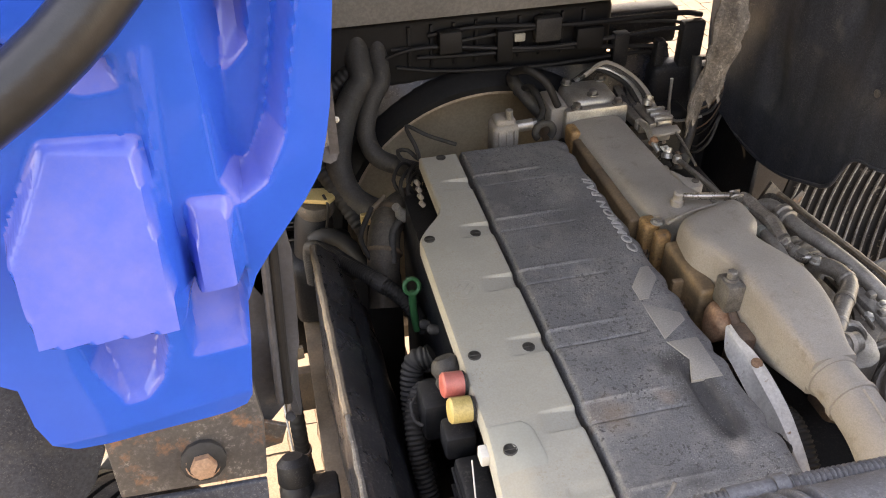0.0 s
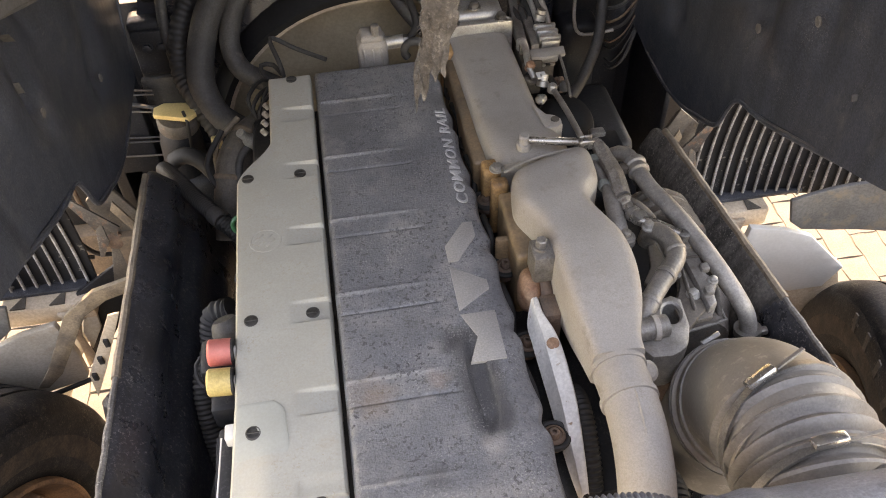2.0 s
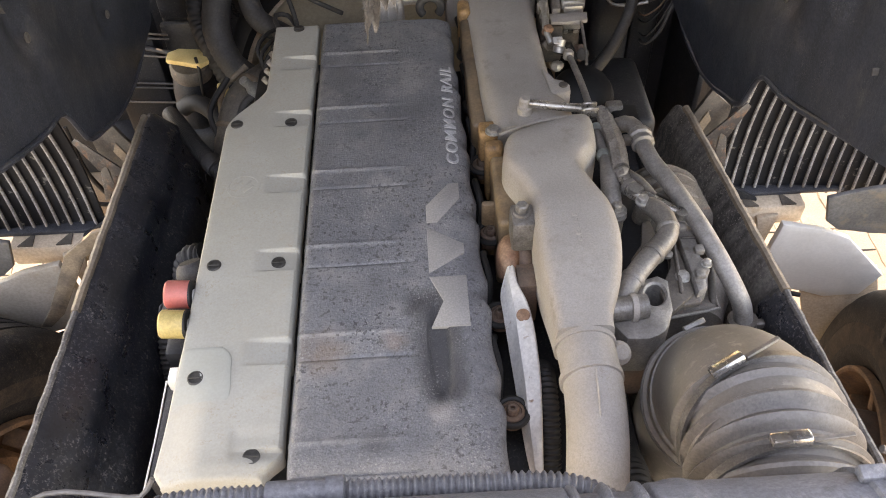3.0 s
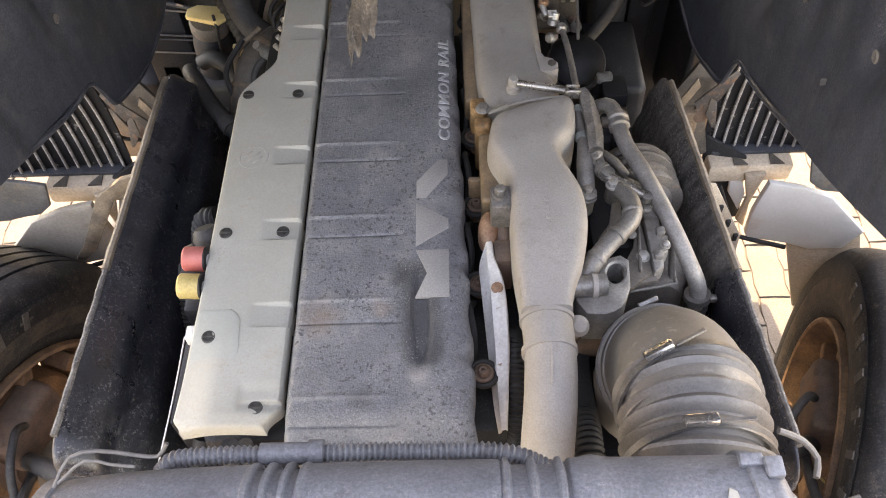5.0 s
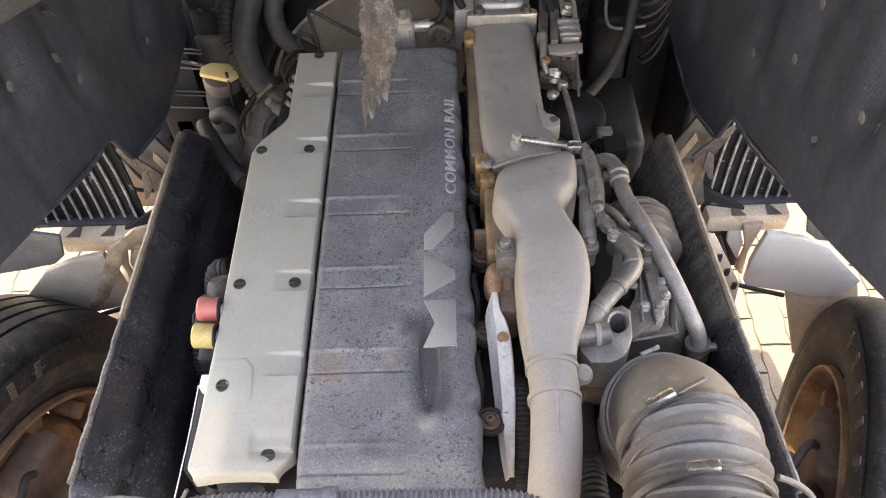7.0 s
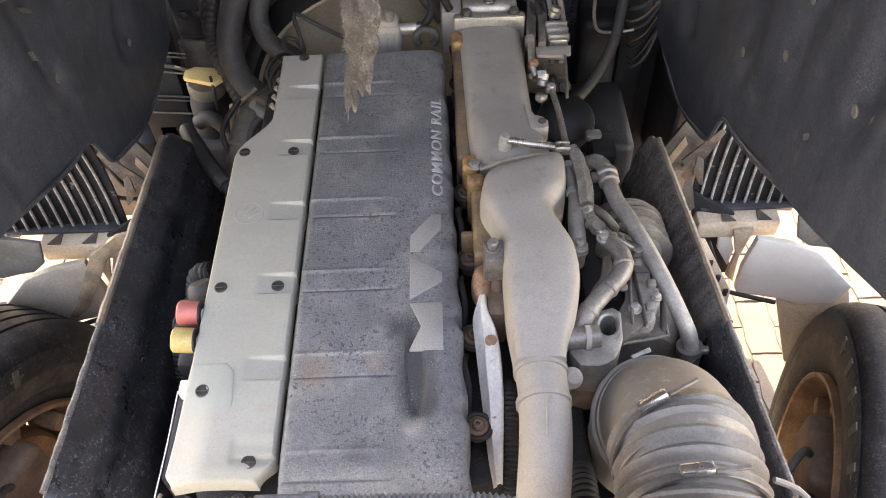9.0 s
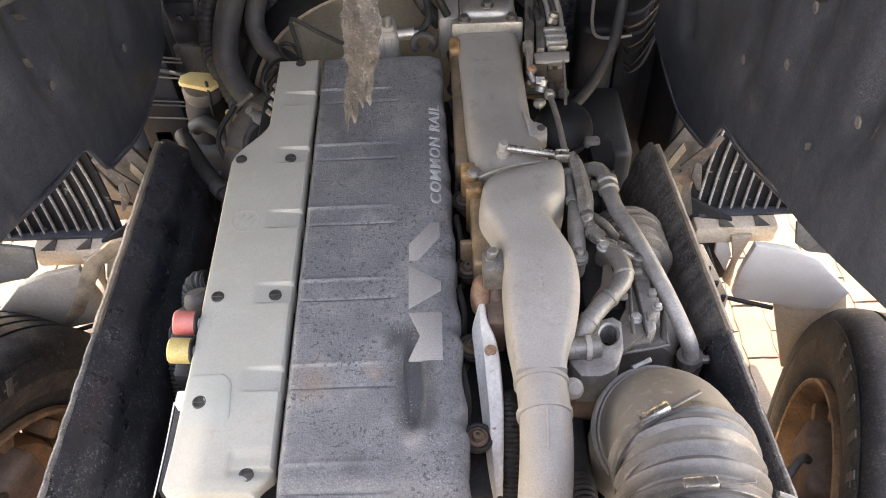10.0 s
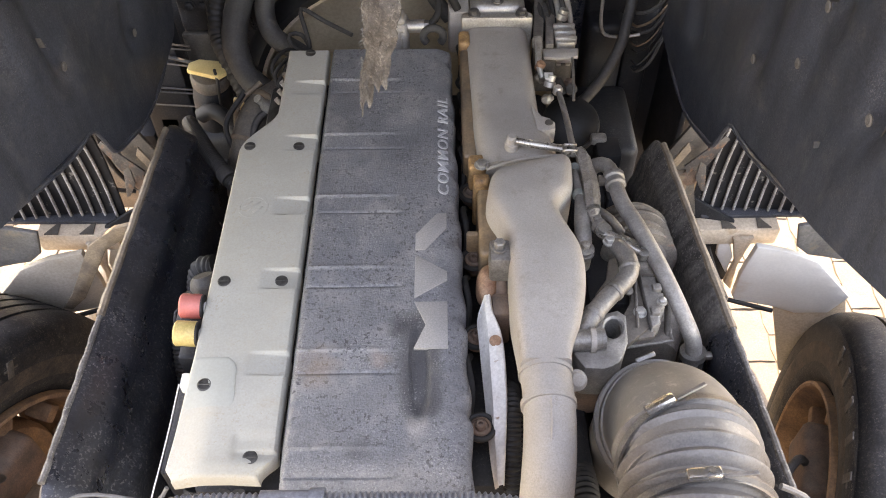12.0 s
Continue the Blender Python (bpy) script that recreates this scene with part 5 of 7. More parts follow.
duct = thing("air_duct", (0.2, -0.045, 1.64), "blue-grey plastic air duct lying across the engine bay", "duct")
DUCT_Y, DUCT_Z, DUCT_R = -0.047, 1.637, 0.076
def duct_radius(f):
    x = -0.212 + f * 0.800
    r = DUCT_R
    for c in (0.036, 0.054, 0.073, 0.090, 0.296, 0.323, 0.351):
        r += 0.0080 * math.exp(-((x - c) / 0.0040) ** 4)
    r -= 0.006 * (step01(0.030, 0.034, x) * step01(0.096, 0.092, x) + step01(0.289, 0.293, x) * step01(0.362, 0.356, x))
    r += 0.003 * math.exp(-((x - 0.385) / 0.012) ** 2) + 0.0035 * (abs(x + 0.165) < 0.008) + 0.004 * (0.533 < x < 0.548)
    return r * (1 - 0.55 * (1 - step01(-0.01, 0.05, f)) - 0.5 * step01(0.955, 1.0, f) ** 2)
part("duct_tube", tube([(-0.212, DUCT_Y - 0.012, DUCT_Z - 0.012), (0.0, DUCT_Y, DUCT_Z), (0.588, DUCT_Y, DUCT_Z)], duct_radius, 48, 0.0016), DUCT, duct)
part("corrugated_conduit", tube([(-0.085, 0.036, 1.618), (-0.066, 0.044, 1.634), (-0.02, 0.046, 1.638), (0.034, 0.046, 1.638)], 0.0095, 14, 0.002, (0.0065, 0.0014)), DUCT, duct, "grey corrugated cable conduit")
part("conduit_sleeve", tube([(0.030, 0.046, 1.639), (0.088, 0.046, 1.639)], 0.0125, 14), DUCT, duct)
part("sleeve_end", tube([(0.084, 0.046, 1.640), (0.100, 0.046, 1.640)], 0.0145, 14), DUCT, duct)
part("corrugated_conduit", tube([(0.098, 0.046, 1.638), (0.20, 0.047, 1.634), (0.30, 0.045, 1.628), (0.36, 0.03, 1.60)], 0.0100, 14, 0.002, (0.0065, 0.0016)), DUCT, duct, "grey corrugated cable conduit")
part("cable_tie", tube([(-0.165, -0.005, 1.690), (-0.150, 0.020, 1.706), (-0.120, 0.026, 1.708), (-0.085, 0.024, 1.700), (-0.060, 0.022, 1.700), (-0.048, 0.030, 1.714)], 0.0022, 8), BELLOWS, duct, "frayed grey cable tie")
part("cable_tie", tube([(-0.160, -0.002, 1.694), (-0.130, 0.014, 1.712), (-0.105, 0.012, 1.706), (-0.080, 0.010, 1.704)], 0.0018, 8), BELLOWS, duct, "frayed grey cable tie")
part("end_clip", box((0.526, -0.004, 1.696), (0.550, 0.010, 1.708), 0.003), DUCT, duct)
part("end_clip", box((0.548, -0.018, 1.700), (0.566, 0.004, 1.714), 0.003), DUCT, duct)
part("rust_stain_patch", sheet([(0.0, -0.016), (0.010, -0.014), (0.013, 0.0), (0.010, 0.020), (0.003, 0.024), (-0.003, 0.004)], 0.004, Matrix.Translation((0.505, -0.052, DUCT_Z + DUCT_R + 0.0012)), 0.0005), PANEL, duct, "tan worn patch")
part("end_strap", tube([(0.585, -0.05, 1.665), (0.625, -0.035, 1.672), (0.645, -0.03, 1.680)], 0.0045, 8), BELLOWS, duct, "grey strap end")
part("end_strap", tube([(0.585, -0.065, 1.650), (0.64, -0.052, 1.662), (0.685, -0.055, 1.662), (0.70, -0.075, 1.645)], 0.0065, 10), DUCT, duct, "grey strap end")
# ---------------------------------------------------------------- chassis
def rail(x0, x1, label):
    root = thing("chassis_rail", ((x0 + x1) / 2, 0.3, 0.75), label, "chassis rail", "chassis rails")
    out = x0 if x0 < 0 else x1
    inn = x1 if x0 < 0 else x0
    part("web", box((min(out, out - math.copysign(0.010, out)), -2.2, 0.62), (max(out, out - math.copysign(0.010, out)), 1.62, 0.90), 0.003), BROWN, root)
    part("top_flange", box((min(out, inn), -2.2, 0.900), (max(out, inn), 1.62, 0.910), 0.003), BROWN, root)
    part("bottom_flange", box((min(out, inn), -2.2, 0.610), (max(out, inn), 1.62, 0.620), 0.003), BROWN, root)
    return root


rail(-0.385, -0.30, "dirt-brown steel chassis rail beside the engine")
rail(0.655, 0.74, "dirt-brown steel chassis rail beside the turbocharger")

axle = thing("front_axle", (0.15, 0.6, 0.45), "muddy steel front axle beam between the wheels", "axle")
part("beam", tube([(-0.80, 0.5, 0.50), (-0.55, 0.5, 0.47), (-0.3, 0.5, 0.36), (0.62, 0.5, 0.36), (0.86, 0.5, 0.47), (1.08, 0.5, 0.50)], 0.055, 12, 0.05), BROWN, axle)
for x, s in ((-0.80, 1), (1.06, -1)):
    part("knuckle", lathe([(0, 0.10), (0.06, 0.085), (0.10, 0.06), (0.12, 0.03)], (x, 0.5, 0.5), (s, 0, 0), 24), BROWN, axle)
    part("steering_arm", tube([(x - s * 0.02, 0.46, 0.60), (x + s * 0.08, 0.40, 0.72), (x + s * 0.20, 0.34, 0.76)], 0.022, 12), HOSE, axle, "dusty grey steering arm")
    part("air_line", tube([(x + s * 0.03, 0.45, 0.64), (x + s * 0.07, 0.30, 0.74), (x + s * 0.05, 0.20, 0.70), (x + s * 0.12, 0.12, 0.60)], 0.012, 8), HOSE, axle, "dusty rubber air line")
    part("brake_chamber", lathe([(0, 0.04), (0.02, 0.075), (0.06, 0.078), (0.09, 0.06), (0.11, 0.03)], (x + s * 0.06, 0.22, 0.58), (s * 0.4, -0.4, 0.8), 24), BLACK, axle)
    part("brake_lever", box((x + s * 0.02 - 0.02, 0.28, 0.60), (x + s * 0.02 + 0.02, 0.33, 0.72), 0.006), BROWN, axle)


def wheel(x, side, y, z, steer):
    """x: middle of the tyre's inner wall; side: the way from it to the outside; steer: degrees that the wheel is turned."""
    ax = Vector((side * math.cos(radians(steer)), -side * math.sin(radians(steer)), 0))
    at = Vector((x, y, z))
    root = part("wheel", lathe([(0.255, 0.268), (0.262, 0.22), (0.262, 0.12)], at, ax, 40), RIM, axle, "dusty truck tyre on a rusty steel rim")
    prof = [(0.02, 0.312), (0.002, 0.340), (-0.004, 0.352), (-0.010, 0.40), (-0.008, 0.43), (-0.003, 0.455), (0.006, 0.475), (0.012, 0.488), (0.026, 0.498), (0.05, 0.505)]
    w = 0.30
    for c in (0.082, 0.128, 0.172, 0.218):
        prof += [(c - 0.006, 0.507), (c - 0.004, 0.494), (c + 0.004, 0.494), (c + 0.006, 0.507)]
    prof += [(w - p, r) for p, r in ((0.05, 0.505), (0.026, 0.498), (0.012, 0.488), (0.006, 0.475), (-0.003, 0.455), (-0.008, 0.43), (-0.010, 0.40), (0.002, 0.340), (0.02, 0.312))]
    part("tyre", lathe(prof, at, ax, 96, closed=True), TYRE, root)
    part("bead_band", lathe([(0.002, 0.345), (-0.008, 0.372), (-0.0125, 0.400), (-0.0105, 0.424), (-0.004, 0.424), (0.006, 0.345)], at, ax, 96, closed=True), TYRE_MUD, root, "sidewall caked with brown mud")
    rim = [(0.012, 0.318), (-0.006, 0.3155), (-0.008, 0.309), (-0.004, 0.303), (0.012, 0.300), (0.03, 0.288), (0.10, 0.276), (0.25, 0.270), (0.256, 0.276), (0.10, 0.283), (0.03, 0.295)]
    part("rim", lathe(rim, at, ax, 72, closed=True), RIM, root)
    part("brake_drum", lathe([(0.055, 0.10), (0.05, 0.15), (0.06, 0.205), (0.08, 0.215), (0.24, 0.215)], at, ax, 48), RIM, root, "muddy brown brake drum")
    part("hub_plate", lathe([(0.035, 0.03), (0.03, 0.07), (0.055, 0.10)], at, ax, 32), RUST, root)
    up = Vector((0, 0, 1))
    across = up.cross(ax).normalized()
    for k in range(10):
        a = 2 * math.pi * k / 10 + 0.2
        d = across * math.cos(a) + up * math.sin(a)
        rot = Matrix((d, ax.cross(d), ax)).transposed().to_4x4()
        part("disc_rib", box((0.225, -0.016, 0.03), (0.272, 0.016, 0.10), 0.006, 2, m=Matrix.Translation(at) @ rot), RIM, root)
    cal = Matrix.Translation(at) @ Matrix((across * (-side), up, ax)).transposed().to_4x4()
    part("brake_caliper", box((-0.13, 0.07, -0.03), (0.06, 0.21, 0.06), 0.02, 3, m=cal), RUST, root, "muddy brake caliper")
    part("brake_hose", tube([cal @ Vector(p) for p in ((-0.02, 0.19, -0.02), (0.02, 0.26, -0.06), (0.10, 0.25, -0.10), (0.16, 0.16, -0.12))], 0.010, 10), HOSE, root, "dusty brake hose")
    # worn raised bars on the wall, and a dark ring under them
    part("wall_ring", lathe([(-0.0095, 0.412), (-0.0118, 0.418), (-0.0105, 0.462), (-0.006, 0.470), (-0.002, 0.44)], at, ax, 96, closed=True), TYRE, root)
    side_v = Vector((0, 0, 1)).cross(ax).normalized()
    for k in range(8):
        a = radians(42 + 10.5 * k)
        c = at + ax * -0.0115 + (side_v * math.cos(a) * (-side) + Vector((0, 0, 1)) * math.sin(a)) * 0.440
        rot = Matrix((side_v, Vector((0, 0, 1)), ax)).transposed().to_4x4()
        m = Matrix.Translation(c) @ rot @ Matrix.Rotation((a - math.pi / 2) * (-side), 4, "Z")
        part("wall_mark", box((-0.009, -0.022, -0.0022), (0.009, 0.022, 0.0022), 0.0008, 1, m=m), TYRE_MARK, root, "worn dusty raised bar")
        if k % 2:
            part("wall_mark", box((-0.022, -0.003, -0.0014), (0.018, 0.003, 0.0014), 0.0008, 1, m=m), TYRE_MARK, root, "worn dusty raised bar")
    return root


wheel(-0.819, -1, 0.494, 0.513, 20.0)
wheel(1.080, 1, 0.50, 0.513, 17.0)

straw = thing("straw", (1.10, 0.3, 0.7), "dry yellow straw caught on the tyre", "straw")
for pts in ([(1.045, 0.30, 0.82), (1.04, 0.27, 0.78), (1.045, 0.25, 0.70), (1.045, 0.24, 0.62)], [(1.02, 0.33, 0.72), (1.03, 0.29, 0.75), (1.04, 0.26, 0.79)], [(1.02, 0.22, 0.60), (1.01, 0.20, 0.56), (1.02, 0.17, 0.50)]):
    part("stalk", tube(pts, 0.003, 6), YELLOW, straw)

damper = thing("cab_damper", (-0.442, 0.64, 1.0), "black cab suspension damper with a bolted eye", "damper")
part("damper_top", lathe([(0, 0.020), (0.012, 0.032), (0.05, 0.034), (0.056, 0.030), (0.064, 0.034), (0.12, 0.035), (0.126, 0.031), (0.134, 0.034), (0.17, 0.030)], (-0.442, 0.66, 1.09), (0.0, -0.42, -0.9), 28), BLACK, damper)
part("damper_tube", tube([(-0.442, 0.588, 0.94), (-0.448, 0.50, 0.76), (-0.45, 0.42, 0.60)], 0.026, 20), BLACK, damper)
part("damper_eye", lathe([(0, 0.022), (0.05, 0.022), (0.055, 0.016)], (-0.49, 0.575, 0.93), (1, 0, 0), 20), BLACK, damper)
part("bolt", bolt((-0.455, 0.56, 0.955), (-0.2, -0.9, 0.4), 0.014, 0.03), HOSE, damper)

spring_line = thing("air_pipe", (-0.43, 0.92, 0.95), "thick black sleeved pipe hanging beside the rail", "pipe")
part("pipe_body", tube([(-0.43, 1.030, 1.045), (-0.43, 0.955, 1.040), (-0.43, 0.895, 1.005), (-0.43, 0.875, 0.93), (-0.43, 0.885, 0.83), (-0.425, 0.90, 0.70)], 0.0175, 18, 0.006, (0.02, 0.0008)), RUBBER, spring_line)
part("pipe_union", lathe([(0, 0.026), (0.018, 0.028), (0.024, 0.022), (0.045, 0.022)], (-0.43, 1.055, 1.05), (0, -1, 0), 18), BLACK, spring_line)
part("wire", tube([(-0.452, 1.02, 1.03), (-0.454, 0.93, 1.015), (-0.452, 0.875, 0.93), (-0.450, 0.88, 0.80)], 0.0025, 8), WHITE, spring_line, "pale wire")
part("clip", lathe([(-0.006, 0.0215), (0.006, 0.0215)], (-0.43, 0.885, 0.83), (0, 0.1, -1), 16), RUST, spring_line, "rusty clip")
damper_arm = box((-0.435, 0.60, 0.985), (-0.36, 0.66, 1.03), 0.010, 2)
part("damper_arm", damper_arm, BLACK, damper)
part("damper_washer", lathe([(0, 0.030), (0.006, 0.030), (0.008, 0.024)], (-0.457, 0.572, 0.945), (-0.2, -0.9, 0.4), 20), RUBBER, damper)

# ---------------------------------------------------------------- radiator, shroud, fan side
radiator = thing("radiator", (0.14, 1.44, 1.0), "dark truck radiator with a black fan shroud", "radiator")
part("core", box((-0.36, 1.435, 0.60), (0.56, 1.50, 1.465), 0.006), SHROUD, radiator, "tan dusty fan shroud inside")
part("top_tank", box((-0.36, 1.40, 1.465), (0.465, 1.53, 1.635), 0.02, 3), GUARD, radiator, "black plastic top tank")
# added blocks: this hides the bright gap, the next keeps sun off the panel
part("gap_block", box((0.465, 1.43, 1.49), (0.66, 1.50, 1.585), 0.012), BLACK, radiator)
part("gap_block", box((-0.56, 1.42, 1.535), (-0.36, 1.50, 1.64), 0.01), BLACK, radiator)
for k in range(9):
    x = -0.05 + 0.054 * k
    part("tank_rib", box((x, 1.393, 1.515), (x + 0.008, 1.402, 1.62), 0.002), BLACK, radiator)
CX, CZ, CR = 0.138, 1.08, 0.376
bm = lathe([(0.0, CR), (0.0, CR + 0.014), (0.03, CR + 0.040), (0.05, CR + 0.046), (0.06, CR + 0.042), (0.066, CR)], (CX, 1.345, CZ), (0, 1, 0), 72, closed=True)
part("shroud_ring", bm, GUARD, radiator, "black rubber shroud ring")
bm = bmesh.new()
ring, n = [], 72
for k in range(n):
    a = 2 * math.pi * k / n
    c, s = math.cos(a), math.sin(a)
    f = min((0.51) / max(abs(c), 1e-6), 0.413 / max(abs(s), 1e-6))
    ring.append((bm.verts.new((CX + c * (CR + 0.03), 1.385, CZ + s * (CR + 0.03))), bm.verts.new((CX + c * f, 1.415, CZ + s * f))))
for k in range(n):
    a, b = ring[k], ring[(k + 1) % n]
    bm.faces.new((a[0], b[0], b[1], a[1]))
part("shroud_plate", bm, SIDE, radiator)
part("shroud_lip", lathe([(0.0, CR - 0.010), (0.0, CR + 0.002), (0.02, CR + 0.002), (0.02, CR - 0.010)], (CX, 1.352, CZ), (0, 1, 0), 72, closed=True), BEIGE, radiator, "pale dusty lip")
for nm, pts, r, lab in (("coolant_hose", [(-0.166, 1.44, 1.62), (-0.169, 1.41, 1.565), (-0.168, 1.37, 1.513), (-0.192, 1.35, 1.487), (-0.217, 1.33, 1.448), (-0.239, 1.30, 1.391), (-0.247, 1.27, 1.335), (-0.228, 1.235, 1.285), (-0.185, 1.20, 1.262), (-0.135, 1.15, 1.27), (-0.10, 1.11, 1.275)], 0.030, "large dusty grey coolant hose"),
                        ("coolant_hose", [(-0.120, 1.45, 1.64), (-0.121, 1.41, 1.565), (-0.121, 1.37, 1.508), (-0.143, 1.35, 1.483), (-0.162, 1.335, 1.445), (-0.173, 1.31, 1.399), (-0.156, 1.28, 1.357), (-0.105, 1.25, 1.338), (-0.06, 1.20, 1.345)], 0.0225, "slim dusty grey coolant hose")):
    h = thing(nm, pts[3], lab + " bending down to the engine", "hose", "coolant hoses")
    part("hose_body", tube(pts, r, 24, 0.01), HOSE, h)
    q = Vector(pts[3])
    part("seam_band", lathe([(0, r * 1.05), (0.006, r * 1.05)], q, Vector(pts[4]) - Vector(pts[2]), 24), HOSE, h)

blackhose = thing("ribbed_hose", (-0.27, 1.32, 1.35), "black ribbed hose beside the coolant hoses", "hose")
part("hose_body", tube([(-0.174, 1.4, 1.533), (-0.246, 1.385, 1.48), (-0.282, 1.35, 1.417), (-0.292, 1.31, 1.345), (-0.262, 1.25, 1.299), (-0.20, 1.17, 1.20)], 0.021, 18, 0.006, (0.014, 0.0012)), RUBBER, blackhose)
part("sleeve", tube([(-0.30, 1.41, 1.54), (-0.312, 1.37, 1.42), (-0.30, 1.33, 1.31)], 0.012, 12), HOSE, blackhose)

mount = thing("cab_mount", (-0.34, 1.40, 1.30), "black cab mount casting with two bolts", "mount")
part("mount_body", box((-0.395, 1.375, 1.10), (-0.285, 1.47, 1.44), 0.014, 3), BLACK, mount)
part("mount_plate", box((-0.390, 1.362, 1.315), (-0.290, 1.378, 1.425), 0.008, 2), BLACK, mount)
part("mount_plate", box((-0.398, 1.360, 1.20), (-0.290, 1.378, 1.305), 0.006, 2), HOSE, mount)
for x in (-0.358, -0.325):
    part("bolt", bolt((x, 1.362, 1.385), (0, -1, 0.2), 0.011, 0.012), BLACK, mount)

tank = thing("filler_neck", (-0.315, 1.24, 1.2), "black filler neck with a cap, its cream-yellow top painted sunlit", "filler")
part("neck", lathe([(0, 0.05), (0.12, 0.048), (0.16, 0.042), (0.165, 0.038)], (-0.335, 1.27, 1.085), (0.09, -0.12, 1), 28), BLACK, tank)
cap_prof = [(0, 0.043), (0.006, 0.046), (0.026, 0.046), (0.034, 0.041), (0.036, 0.0)]
c = part("filler_cap", lathe(cap_prof, (-0.317, 1.247, 1.250), (0.09, -0.12, 1), 32), GRIME, tank, "dark screw cap, its cream-yellow top painted sunlit")
# dark body, bright top: the sunlight on the cap is painted
part("cap_grip", sheet([(-0.362, 1.232), (-0.285, 1.205), (-0.268, 1.222), (-0.276, 1.262), (-0.340, 1.272), (-0.362, 1.258)], 0.012, Matrix.Translation((0, 0, 1.300)), 0.003), SUNLIT_CREAM, c, "cream-yellow top, brightened by painted sunlight")
part("strap", tube([(-0.295, 1.225, 1.305), (-0.288, 1.205, 1.290), (-0.292, 1.205, 1.25), (-0.30, 1.22, 1.20)], 0.0035, 8), RUBBER, tank, "black retaining strap")
part("vessel", box((-0.40, 1.20, 0.92), (-0.23, 1.36, 1.12), 0.03, 3), BLACK, tank)

breather = thing("breather_hose", (-0.23, 0.95, 1.33), "black braided breather hose beside the valve cover", "hose")
part("hose_body", tube([(-0.345, 1.13, 1.13), (-0.345, 1.115, 1.23), (-0.333, 1.085, 1.262), (-0.300, 1.025, 1.282), (-0.262, 0.960, 1.290), (-0.215, 0.893, 1.292), (-0.170, 0.845, 1.270), (-0.14, 0.82, 1.21)], 0.0165, 18, 0.005, (0.006, 0.0006)), RUBBER, breather)
part("union", tube([(-0.222, 0.902, 1.292), (-0.205, 0.880, 1.291)], 0.019, 16), HOSE, breather)
part("upper_hose", tube([(-0.335, 1.17, 1.215), (-0.305, 1.165, 1.232), (-0.265, 1.14, 1.225), (-0.225, 1.09, 1.19), (-0.20, 1.04, 1.14)], 0.019, 16), RUBBER, breather)

outlet = thing("coolant_outlet", (-0.16, 1.03, 1.3), "oil-browned metal coolant outlet with clamps and wires", "pipe")
part("elbow", tube([(-0.205, 0.93, 1.19), (-0.195, 0.99, 1.26), (-0.175, 1.06, 1.305), (-0.125, 1.13, 1.31), (-0.07, 1.17, 1.29)], 0.036, 24), GRIME, outlet)
part("band", lathe([(0, 0.040), (0.003, 0.041), (0.008, 0.041), (0.011, 0.039)], (-0.190, 1.01, 1.272), (0.25, 0.75, 0.6), 28), BROWN, outlet, "brown metal band")
part("band", lathe([(0, 0.040), (0.003, 0.042), (0.012, 0.042), (0.015, 0.040)], (-0.155, 1.088, 1.308), (0.55, 0.75, 0.25), 28), BROWN, outlet, "brown metal band")
# the sunlight on this tab is in its colour
part("wing_nut", box((-0.226, 1.085, 1.300), (-0.204, 1.098, 1.330), 0.004), SUNLIT_CREAM, outlet, "brass-yellow tab with sunlight put into its colour")
part("sensor", lathe([(0, 0.014), (0.02, 0.014), (0.03, 0.009), (0.05, 0.009)], (-0.135, 1.045, 1.338), (-0.4, -0.3, 0.85), 12), ALU, outlet, "silver sensor")
for k, (dx, dy) in enumerate(((0, 0), (0.012, -0.02), (0.02, 0.02), (-0.01, 0.03))):
    part("wire", tube([(-0.11 + dx, 1.09 + dy, 1.33), (-0.13 + dx, 1.11 + dy, 1.375), (-0.10 + dx, 1.16 + dy, 1.385), (-0.075 + dx, 1.17 + dy, 1.35), (-0.09, 1.10 + dy, 1.29)], 0.0045, 8), RUBBER, outlet)
loop = tube([(-0.075, 1.20, 1.36), (-0.105, 1.22, 1.375), (-0.11, 1.245, 1.385), (-0.085, 1.25, 1.38), (-0.065, 1.22, 1.37), (-0.07, 1.23, 1.40), (-0.082, 1.275, 1.43), (-0.03, 1.27, 1.40), (0.03, 1.24, 1.385)], 0.005, 8)
part("wire_loop", loop, HOSE, outlet, "dusty wire loop")
for k, (a, b, c) in enumerate((((-0.215, 0.98, 1.27), (-0.235, 1.03, 1.31), (-0.20, 1.09, 1.345)), ((-0.175, 0.97, 1.275), (-0.165, 1.02, 1.325), (-0.115, 1.06, 1.345)), ((-0.225, 1.05, 1.25), (-0.215, 1.08, 1.32), (-0.165, 1.12, 1.35)))):
    part("cable_run", tube([a, b, c], 0.006 + 0.002 * (k == 1), 10), (RUBBER, HOSE, LIP)[k], outlet)
for k in range(4):
    part("spacer", lathe([(0, 0.0055), (0.012, 0.0055)], (-0.095 - 0.002 * k, 1.075 - 0.027 * k, 1.398), (-0.5, 0, 0.8), 10), CAST, outlet)

dip = thing("dipstick", (-0.16, 0.83, 1.3), "green plastic dipstick ring beside the engine", "dipstick")
bm = bmesh.new()
pts = [(-0.163 + 0.015 * math.cos(a), 0.826 + 0.006 * math.sin(a), 1.328 + 0.015 * math.sin(a)) for a in (2 * math.pi * k / 16 for k in range(17))]
part("ring", tube(pts, 0.0045, 8, 0.004), GREEN, dip)
part("stem", tube([(-0.163, 0.824, 1.315), (-0.163, 0.82, 1.275), (-0.158, 0.815, 1.22)], 0.008, 12), GREEN, dip)

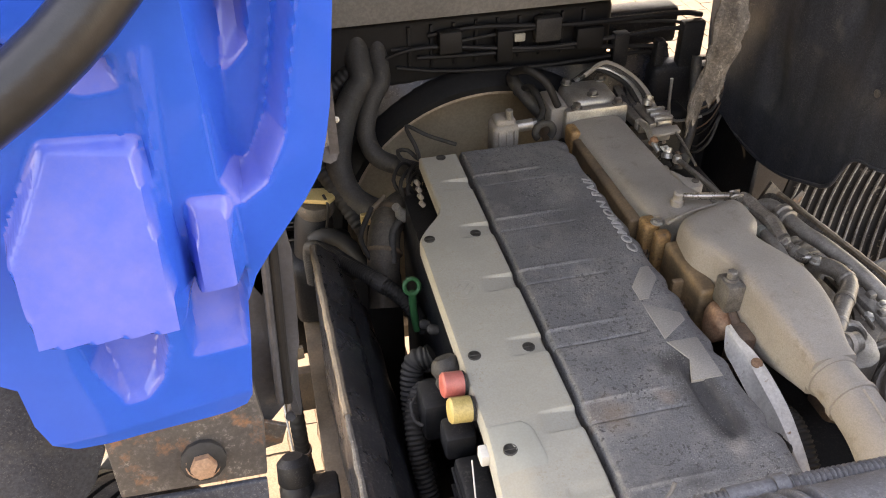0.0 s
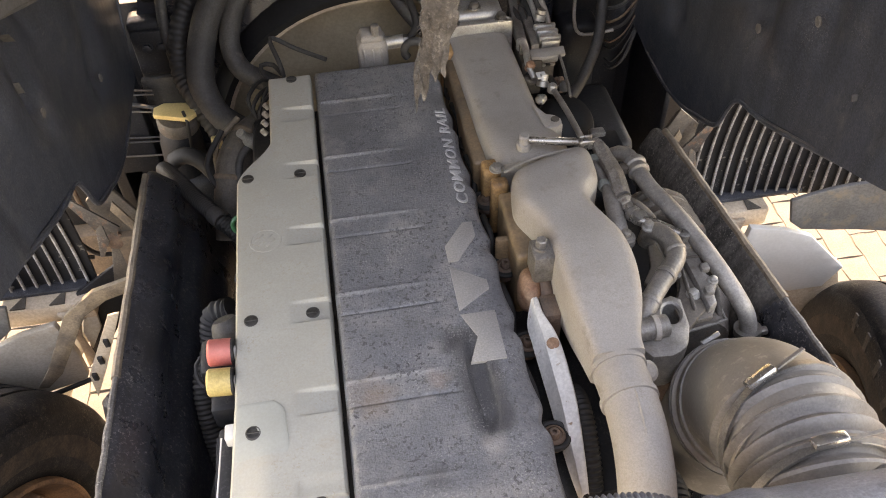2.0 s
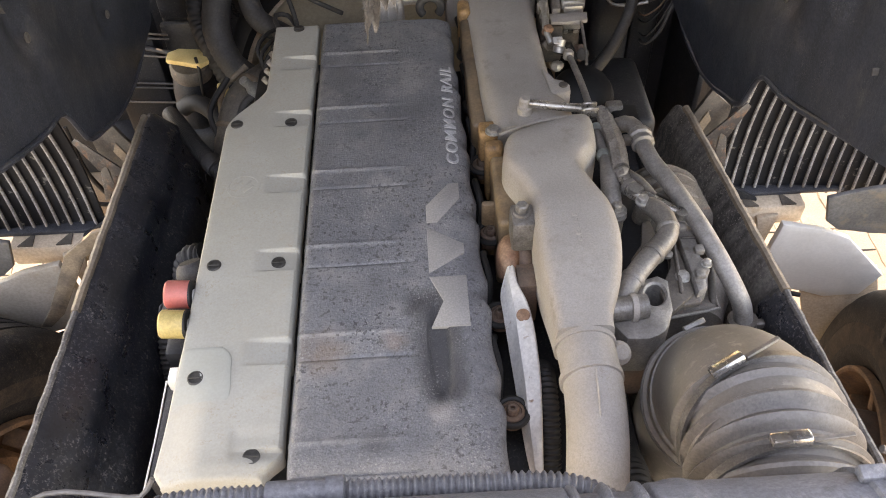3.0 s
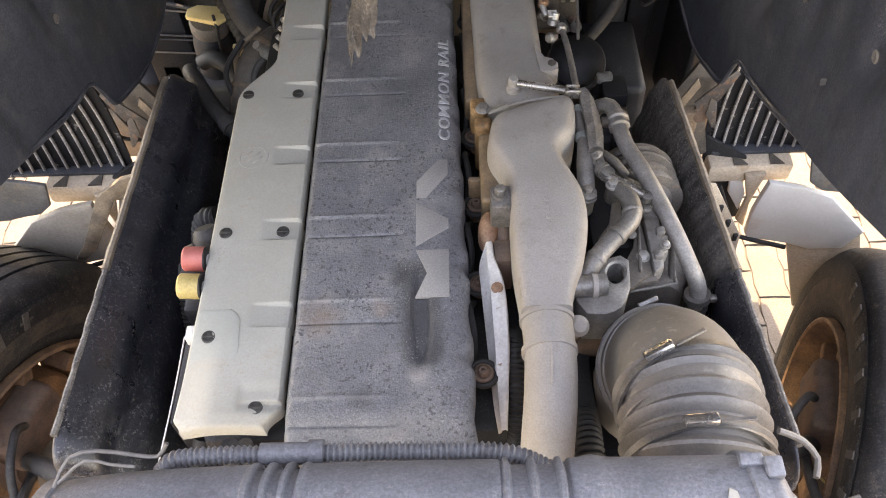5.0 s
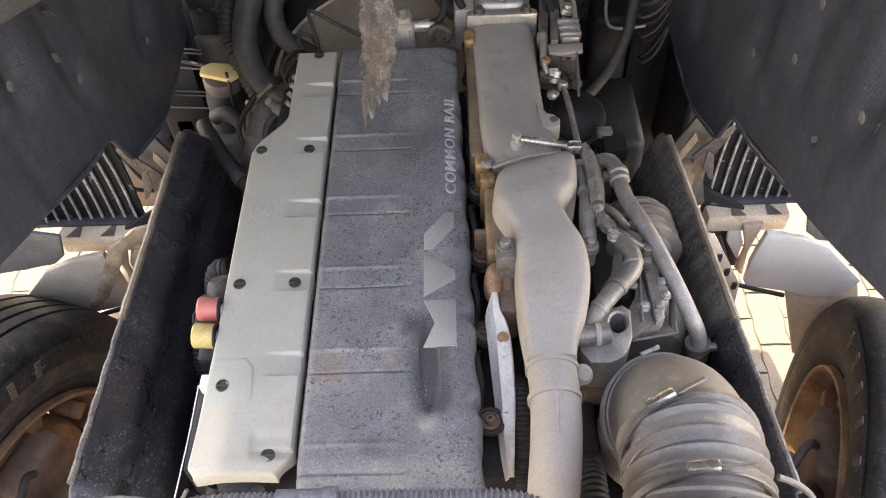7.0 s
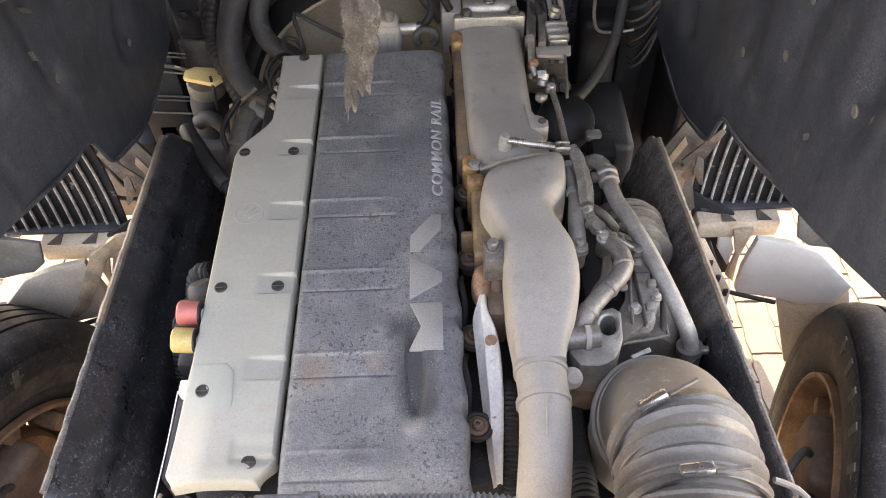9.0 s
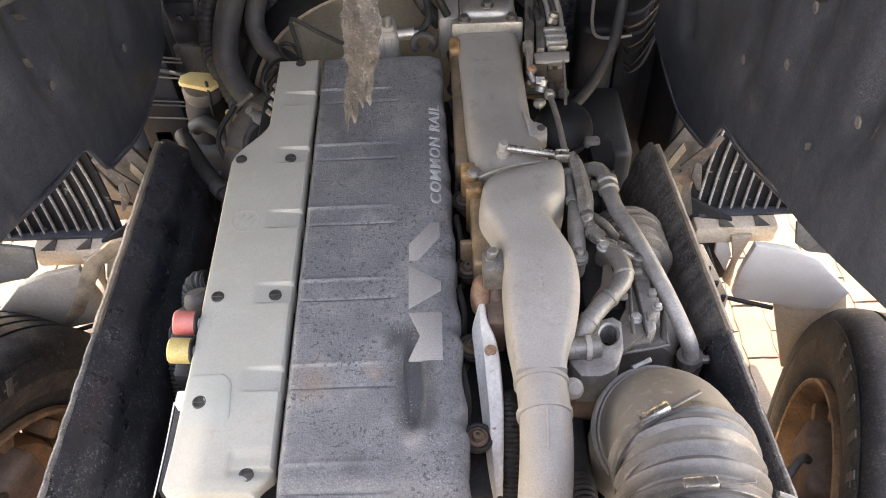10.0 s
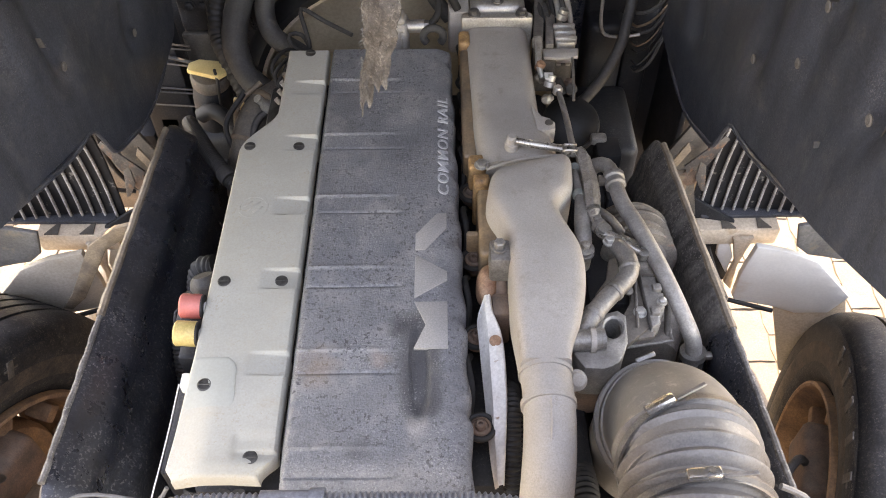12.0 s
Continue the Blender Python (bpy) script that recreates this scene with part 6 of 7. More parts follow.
# ---------------------------------------------------------------- wiring and control unit on the left side
ecu = thing("control_unit", (-0.16, 0.3, 1.3), "dusty dark grey control unit with cable connectors", "control unit")
part("housing", box((-0.188, 0.205, 1.18), (-0.138, 0.375, 1.365), 0.008, 2), BLACK, ecu)
for k in range(4):
    part("fin", box((-0.193, 0.215, 1.215 + 0.042 * k), (-0.186, 0.370, 1.223 + 0.042 * k), 0.002), BLACK, ecu)
part("connector", box((-0.195, 0.39, 1.335), (-0.145, 0.44, 1.385), 0.008, 2), BLACK, ecu)
part("connector", box((-0.215, 0.46, 1.30), (-0.15, 0.53, 1.385), 0.012, 2), BLACK, ecu)
part("grommet", lathe([(0, 0.024), (0.012, 0.026), (0.02, 0.022), (0.032, 0.026), (0.044, 0.022), (0.05, 0.016)], (-0.158, 0.50, 1.385), (-0.2, 0.5, 0.8), 20), HOSE, ecu, "grey ribbed rubber grommet")
part("corrugated_loom", tube([(-0.155, 0.57, 1.30), (-0.20, 0.55, 1.33), (-0.225, 0.50, 1.31), (-0.222, 0.44, 1.24), (-0.20, 0.36, 1.12), (-0.18, 0.28, 0.95)], 0.016, 14, 0.004, (0.008, 0.0014)), RUBBER, ecu)
part("corrugated_loom", tube([(-0.17, 0.60, 1.36), (-0.205, 0.60, 1.34), (-0.215, 0.555, 1.26), (-0.205, 0.48, 1.14), (-0.20, 0.40, 1.0)], 0.020, 14, 0.004, (0.009, 0.0016)), RUBBER, ecu)
part("corrugated_loom", tube([(-0.19, 0.34, 1.30), (-0.215, 0.32, 1.22), (-0.21, 0.26, 1.12), (-0.19, 0.20, 1.0)], 0.013, 14, 0.004, (0.008, 0.0013)), RUBBER, ecu)
part("taped_cable", tube([(-0.212, 0.525, 1.350), (-0.228, 0.505, 1.350), (-0.226, 0.485, 1.335), (-0.215, 0.47, 1.335)], 0.003, 8), HOSE, ecu, "frayed grey cable sleeve")
part("gold_cable", tube([(-0.235, 0.40, 1.15), (-0.24, 0.36, 1.02), (-0.232, 0.33, 0.90), (-0.22, 0.30, 0.76)], 0.008, 8), OILY, ecu, "yellow-brown cable sleeve")
part("lower_line", tube([(-0.145, 0.20, 1.33), (-0.16, 0.165, 1.28), (-0.175, 0.14, 1.18), (-0.18, 0.13, 1.0)], 0.014, 12), RUBBER, ecu)
part("lower_line", tube([(-0.08, 0.158, 1.40), (-0.085, 0.145, 1.36), (-0.10, 0.135, 1.28)], 0.012, 12), HOSE, ecu)
part("lower_line", tube([(-0.06, 0.158, 1.40), (-0.055, 0.145, 1.36), (-0.05, 0.13, 1.25)], 0.012, 12), HOSE, ecu)
for k, (y, z) in enumerate(((0.62, 1.30), (0.68, 1.24), (0.74, 1.30), (0.66, 1.36), (0.72, 1.20))):
    part("clip", lathe([(0, 0.009), (0.012, 0.010), (0.018, 0.006)], (-0.148, y, z), (-1, 0, 0.3), 10), HOSE, ecu)
strip = thing("edge_strip", (-0.19, 0.25, 1.2), "thin pale strip hanging in the gap beside the engine", "strip")
part("strip_body", tube([(-0.171, 0.328, 1.412), (-0.182, 0.255, 1.382), (-0.197, 0.161, 1.35), (-0.206, 0.11, 1.33)], 0.0012, 6), WHITE, strip)

# ---------------------------------------------------------------- parts at the far end of the engine
filt = thing("fuel_filter_head", (0.129, 1.187, 1.42), "pale cast aluminium filter head with a screw plug", "filter head")
part("body", box((0.097, 1.160, 1.35), (0.160, 1.222, 1.462), 0.014, 3), CAST, filt)
part("shoulder", box((0.104, 1.167, 1.455), (0.153, 1.214, 1.474), 0.009, 3), CAST, filt)
for k in range(3):
    part("body_rib", box((0.108 + 0.018 * k, 1.156, 1.36), (0.112 + 0.018 * k, 1.162, 1.45), 0.0015, 1), CAST, filt)
part("plug", lathe([(0, 0.009), (0.022, 0.009), (0.024, 0.006)], (0.137, 1.178, 1.472), (0, 0, 1), 8), ALU, filt)
part("port", tube([(0.155, 1.185, 1.445), (0.195, 1.18, 1.450)], 0.014, 12), ALU, filt)
part("fitting", lathe([(0, 0.012), (0.012, 0.012)], (0.192, 1.18, 1.450), (1, -0.1, 0.1), 6), STEEL, filt)
part("fuel_line", tube([(0.205, 1.18, 1.452), (0.225, 1.20, 1.47), (0.215, 1.26, 1.50), (0.19, 1.30, 1.47)], 0.008, 10), RUBBER, filt)
eye = thing("lifting_eye", (0.21, 1.15, 1.45), "dusty steel lifting eye behind the valve cover", "lifting eye")
pts = [(0.213 + 0.021 * math.cos(a), 1.15, 1.444 + 0.021 * math.sin(a)) for a in (math.pi * (-0.25 + 1.5 * k / 14) for k in range(15))]
part("eye_bow", tube(pts, 0.0085, 12, 0.005), HOSE, eye)
throttle = thing("throttle_housing", (0.35, 1.23, 1.44), "dirty silver throttle housing at the manifold end", "housing")
part("flange", box((0.272, 1.172, 1.33), (0.425, 1.195, 1.474), 0.008, 2), ALU, throttle)
part("body", box((0.292, 1.195, 1.34), (0.410, 1.30, 1.486), 0.018, 3), ALU, throttle)
part("side_body", box((0.245, 1.20, 1.36), (0.292, 1.30, 1.47), 0.010, 2), CAST, throttle)
for x, y in ((0.300, 1.183), (0.400, 1.183), (0.310, 1.285), (0.395, 1.285), (0.35, 1.215)):
    part("bolt", bolt((x, y, 1.474 if y < 1.19 else 1.486), (0, 0, 1), 0.010, 0.012), STEEL, throttle)
part("pipe", tube([(0.25, 1.25, 1.42), (0.215, 1.27, 1.46), (0.19, 1.31, 1.49), (0.20, 1.36, 1.48)], 0.016, 14), HOSE, throttle)
part("dark_cable", tube([(0.265, 1.21, 1.47), (0.235, 1.22, 1.53), (0.20, 1.25, 1.55), (0.185, 1.31, 1.52)], 0.009, 10), RUBBER, throttle)
for k in range(4):
    part("rail_line", tube([(0.33 + 0.012 * k, 1.31, 1.47 + 0.006 * k), (0.40 + 0.01 * k, 1.33, 1.49 + 0.005 * k), (0.46 + 0.012 * k, 1.28, 1.47), (0.475 + 0.012 * k, 1.20, 1.43), (0.47 + 0.01 * k, 1.12, 1.39)], 0.006, 8), (RUBBER, ALU, HOSE, CAST)[k], throttle)

belts = thing("accessory_drive", (0.46, 1.18, 1.40), "grimy belt tensioner and pump fittings", "pump")
part("pulley", lathe([(0, 0.05), (0.006, 0.056), (0.012, 0.05), (0.020, 0.056), (0.028, 0.05)], (0.440, 1.24, 1.40), (1, 0.1, 0), 32), HOSE, belts)
part("pump_body", box((0.455, 1.16, 1.30), (0.52, 1.25, 1.415), 0.014, 3), GRIME, belts)
for x0, x1, w in ((0.447, 0.431, 0.018), (0.473, 0.454, 0.017)):
    m = Matrix(((1, (x0 - x1) / 0.185, 0, x1 - 1.10 * (x0 - x1) / 0.185), (0, 1, 0, 0), (0, 0, 1, 1.452), (0, 0, 0, 1)))
    part("strap", sheet([(-w / 2, 1.10), (w / 2, 1.10), (w / 2 + 0.002, 1.20), (w / 2, 1.30), (-w / 2, 1.30), (-w / 2 - 0.001, 1.20)], 0.022, m, 0.003, lambda u, v: 0.006 * math.sin(v * 30), 0.02), DULL, belts, "worn grey strap")
valve = box((0.470, 1.110, 1.40), (0.510, 1.182, 1.455), 0.006, 2)
for k in range(3):
    valve = box((0.467, 1.118 + 0.022 * k, 1.442), (0.513, 1.128 + 0.022 * k, 1.460), 0.002, 1, valve)
part("valve_block", valve, ALU, belts)
part("valve_cap", lathe([(0, 0.013), (0.012, 0.013), (0.014, 0.010), (0.022, 0.010)], (0.489, 1.208, 1.445), (0.3, 0.2, 1), 12), ALU, belts)
part("valve_plate", sheet([(0.439, 1.100), (0.514, 1.101), (0.511, 1.073), (0.468, 1.068), (0.441, 1.072)], 0.008, Matrix.Translation((0, 0, 1.448)), 0.002), CAST, belts)
part("valve_rod", tube([(0.499, 1.078, 1.445), (0.496, 1.02, 1.440), (0.491, 0.955, 1.43)], 0.003, 8), DULL, belts)
part("crank_arm", tube([(0.432, 1.125, 1.452), (0.430, 1.085, 1.462), (0.427, 1.045, 1.450), (0.434, 1.02, 1.435)], lambda f: 0.0085 - 0.003 * f, 12), ALU, belts)
part("crank_boss", lathe([(0, 0.011), (0.018, 0.011), (0.021, 0.008)], (0.430, 1.118, 1.440), (0, 0, 1), 14), ALU, belts)
part("crank_boss", lathe([(0, 0.009), (0.014, 0.010), (0.018, 0.006)], (0.428, 1.045, 1.440), (0.3, -0.2, 1), 14), ORANGE_RUST, belts)
part("plug_connector", lathe([(0, 0.012), (0.010, 0.012), (0.012, 0.009), (0.024, 0.009)], (0.447, 1.004, 1.425), (0.2, 0.4, 0.8), 12), ALU, belts)
part("plug_boot", tube([(0.455, 1.015, 1.42), (0.468, 1.03, 1.42), (0.478, 1.01, 1.40)], 0.010, 10), RUBBER, belts)
rnd = random.Random(4)
for k in range(9):
    p = Vector((0.437 + rnd.random() * 0.07, 0.99 + rnd.random() * 0.20, 1.375 + rnd.random() * 0.04))
    d = Vector((rnd.uniform(-1, 1), rnd.uniform(-1, 0.4), rnd.uniform(0.2, 1)))
    h = 0.014 + rnd.random() * 0.014
    r = 0.005 + rnd.random() * 0.004
    part("fitting", lathe([(0, r), (h * 0.5, r), (h * 0.52, r * 1.35), (h * 0.8, r * 1.35), (h, r * 0.8)], p, d, 8), rnd.choice((ALU, DULL, HOSE, DULL, RUST)), belts)
part("label_tag", box((0.437, 1.004, 1.443), (0.455, 1.024, 1.446), 0.0006, 1, m=Matrix.Identity(4)), WHITE, belts, "small white tag")
part("bracket", box((0.425, 1.09, 1.34), (0.47, 1.16, 1.425), 0.006, 2), GRIME, belts)
part("hinge_rod", tube([(0.462, 0.995, 1.43), (0.468, 0.90, 1.44), (0.470, 0.80, 1.45)], 0.006, 10), PIPE, belts)
part("rod_head", lathe([(0, 0.010), (0.012, 0.010), (0.016, 0.007)], (0.462, 0.985, 1.425), (0, 0, 1), 8), ALU, belts)

alt = thing("alternator", (0.53, 0.98, 1.34), "sooty round alternator housing", "alternator")
part("housing", lathe([(-0.03, 0.050), (0.0, 0.058), (0.03, 0.060), (0.036, 0.056), (0.050, 0.056), (0.056, 0.050), (0.066, 0.030), (0.070, 0.0)], (0.505, 1.03, 1.285), (-0.05, -0.45, 0.9), 36), GUARD, alt)
part("rim_band", lathe([(0.026, 0.0605), (0.028, 0.0625), (0.034, 0.0625), (0.036, 0.0605)], (0.505, 1.03, 1.285), (-0.05, -0.45, 0.9), 36), HOSE, alt)
part("ear", box((0.535, 0.935, 1.325), (0.568, 0.957, 1.345), 0.006), DULL, alt)
part("lower_body", box((0.47, 0.80, 1.10), (0.60, 0.92, 1.305), 0.02, 3), BLACK, alt)
part("relay_box", box((0.545, 0.895, 1.29), (0.595, 0.955, 1.335), 0.006, 2), GUARD, alt)
for k in range(5):
    part("cooling_rib", box((0.48 + 0.024 * k, 0.795, 1.20), (0.488 + 0.024 * k, 0.925, 1.312), 0.003, 1), GUARD, alt)

side_box = thing("air_drier", (0.64, 1.3, 1.3), "black boxes and ducting ahead of the noise panel", "box")
part("body", box((0.575, 1.30, 0.95), (0.665, 1.42, 1.36), 0.02, 3), BLACK, side_box)
part("upper_body", box((0.575, 1.36, 1.30), (0.70, 1.43, 1.46), 0.02, 3), BLACK, side_box)
part("lower_body", box((0.53, 0.99, 0.95), (0.66, 1.22, 1.26), 0.02, 3), BLACK, side_box)
part("frame_wire", tube([(0.592, 1.295, 1.46), (0.595, 1.290, 1.38), (0.610, 1.288, 1.345), (0.65, 1.288, 1.340), (0.69, 1.288, 1.345)], 0.004, 8), ALU, side_box, "bent grey wire frame")
hose_r = thing("loose_hose", (0.61, 1.25, 1.36), "plain grey rubber hose curving across the dark corner", "hose")
part("hose_body", tube([(0.665, 1.32, 1.50), (0.660, 1.30, 1.432), (0.653, 1.28, 1.401), (0.638, 1.24, 1.354), (0.606, 1.20, 1.307), (0.571, 1.16, 1.284), (0.525, 1.11, 1.275)], 0.0125, 14), HOSE, hose_r)
wires = thing("wire_bundle", (0.70, 1.2, 1.3), "tangled dusty wires behind the fender", "wires")
rnd = random.Random(21)
for k in (0, 2, 3, 5, 6, 8, 9):
    f = k / 9
    a = Vector((0.676 + 0.028 * f, 1.30, 1.395 - 0.165 * f))
    b = Vector((0.738 + 0.008 * f, 1.295, 1.440 - 0.115 * f))
    mid = a.lerp(b, 0.5) + Vector((rnd.uniform(-0.004, 0.004), -0.01, rnd.uniform(-0.018, -0.004)))
    part("wire", tube([a + Vector((-0.006, 0.03, -0.01)), a, mid, b, b + Vector((0.02, 0.02, 0.02))], rnd.choice((0.002, 0.003, 0.0042)), 8), (HOSE, RUBBER, BROWN, HOSE, HOSE, RUST, RUBBER, BROWN, HOSE, HOSE)[k], wires)
part("backing", box((0.68, 1.36, 1.0), (0.745, 1.40, 1.45), 0.01), BLACK, wires)

# ---------------------------------------------------------------- bumper corners and splash guards at both sides


def guard(sign, cx, label):
    """A ribbed splash guard ahead of the wheel. Its inner edge is at cx; it goes outward along sign."""
    root = thing("splash_guard", (cx + sign * 0.2, 1.12, 1.05), label, "splash guard", "splash guards")
    bm = bmesh.new()
    rows = []
    for i in range(17):
        f = i / 16
        z = 0.92 + 0.48 * f
        y = 1.115 + 0.02 * math.sin(f * 3.1) - 0.05 * f * f
        rows.append([bm.verts.new((cx + sign * u, y - 0.10 * (u / 0.5) ** 2 * 0.6, z)) for u in [0.5 * j / 10 - 0.02 for j in range(11)]])
    for a, b in zip(rows, rows[1:]):
        for j in range(10):
            bm.faces.new((a[j], a[j + 1], b[j + 1], b[j]))
    ex = bmesh.ops.extrude_face_region(bm, geom=bm.faces[:])
    bmesh.ops.translate(bm, vec=(0, 0.006, 0), verts=[g for g in ex["geom"] if isinstance(g, bmesh.types.BMVert)])
    part("guard_shell", bm, SPLASH, root)
    for k in range(17):
        u = 0.0 + 0.0288 * k
        pts = []
        for i in range(7):
            f = i / 6
            y = 1.115 + 0.02 * math.sin(f * 3.1) - 0.05 * f * f - 0.10 * (u / 0.5) ** 2 * 0.6
            pts.append((cx + sign * (u + 0.012 * f), y - 0.006, 0.922 + 0.47 * f))
        part("rib", tube(pts, 0.0038, 6, 0.03), RIB, root, "dusty rib")
    part("lower_strip", box((min(cx - sign * 0.01, cx + sign * 0.20), 1.05, 0.865), (max(cx - sign * 0.01, cx + sign * 0.20), 1.13, 0.925), 0.010, 2), BEIGE, root, "dusty beige lower strip")
    for k in range(2):
        x = cx + sign * (0.05 + 0.09 * k)
        part("gusset", sheet([(0, 0), (0.035, 0), (0.004, 0.045)], 0.004, Matrix(((sign, 0, 0, x), (0, 1, 0, 1.056), (0, 0, 1, 0.9275), (0, 0, 0, 1)))), GRIME, root)
    part("dark_band", box((min(cx, cx + sign * 0.30), 1.088, 0.926), (max(cx, cx + sign * 0.30), 1.12, 0.938), 0.004), FENDER, root, "dusty dark upper band")
    return root


guard(1, 0.885, "ribbed black splash guard dusted along its ribs, beige below")
guard(-1, -0.605, "ribbed black splash guard dusted along its ribs, beige below")


def corner(sign, shell, label):
    """The back of a bumper corner: a pale shell slanting outward with a stained folded side, a dark seal, a tan wing below and a curved wing above."""
    root = thing("bumper_corner", (0.17 + sign * 0.95, 1.0, 0.7), label, "bumper", "bumper corners")

    def slab(poly, off, material, name, part_label, thick=0.012, bulge=None):
        # u runs outward from the truck's middle, v is the height
        m = Matrix(((sign, 0, 0, 0.17), (-0.22, 0, 1, 1.207 + off), (0, 1, 0, 0), (0, 0, 0, 1)))
        return part(name, sheet(poly, thick, m, 0.003, bulge, 0.03 if bulge else None), material, root, part_label)

    def belly(u, v):
        return 0.012 * math.sin((u - 0.83) * 9) + 0.01 * math.sin(v * 13)
    slab([(0.843, 0.917), (0.832, 0.85), (0.829, 0.80), (0.839, 0.699), (0.85, 0.680), (0.953, 0.667), (1.015, 0.651), (1.088, 0.682), (1.108, 0.774), (1.00, 0.884), (0.928, 0.906)], 0.0, shell, "back_shell", "dirty pale shell", 0.018, belly)
    slab([(0.796, 0.901), (0.843, 0.917), (0.836, 0.86), (0.831, 0.80), (0.839, 0.700), (0.814, 0.726), (0.819, 0.816)], 0.020, BEIGE, "folded_side", "brown-stained folded side")
    slab([(0.769, 0.874), (0.801, 0.865), (0.817, 0.822), (0.816, 0.751), (0.776, 0.818)], 0.032, shell, "inner_fold", "pale inner fold")
    slab([(0.956, 0.671), (1.015, 0.651), (1.088, 0.682), (1.108, 0.774), (1.16, 0.62), (1.15, 0.30), (1.06, 0.36)], 0.024, BEIGE, "lower_wing", "sand-stained lower wing")
    slab([(0.90, 1.030), (0.92, 0.955), (0.955, 0.925), (1.03, 0.916), (1.16, 0.93), (1.16, 1.10), (1.0, 1.058)], -0.030, WING, "upper_wing", "blue-grey curved wing", 0.012, lambda u, v: 0.02 * math.sin((u - 0.9) * 11))
    # black plate added behind the fold stands in for its dark recess
    slab([(0.690, 0.990), (0.800, 0.930), (0.835, 0.70), (0.812, 0.690), (0.752, 0.775), (0.700, 0.90)], 0.055, BLACK, "recess_fill", "black plate added to darken the recess behind the fold")
    pts = [(0.735, 0.877), (0.780, 0.772), (0.815, 0.694), (0.842, 0.680), (0.950, 0.664)]
    part("seal", tube([(0.17 + sign * u, 1.207 - 0.22 * u - 0.012, v) for u, v in pts], 0.0065, 10), RUBBER, root, "black edge seal")
    for u, v in ((1.035, 0.80), (1.005, 0.745)):
        part("hole_mark", lathe([(0, 0.007), (0.003, 0.007)], (0.17 + sign * u, 1.207 - 0.22 * u - 0.004, v), (-0.22 * sign, -1, 0), 12), GRIME, root)
    return root


corner(1, WHITE, "pale back of a bumper corner, stained with sand")
corner(-1, SHELL, "tan-grey back of a bumper corner, stained with sand")


def step_bracket(sign, cx):
    root = thing("bumper_bracket", (cx, 1.15, 0.7), "dirt-brown folded bumper bracket beside the rail", "bracket", "bumper brackets")

    def flat(poly, y, lean, material, name, label="", thick=0.005):
        m = Matrix(((sign, 0, 0, cx), (0, lean, 1, y - lean * 1.1), (0, 1, 0, 0), (0, 0, 0, 1)))
        part(name, sheet(poly, thick, m, 0.0012), material, root, label)
    flat([(0.002, 1.125), (0.026, 1.163), (0.042, 1.150), (0.077, 1.226), (0.066, 1.236), (0.030, 1.195), (-0.010, 1.150)], 1.05, 0.1, STAINED, "folded_edge", "dusty folded sheet edge")
    flat([(0.030, 1.160), (0.044, 1.150), (0.056, 1.066), (0.046, 1.070), (0.026, 1.105)], 1.06, 0.2, STAINED, "folded_wing")
    flat([(-0.060, 1.150), (-0.023, 1.239), (-0.012, 1.215), (-0.046, 1.135)], 1.04, 0.0, LIP, "tan_strip", "tan metal strip")
    flat([(-0.05, 1.14), (0.0, 1.25), (0.05, 1.20), (0.04, 1.06), (0.07, 0.94), (0.03, 0.90), (-0.03, 1.00)], 1.10, 0.0, GRIME, "plate", "", 0.01)
    flat([(0.028, 0.993), (0.055, 0.988), (0.163, 0.780), (0.171, 0.690), (0.116, 0.800)], 0.95, 0.0, BEIGE, "brace_plate", "tan slotted brace plate")
    part("strut", box((min(cx - sign * 0.03, cx + sign * 0.02), 1.07, 0.93), (max(cx - sign * 0.03, cx + sign * 0.02), 1.12, 1.10), 0.008), BROWN, root)
    part("foot", box((min(cx, cx - sign * 0.12), 1.10, 0.72), (max(cx, cx - sign * 0.12), 1.13, 0.86), 0.006), BROWN, root)
    for k in range(3):
        part("clip", box((cx + sign * (0.085 + 0.032 * k) - 0.006, 0.938, 0.885 - 0.060 * k), (cx + sign * (0.085 + 0.032 * k) + 0.006, 0.947, 0.910 - 0.060 * k), 0.002), RUBBER, root)
    part("grommet", lathe([(0, 0.020), (0.010, 0.022), (0.016, 0.014)], (cx + sign * 0.02, 1.085, 1.085), (0, -1, 0.2), 16), RUST, root)
    return root


step_bracket(1, 0.80)
step_bracket(-1, -0.47)

arch = thing("bumper_brace", (-0.58, 0.96, 0.95), "sand-brown curved inner edge of the bumper corner", "brace")
pl = Matrix(((1, 0, 0, 0), (0, 0, 1, 0.96), (0, 1, 0, 0), (0, 0, 0, 1)))
part("brace_sheet", sheet([(-0.392, 1.062), (-0.459, 1.052), (-0.513, 1.035), (-0.575, 0.99), (-0.624, 0.907), (-0.689, 0.798), (-0.737, 0.751), (-0.76, 0.755), (-0.716, 0.818), (-0.672, 0.897), (-0.616, 1.0), (-0.535, 1.066), (-0.45, 1.092), (-0.392, 1.095)], 0.012, pl, 0.002), LIP, arch)
part("brace_bolt", bolt((-0.45, 0.958, 1.07), (0, -1, 0), 0.008, 0.008), RUST, arch)

# added sheets hide sunlit ground and cut stray sun beside the radiator
bulk = thing("gap_closing_sheets", (0.15, 1.4, 1.0), "black sheets added beside the radiator to close bright gaps", "bulkhead")
part("plate", box((0.64, 1.40, 0.60), (0.92, 1.42, 1.455), 0.004), BLACK, bulk)
part("plate", box((-0.66, 1.44, 0.60), (-0.33, 1.46, 1.455), 0.004), BLACK, bulk)
part("plate", box((0.790, 1.16, 0.90), (0.805, 1.42, 1.36), 0.004), BLACK, bulk)

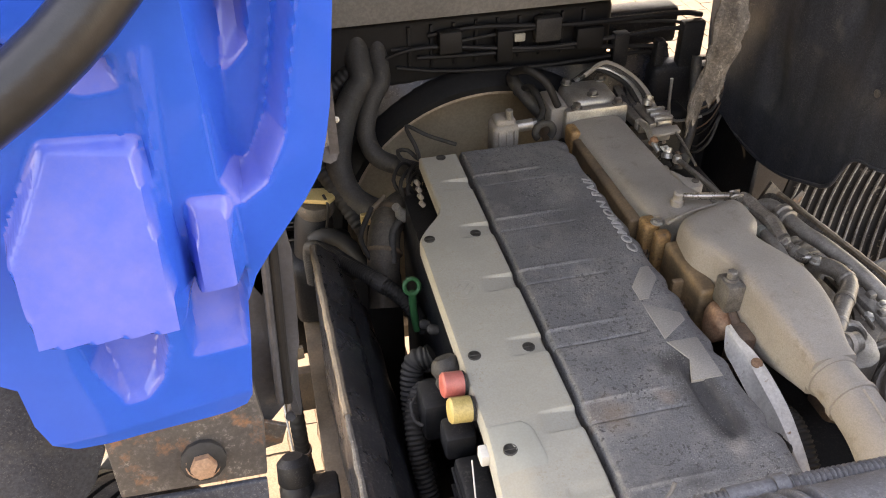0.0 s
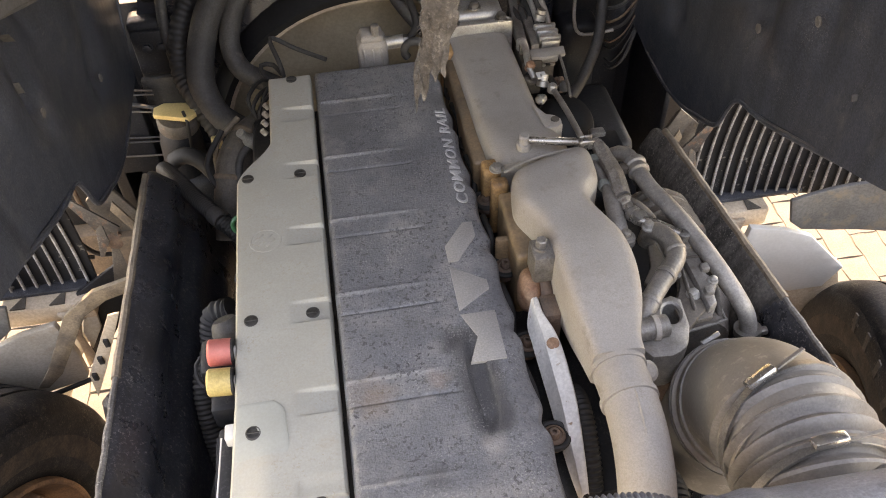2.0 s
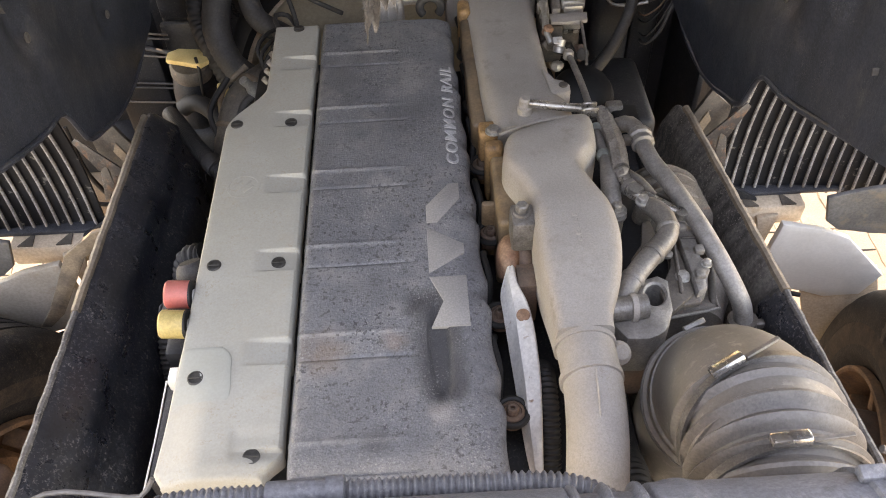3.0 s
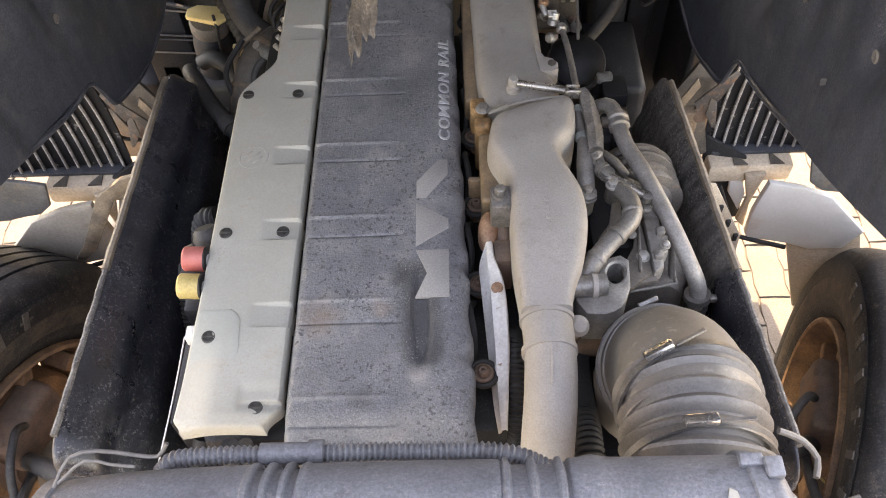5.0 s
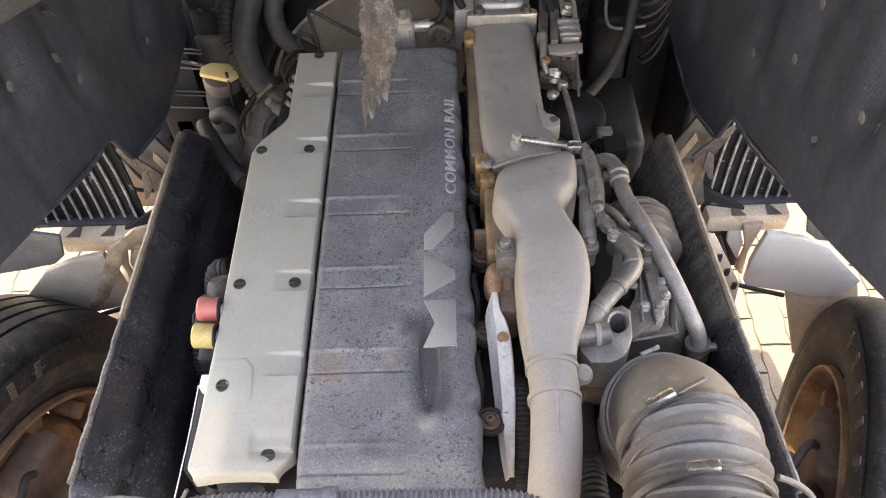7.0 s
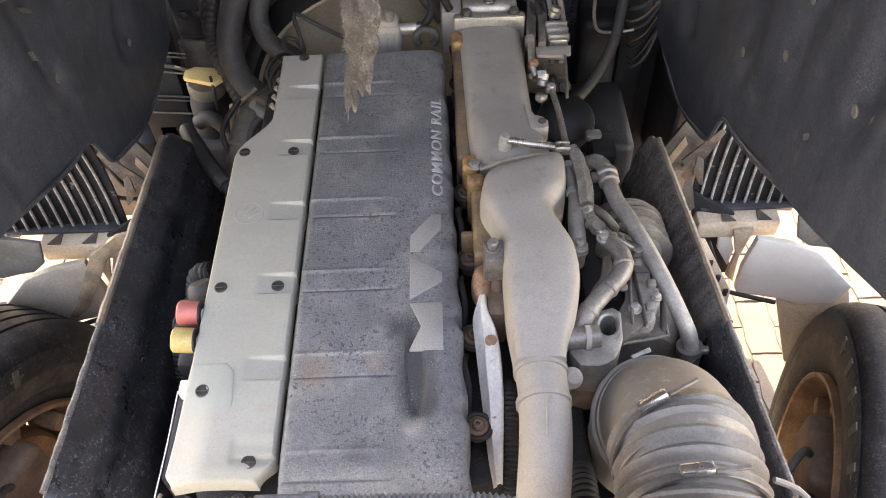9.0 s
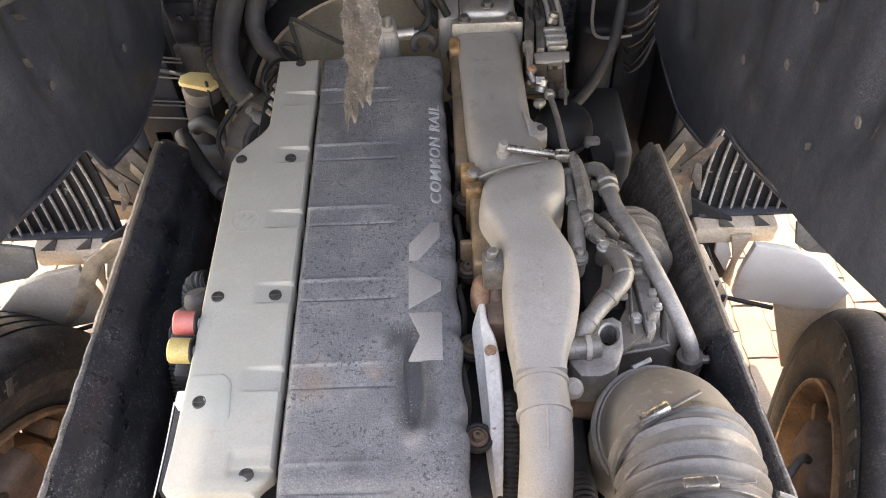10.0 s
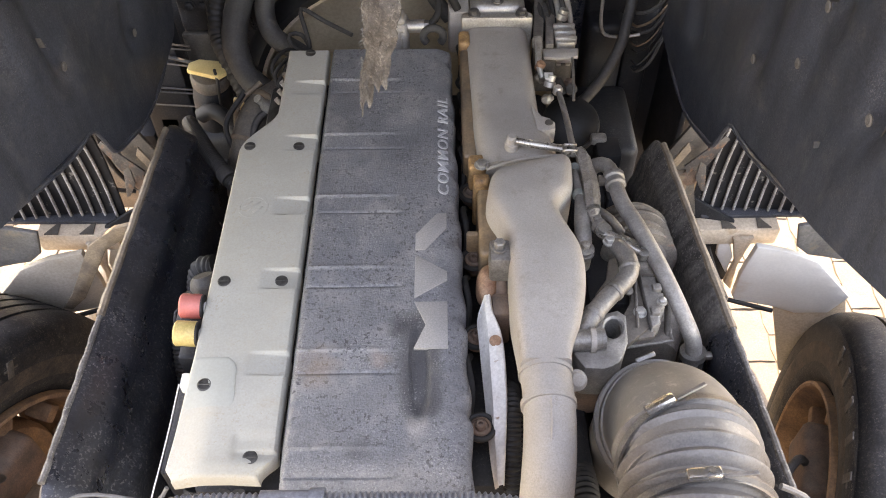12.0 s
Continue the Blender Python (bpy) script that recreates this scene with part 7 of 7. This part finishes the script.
front_beam = thing("front_cross_member", (0.15, 1.6, 0.6), "dirt-brown front cross member with hanging cables", "cross member")
part("beam", box((-0.95, 1.55, 0.48), (1.25, 1.67, 0.66), 0.02, 2), BROWN, front_beam)
part("arch", tube([(-1.02, 1.2, 0.10), (-0.90, 1.38, 0.34), (-0.74, 1.50, 0.46), (-0.50, 1.54, 0.50)], 0.045, 10, 0.03), BEIGE, front_beam, "sand-brown curved brace")
for k in range(7):
    x = -0.86 + 0.075 * k
    part("cable", tube([(x, 1.50, 0.92), (x + 0.02, 1.47, 0.78), (x + 0.06, 1.48, 0.66), (x + 0.12, 1.50, 0.62)], 0.007, 8), (RUBBER, RUBBER, BROWN, RED, RUBBER, HOSE, RUBBER)[k], front_beam)
part("bracket", box((-0.62, 1.36, 0.50), (-0.55, 1.50, 0.98), 0.01), BLACK, front_beam)
part("bracket", box((-0.50, 1.30, 0.55), (-0.44, 1.48, 1.10), 0.01), BLACK, front_beam)
part("back_plate", box((-0.98, 1.60, 0.66), (-0.36, 1.64, 1.25), 0.01), BLACK, front_beam)
part("back_plate", box((0.74, 1.60, 0.66), (1.28, 1.64, 1.25), 0.01), BLACK, front_beam)

pipes = thing("pipe_rack", (-0.42, 1.15, 1.2), "dusty steel pipes behind the fender", "pipes")
for k, (za, zb) in enumerate(((1.335, 1.324), (1.322, 1.313), (1.302, 1.276), (1.276, 1.265), (1.20, 1.193), (1.187, 1.181), (1.145, 1.14))):
    part("pipe", tube([(-0.60, 1.30, za + 0.008), (-0.46, 1.292, za), (-0.36, 1.288, zb)], 0.0024 if k != 2 else 0.005, 8), HOSE if k % 3 else GRIME, pipes)
part("bracket", box((-0.52, 1.30, 0.95), (-0.40, 1.36, 1.35), 0.01), BLACK, pipes)

# ---------------------------------------------------------------- hanging strip
rag = thing("hanging_strip", (0.125, 0.43, 2.1), "torn dusty felt strip hanging from the raised cab", "strip")
rnd = random.Random(7)


def rag_middle(f):
    return 0.152 + 0.03 * math.sin(f * 2.3) + 0.018 * f + 0.006 - 0.006 * (1 - f) ** 4


bm = bmesh.new()
rows, cols = [], 14
left = right = 0.0
for i in range(150):
    f = i / 149
    z = 1.845 + f * 1.11
    left = 0.75 * left + rnd.uniform(-0.0022, 0.0022)
    right = 0.75 * right + rnd.uniform(-0.0022, 0.0022)
    w = 0.0165 + 0.0025 * math.sin(f * 17)
    row = []
    for j in range(cols + 1):
        u = j / cols
        x = rag_middle(f) + (u - 0.5) * 2 * w + (left * (1 - u) + right * u)
        tear = (0.030 * step01(0.35, 0.6, u) + 0.018 * abs(math.sin(u * 9.0)) + 0.012 * abs(math.sin(u * 23.0))) * max(0.0, 1 - i / 22)
        row.append(bm.verts.new((x, 0.43 + 0.006 * math.sin(u * 5 + f * 12) + 0.004 * math.sin(f * 40) + rnd.uniform(-0.0012, 0.0012), z + tear)))
    rows.append(row)
for a, b in zip(rows, rows[1:]):
    for j in range(cols):
        bm.faces.new((a[j], a[j + 1], b[j + 1], b[j]))
ex = bmesh.ops.extrude_face_region(bm, geom=bm.faces[:])
bmesh.ops.translate(bm, vec=(0, 0.003, 0), verts=[g for g in ex["geom"] if isinstance(g, bmesh.types.BMVert)])
part("felt", bm, RAG, rag)
bm = bmesh.new()
for k in range(900):
    f = rnd.random() ** 1.3 * 0.95
    e = rnd.choice((-1, 1, rnd.uniform(-1, 1)))
    if e > -0.5 and f < 0.09:
        continue
    p = Vector((rag_middle(f) + e * 0.0165, 0.428 + rnd.uniform(-0.003, 0.004), 1.86 + f * 1.08))
    d = Vector((e * rnd.uniform(0.0, 1.0) + rnd.uniform(-0.4, 0.4), rnd.uniform(-0.7, 0.2), rnd.uniform(-1.0, 0.5))).normalized() * rnd.uniform(0.003, 0.009)
    s = d.orthogonal().normalized() * 0.0005
    v = [bm.verts.new(q) for q in (p - s, p + s, p + d)]
    bm.faces.new(v)
tagged(part("fuzz", bm, RAG, rag, smooth=False), kind="stuff")

# ---------------------------------------------------------------- cables and brackets over the radiator
loom = thing("cable_loom", (0.30, 1.38, 1.55), "sooty cables and brackets over the radiator tank", "cables")
rnd = random.Random(12)
for k in range(5):
    z0 = 1.515 + 0.024 * k
    y0 = 1.385 - 0.003 * (k % 3)
    a, b = -0.10 + rnd.uniform(-0.05, 0.1), rnd.uniform(0.40, 0.72)
    part("cable", tube([(a, y0 + 0.01, z0 + rnd.uniform(-0.02, 0.02)), (a + 0.12, y0, z0 + rnd.uniform(-0.015, 0.015)), ((a + b) / 2, y0 - 0.01, z0 + rnd.uniform(-0.02, 0.01)), (b - 0.08, y0, z0 + rnd.uniform(-0.03, 0.0)), (b, y0 + 0.02, z0 - 0.04)], rnd.uniform(0.004, 0.009), 8, 0.02), (GUARD, GUARD, BLACK, RUBBER, GUARD, GUARD)[k % 6], loom)
for x0, x1, z0, z1, m in ((0.02, 0.075, 1.555, 1.61, RUBBER), (0.16, 0.20, 1.52, 1.60, GUARD), (0.255, 0.32, 1.56, 1.62, HOSE), (0.36, 0.43, 1.53, 1.585, GUARD), (0.46, 0.50, 1.47, 1.56, BLACK), (0.575, 0.60, 1.46, 1.53, BLACK), (0.64, 0.70, 1.45, 1.57, BLACK)):
    part("clamp_block", box((x0, 1.362, z0), (x1, 1.392, z1), 0.006, 2), m, loom)
part("tag", box((0.205, 1.370, 1.565), (0.232, 1.378, 1.585), 0.002, 1), PANEL, loom, "small pale tag")

# ---------------------------------------------------------------- block paving
def paver_mesh(seed):
    """One block 0.104 x 0.216 with wavy sides and a chamfered top."""
    rnd = random.Random(seed)
    hx, hy = 0.0545, 0.111
    wave = [(-hx, -hy), (0, -hy + 0.004), (hx, -hy), (hx - 0.007, -hy / 2), (hx, 0), (hx - 0.007, hy / 2), (hx, hy), (0, hy - 0.004), (-hx, hy), (-hx - 0.007, hy / 2), (-hx, 0), (-hx - 0.007, -hy / 2)]
    wave = [(x + rnd.uniform(-0.002, 0.002), y + rnd.uniform(-0.002, 0.002)) for x, y in wave]
    n = len(wave)
    verts, faces = [], []
    for s, z in ((0.965, 0.0), (0.995, -0.004), (1.0, -0.028)):
        verts += [(x * s, y * (1 - (1 - s) * 0.5), z + (rnd.uniform(-0.0015, 0.0015) if z == 0 else 0)) for x, y in wave]
    faces.append(tuple(range(n)))
    for r in (0, n):
        faces += [(r + k, r + n + k, r + n + (k + 1) % n, r + (k + 1) % n) for k in range(n)]
    return verts, faces


paving = thing("pavement", (0, 0, 0), "sunlit sandy concrete block paving with wavy joints", "pavement", kind="structure")
kinds = []
for s in range(5):
    v, f = paver_mesh(s)
    me = bpy.data.meshes.new("paver")
    me.from_pydata(v, [], f)
    me.materials.append(PAVER)
    kinds.append((me, v, f))
rnd = random.Random(11)
all_v, all_f, count = [], [], 0
PX, PY = 0.112, 0.225
for i in range(-42, 50):
    for j in range(-18, 40):
        x = i * PX
        y = j * PY + (PY / 2 if i % 2 else 0)
        me, v, f = kinds[rnd.randrange(5)]
        z = rnd.uniform(-0.003, 0.003)
        near = ((-1.35 < x < -0.2 and 0.8 < y < 2.3) or (1.05 < x < 2.1 and 0.8 < y < 2.7)) and count < 300
        if near:
            ob = new("paver", me)
            ob.parent = paving
            ob.location, ob.rotation_euler = (x, y, z), (0, 0, rnd.uniform(-0.012, 0.012))
            count += 1
        else:
            o = len(all_v)
            all_v += [(a + x, b + y, c + z) for a, b, c in v]
            all_f += [tuple(o + k for k in face) for face in f]
me = bpy.data.meshes.new("pavers")
me.from_pydata(all_v, [], all_f)
me.materials.append(PAVER)
rest = new("pavers", me)
rest.parent = paving
rest["kind"] = "stuff"
bm = bmesh.new()
bm.faces.new([bm.verts.new(p) for p in ((-5.2, -4.5, -0.006), (6.0, -4.5, -0.006), (6.0, 9.5, -0.006), (-5.2, 9.5, -0.006))])
part("joint_sand", bm, SAND, paving, smooth=False)
